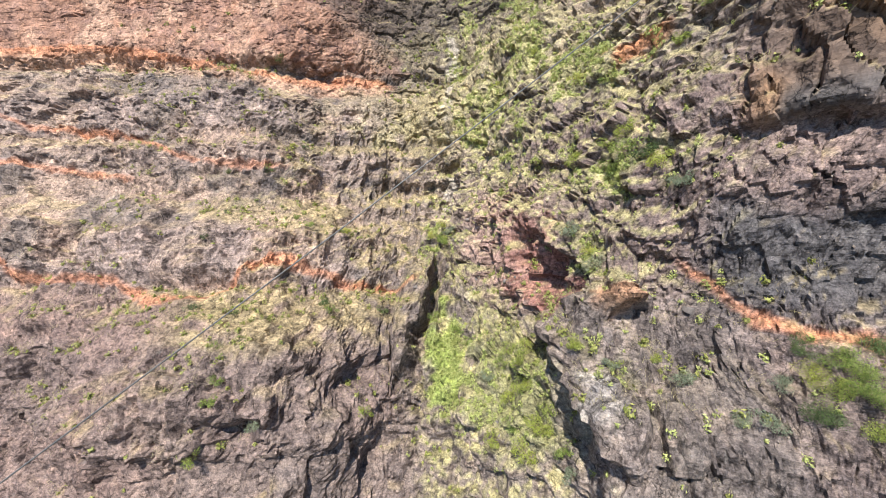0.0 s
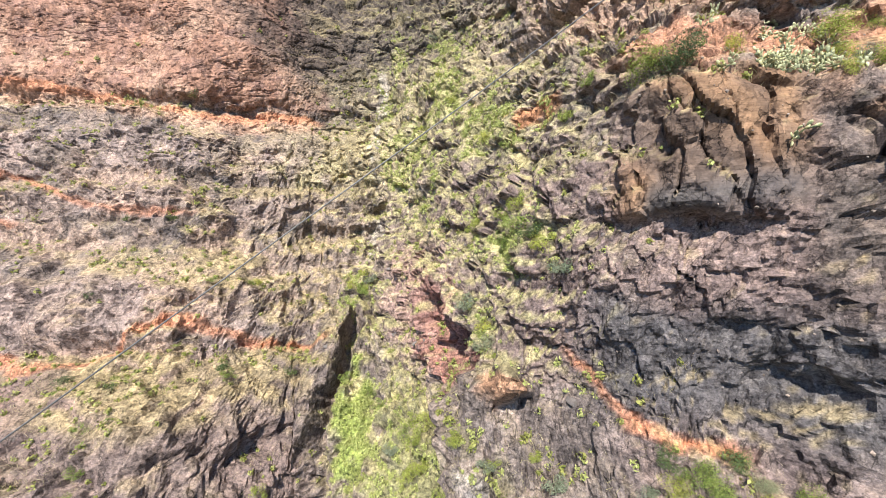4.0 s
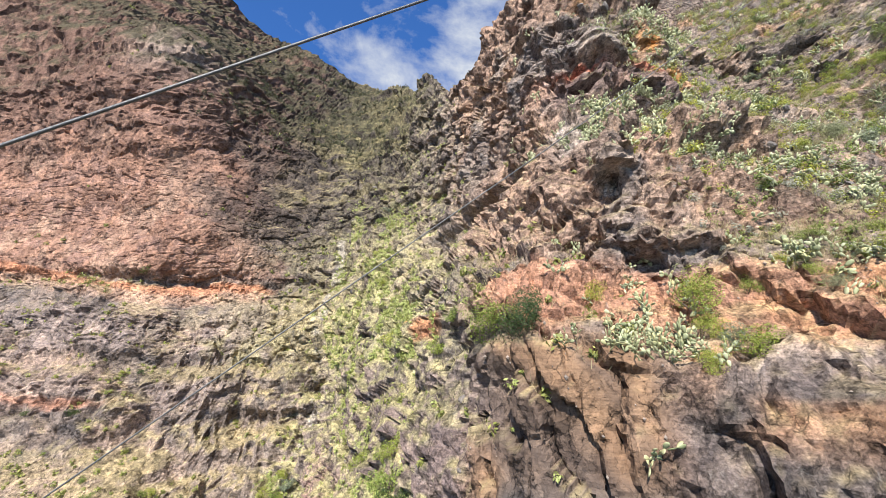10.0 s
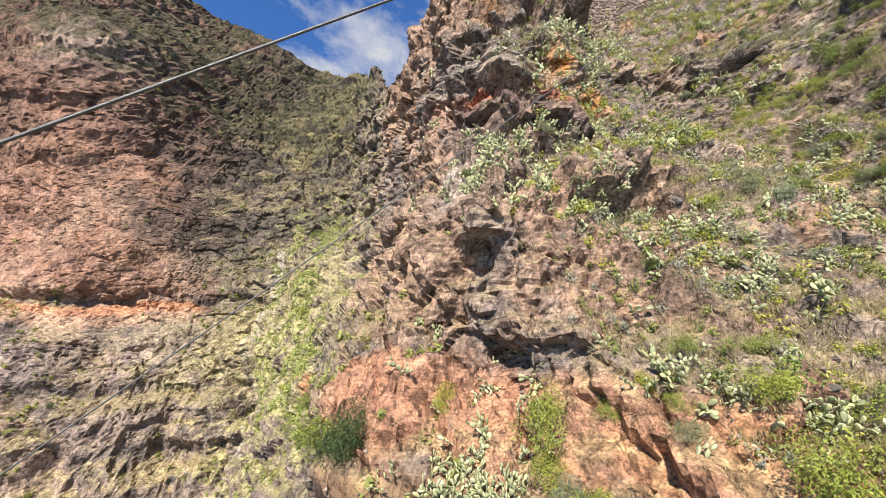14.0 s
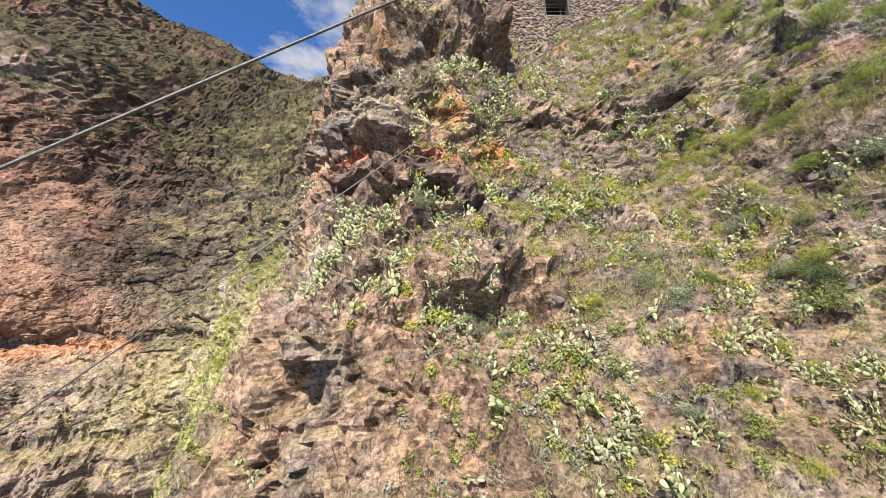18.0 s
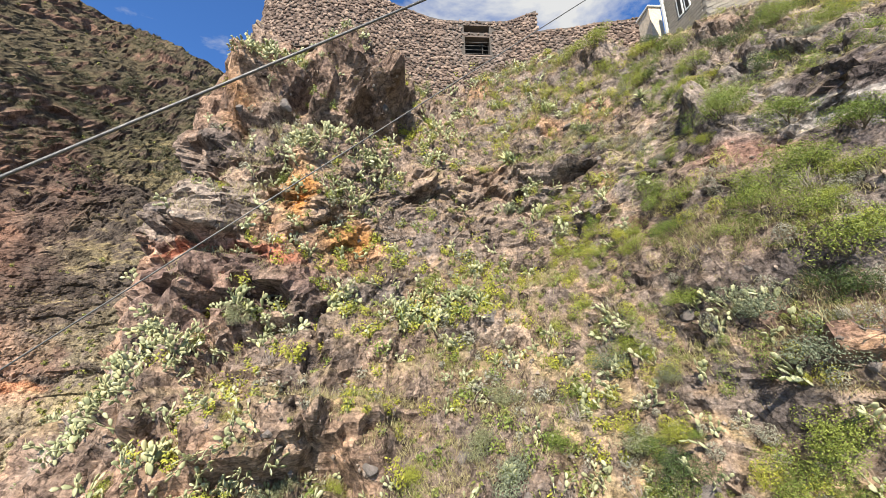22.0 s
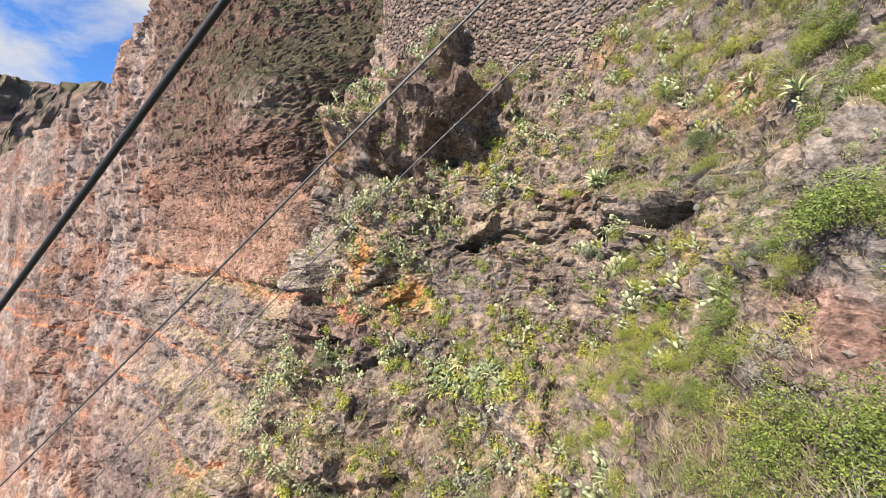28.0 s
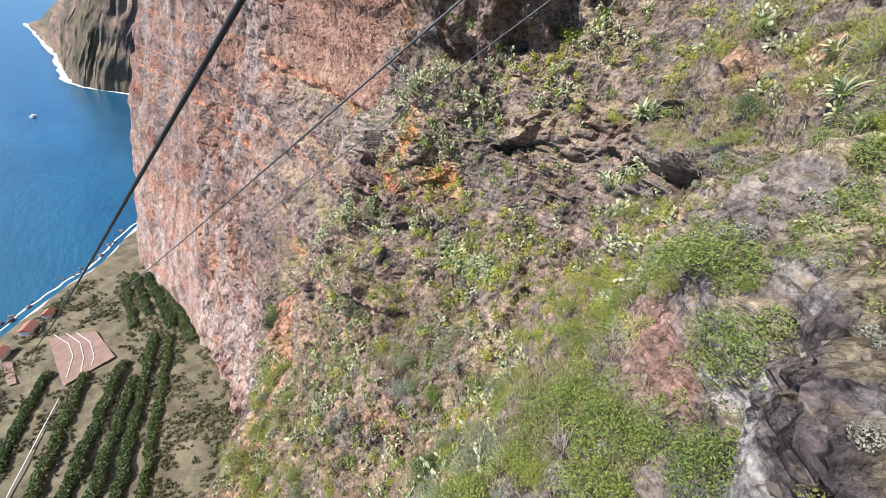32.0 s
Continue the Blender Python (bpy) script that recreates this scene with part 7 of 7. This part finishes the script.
# low bushes and weeds between the rows and the cliff
cx_ = rng.uniform(-250, -55, 9000)
cy_ = rng.uniform(-60, 40, 9000)
thick = fractal(cx_ / 9, cy_ / 6, 3, 671) + 0.5 * smooth01(-10, 25, cy_)
keep = (cy_ > np.interp(cx_, ux, shore_y) + 9) & (thick > 0.12 + 0.4 * (rng.random(9000) - 0.5)) & ~((cx_ > -192) & (cx_ < -146) & (cy_ < -5) & (cy_ > -33))
wp = np.array([(x, y, terrace_height(x, y) + 0.1) for x, y in zip(cx_[keep], cy_[keep])])
weeds = bulk("field_weeds", *clumps(wp, np.tile((0.0, 0.0, 1.0), (len(wp), 1)), 22, 1.1, 0.38, rng), leafy("weed_leaf", (0.06, 0.066, 0.03), (0.165, 0.16, 0.075)))
tagged(weeds, "rough weeds and low bushes on the flat", "scrub", kind="stuff")


def laid(name, corners, lift, material, label, category):
    """A patch that follows the lie of the flat land."""
    a, b, c, d = [np.array(q, float) for q in corners]
    n_ = 14
    g = np.zeros((n_, n_, 3))
    for i in range(n_):
        for j in range(n_):
            u, v = i / (n_ - 1), j / (n_ - 1)
            q = a * (1 - u) * (1 - v) + b * u * (1 - v) + c * u * v + d * (1 - u) * v
            g[i, j] = (q[0], q[1], terrace_height(q[0], q[1]) + lift)
    return tagged(sheet(name, g, material, True), label, category, kind="structure")


laid("field", [(-190, -32), (-147, -25), (-157, -6), (-185, -13)], 0.75, PINK_SOIL, "bare tilled reddish field on the flat land", "field")
laid("path", [(-178, -47), (-160, -44), (-160, -41), (-178, -44)], 0.8, PINK_SOIL, "beaten earth track beside the farm buildings", "path")


def edging(points, label):
    vs_, fs_ = [], []
    for k, (x, y) in enumerate(points):
        z = terrace_height(x, y) + 0.7
        for dz, dy in ((0, 0), (0.3, 0), (0.3, 0.28), (0, 0.28)):
            vs_.append((x, y + dy, z + dz))
        if k:
            b0 = 4 * (k - 1)
            fs_ += [(b0 + q, b0 + (q + 1) % 4, b0 + 4 + (q + 1) % 4, b0 + 4 + q) for q in range(4)]
    ob = bulk("edging", np.array(vs_), np.array(fs_), PIPE_M)
    tagged(ob, label, "edging", "white edgings of the field")


for pts2 in ([(-192, -30), (-180, -24), (-168, -22), (-152, -24)], [(-190, -25), (-178, -19.5), (-164, -18), (-153, -19)], [(-188, -21), (-176, -15.5), (-162, -14), (-156, -15)], [(-140, -26), (-122, -31), (-100, -37), (-80, -42)], [(-128, -9), (-112, -14), (-98, -18.5)]):
    edging(pts2, "thin white stone edging of a field plot")


def farmhouse(x, y, w, d, h, turn_, label):
    thing = tagged(new("farmhouse"), label, "house", "farm buildings by the shore")
    bm = bmesh.new()
    box(bm, (0, 0, h / 2), (w, d, h), None, 0.05)
    part("wall", bm, PLASTER_M, thing)
    bm = bmesh.new()
    v = [bm.verts.new(q) for q in ((-w / 2 - 0.4, -d / 2 - 0.4, h), (w / 2 + 0.4, -d / 2 - 0.4, h), (w / 2 + 0.4, d / 2 + 0.4, h), (-w / 2 - 0.4, d / 2 + 0.4, h), (-w / 2 - 0.4, 0, h + 1.6), (w / 2 + 0.4, 0, h + 1.6))]
    for q in ((0, 1, 5, 4), (2, 3, 4, 5), (0, 4, 3), (1, 2, 5), (3, 2, 1, 0)):
        bm.faces.new([v[k] for k in q])
    part("roof", bm, ROOF_M, thing)
    for s in (-0.25, 0.25):
        bm = bmesh.new()
        box(bm, (s * w, -d / 2 - 0.01, h * 0.55), (0.9, 0.08, 1.1))
        part("window", bm, DARK_M, thing)
    thing.matrix_world = pose(x, y, terrace_height(x, y) - 0.1, 0, 0, turn_)


farmhouse(-203, -40, 8, 5, 3, -20, "small white farmhouse with a red roof")
farmhouse(-186, -49, 7, 5, 3, -25, "low white shed with a red roof near the shore")
farmhouse(-214, -33, 5, 4, 2.6, -20, "little white hut on the beach edge")

# rocks in the surf
for k in range(26):
    x = -320 + 125 * hashed(np.array(k), np.array(1), 0, 9)
    y = float(np.interp(x, ux, shore_y)) - 1 - 7 * hashed(np.array(k), np.array(2), 0, 9) ** 2
    s = 1.2 + 3.0 * hashed(np.array(k), np.array(3), 0, 9)
    ob = tagged(new("shore_rock", BOULDERS[k % 6]), "dark wet rock in the shallow water", "rock", "rocks along the shore")
    ob.matrix_world = Matrix.Translation((x, y, SEA + 0.05 * s)) @ pose(0, 0, 0, 0, 0, 70 * k) @ Matrix.Diagonal((s * 1.4, s, s * 0.7, 1))
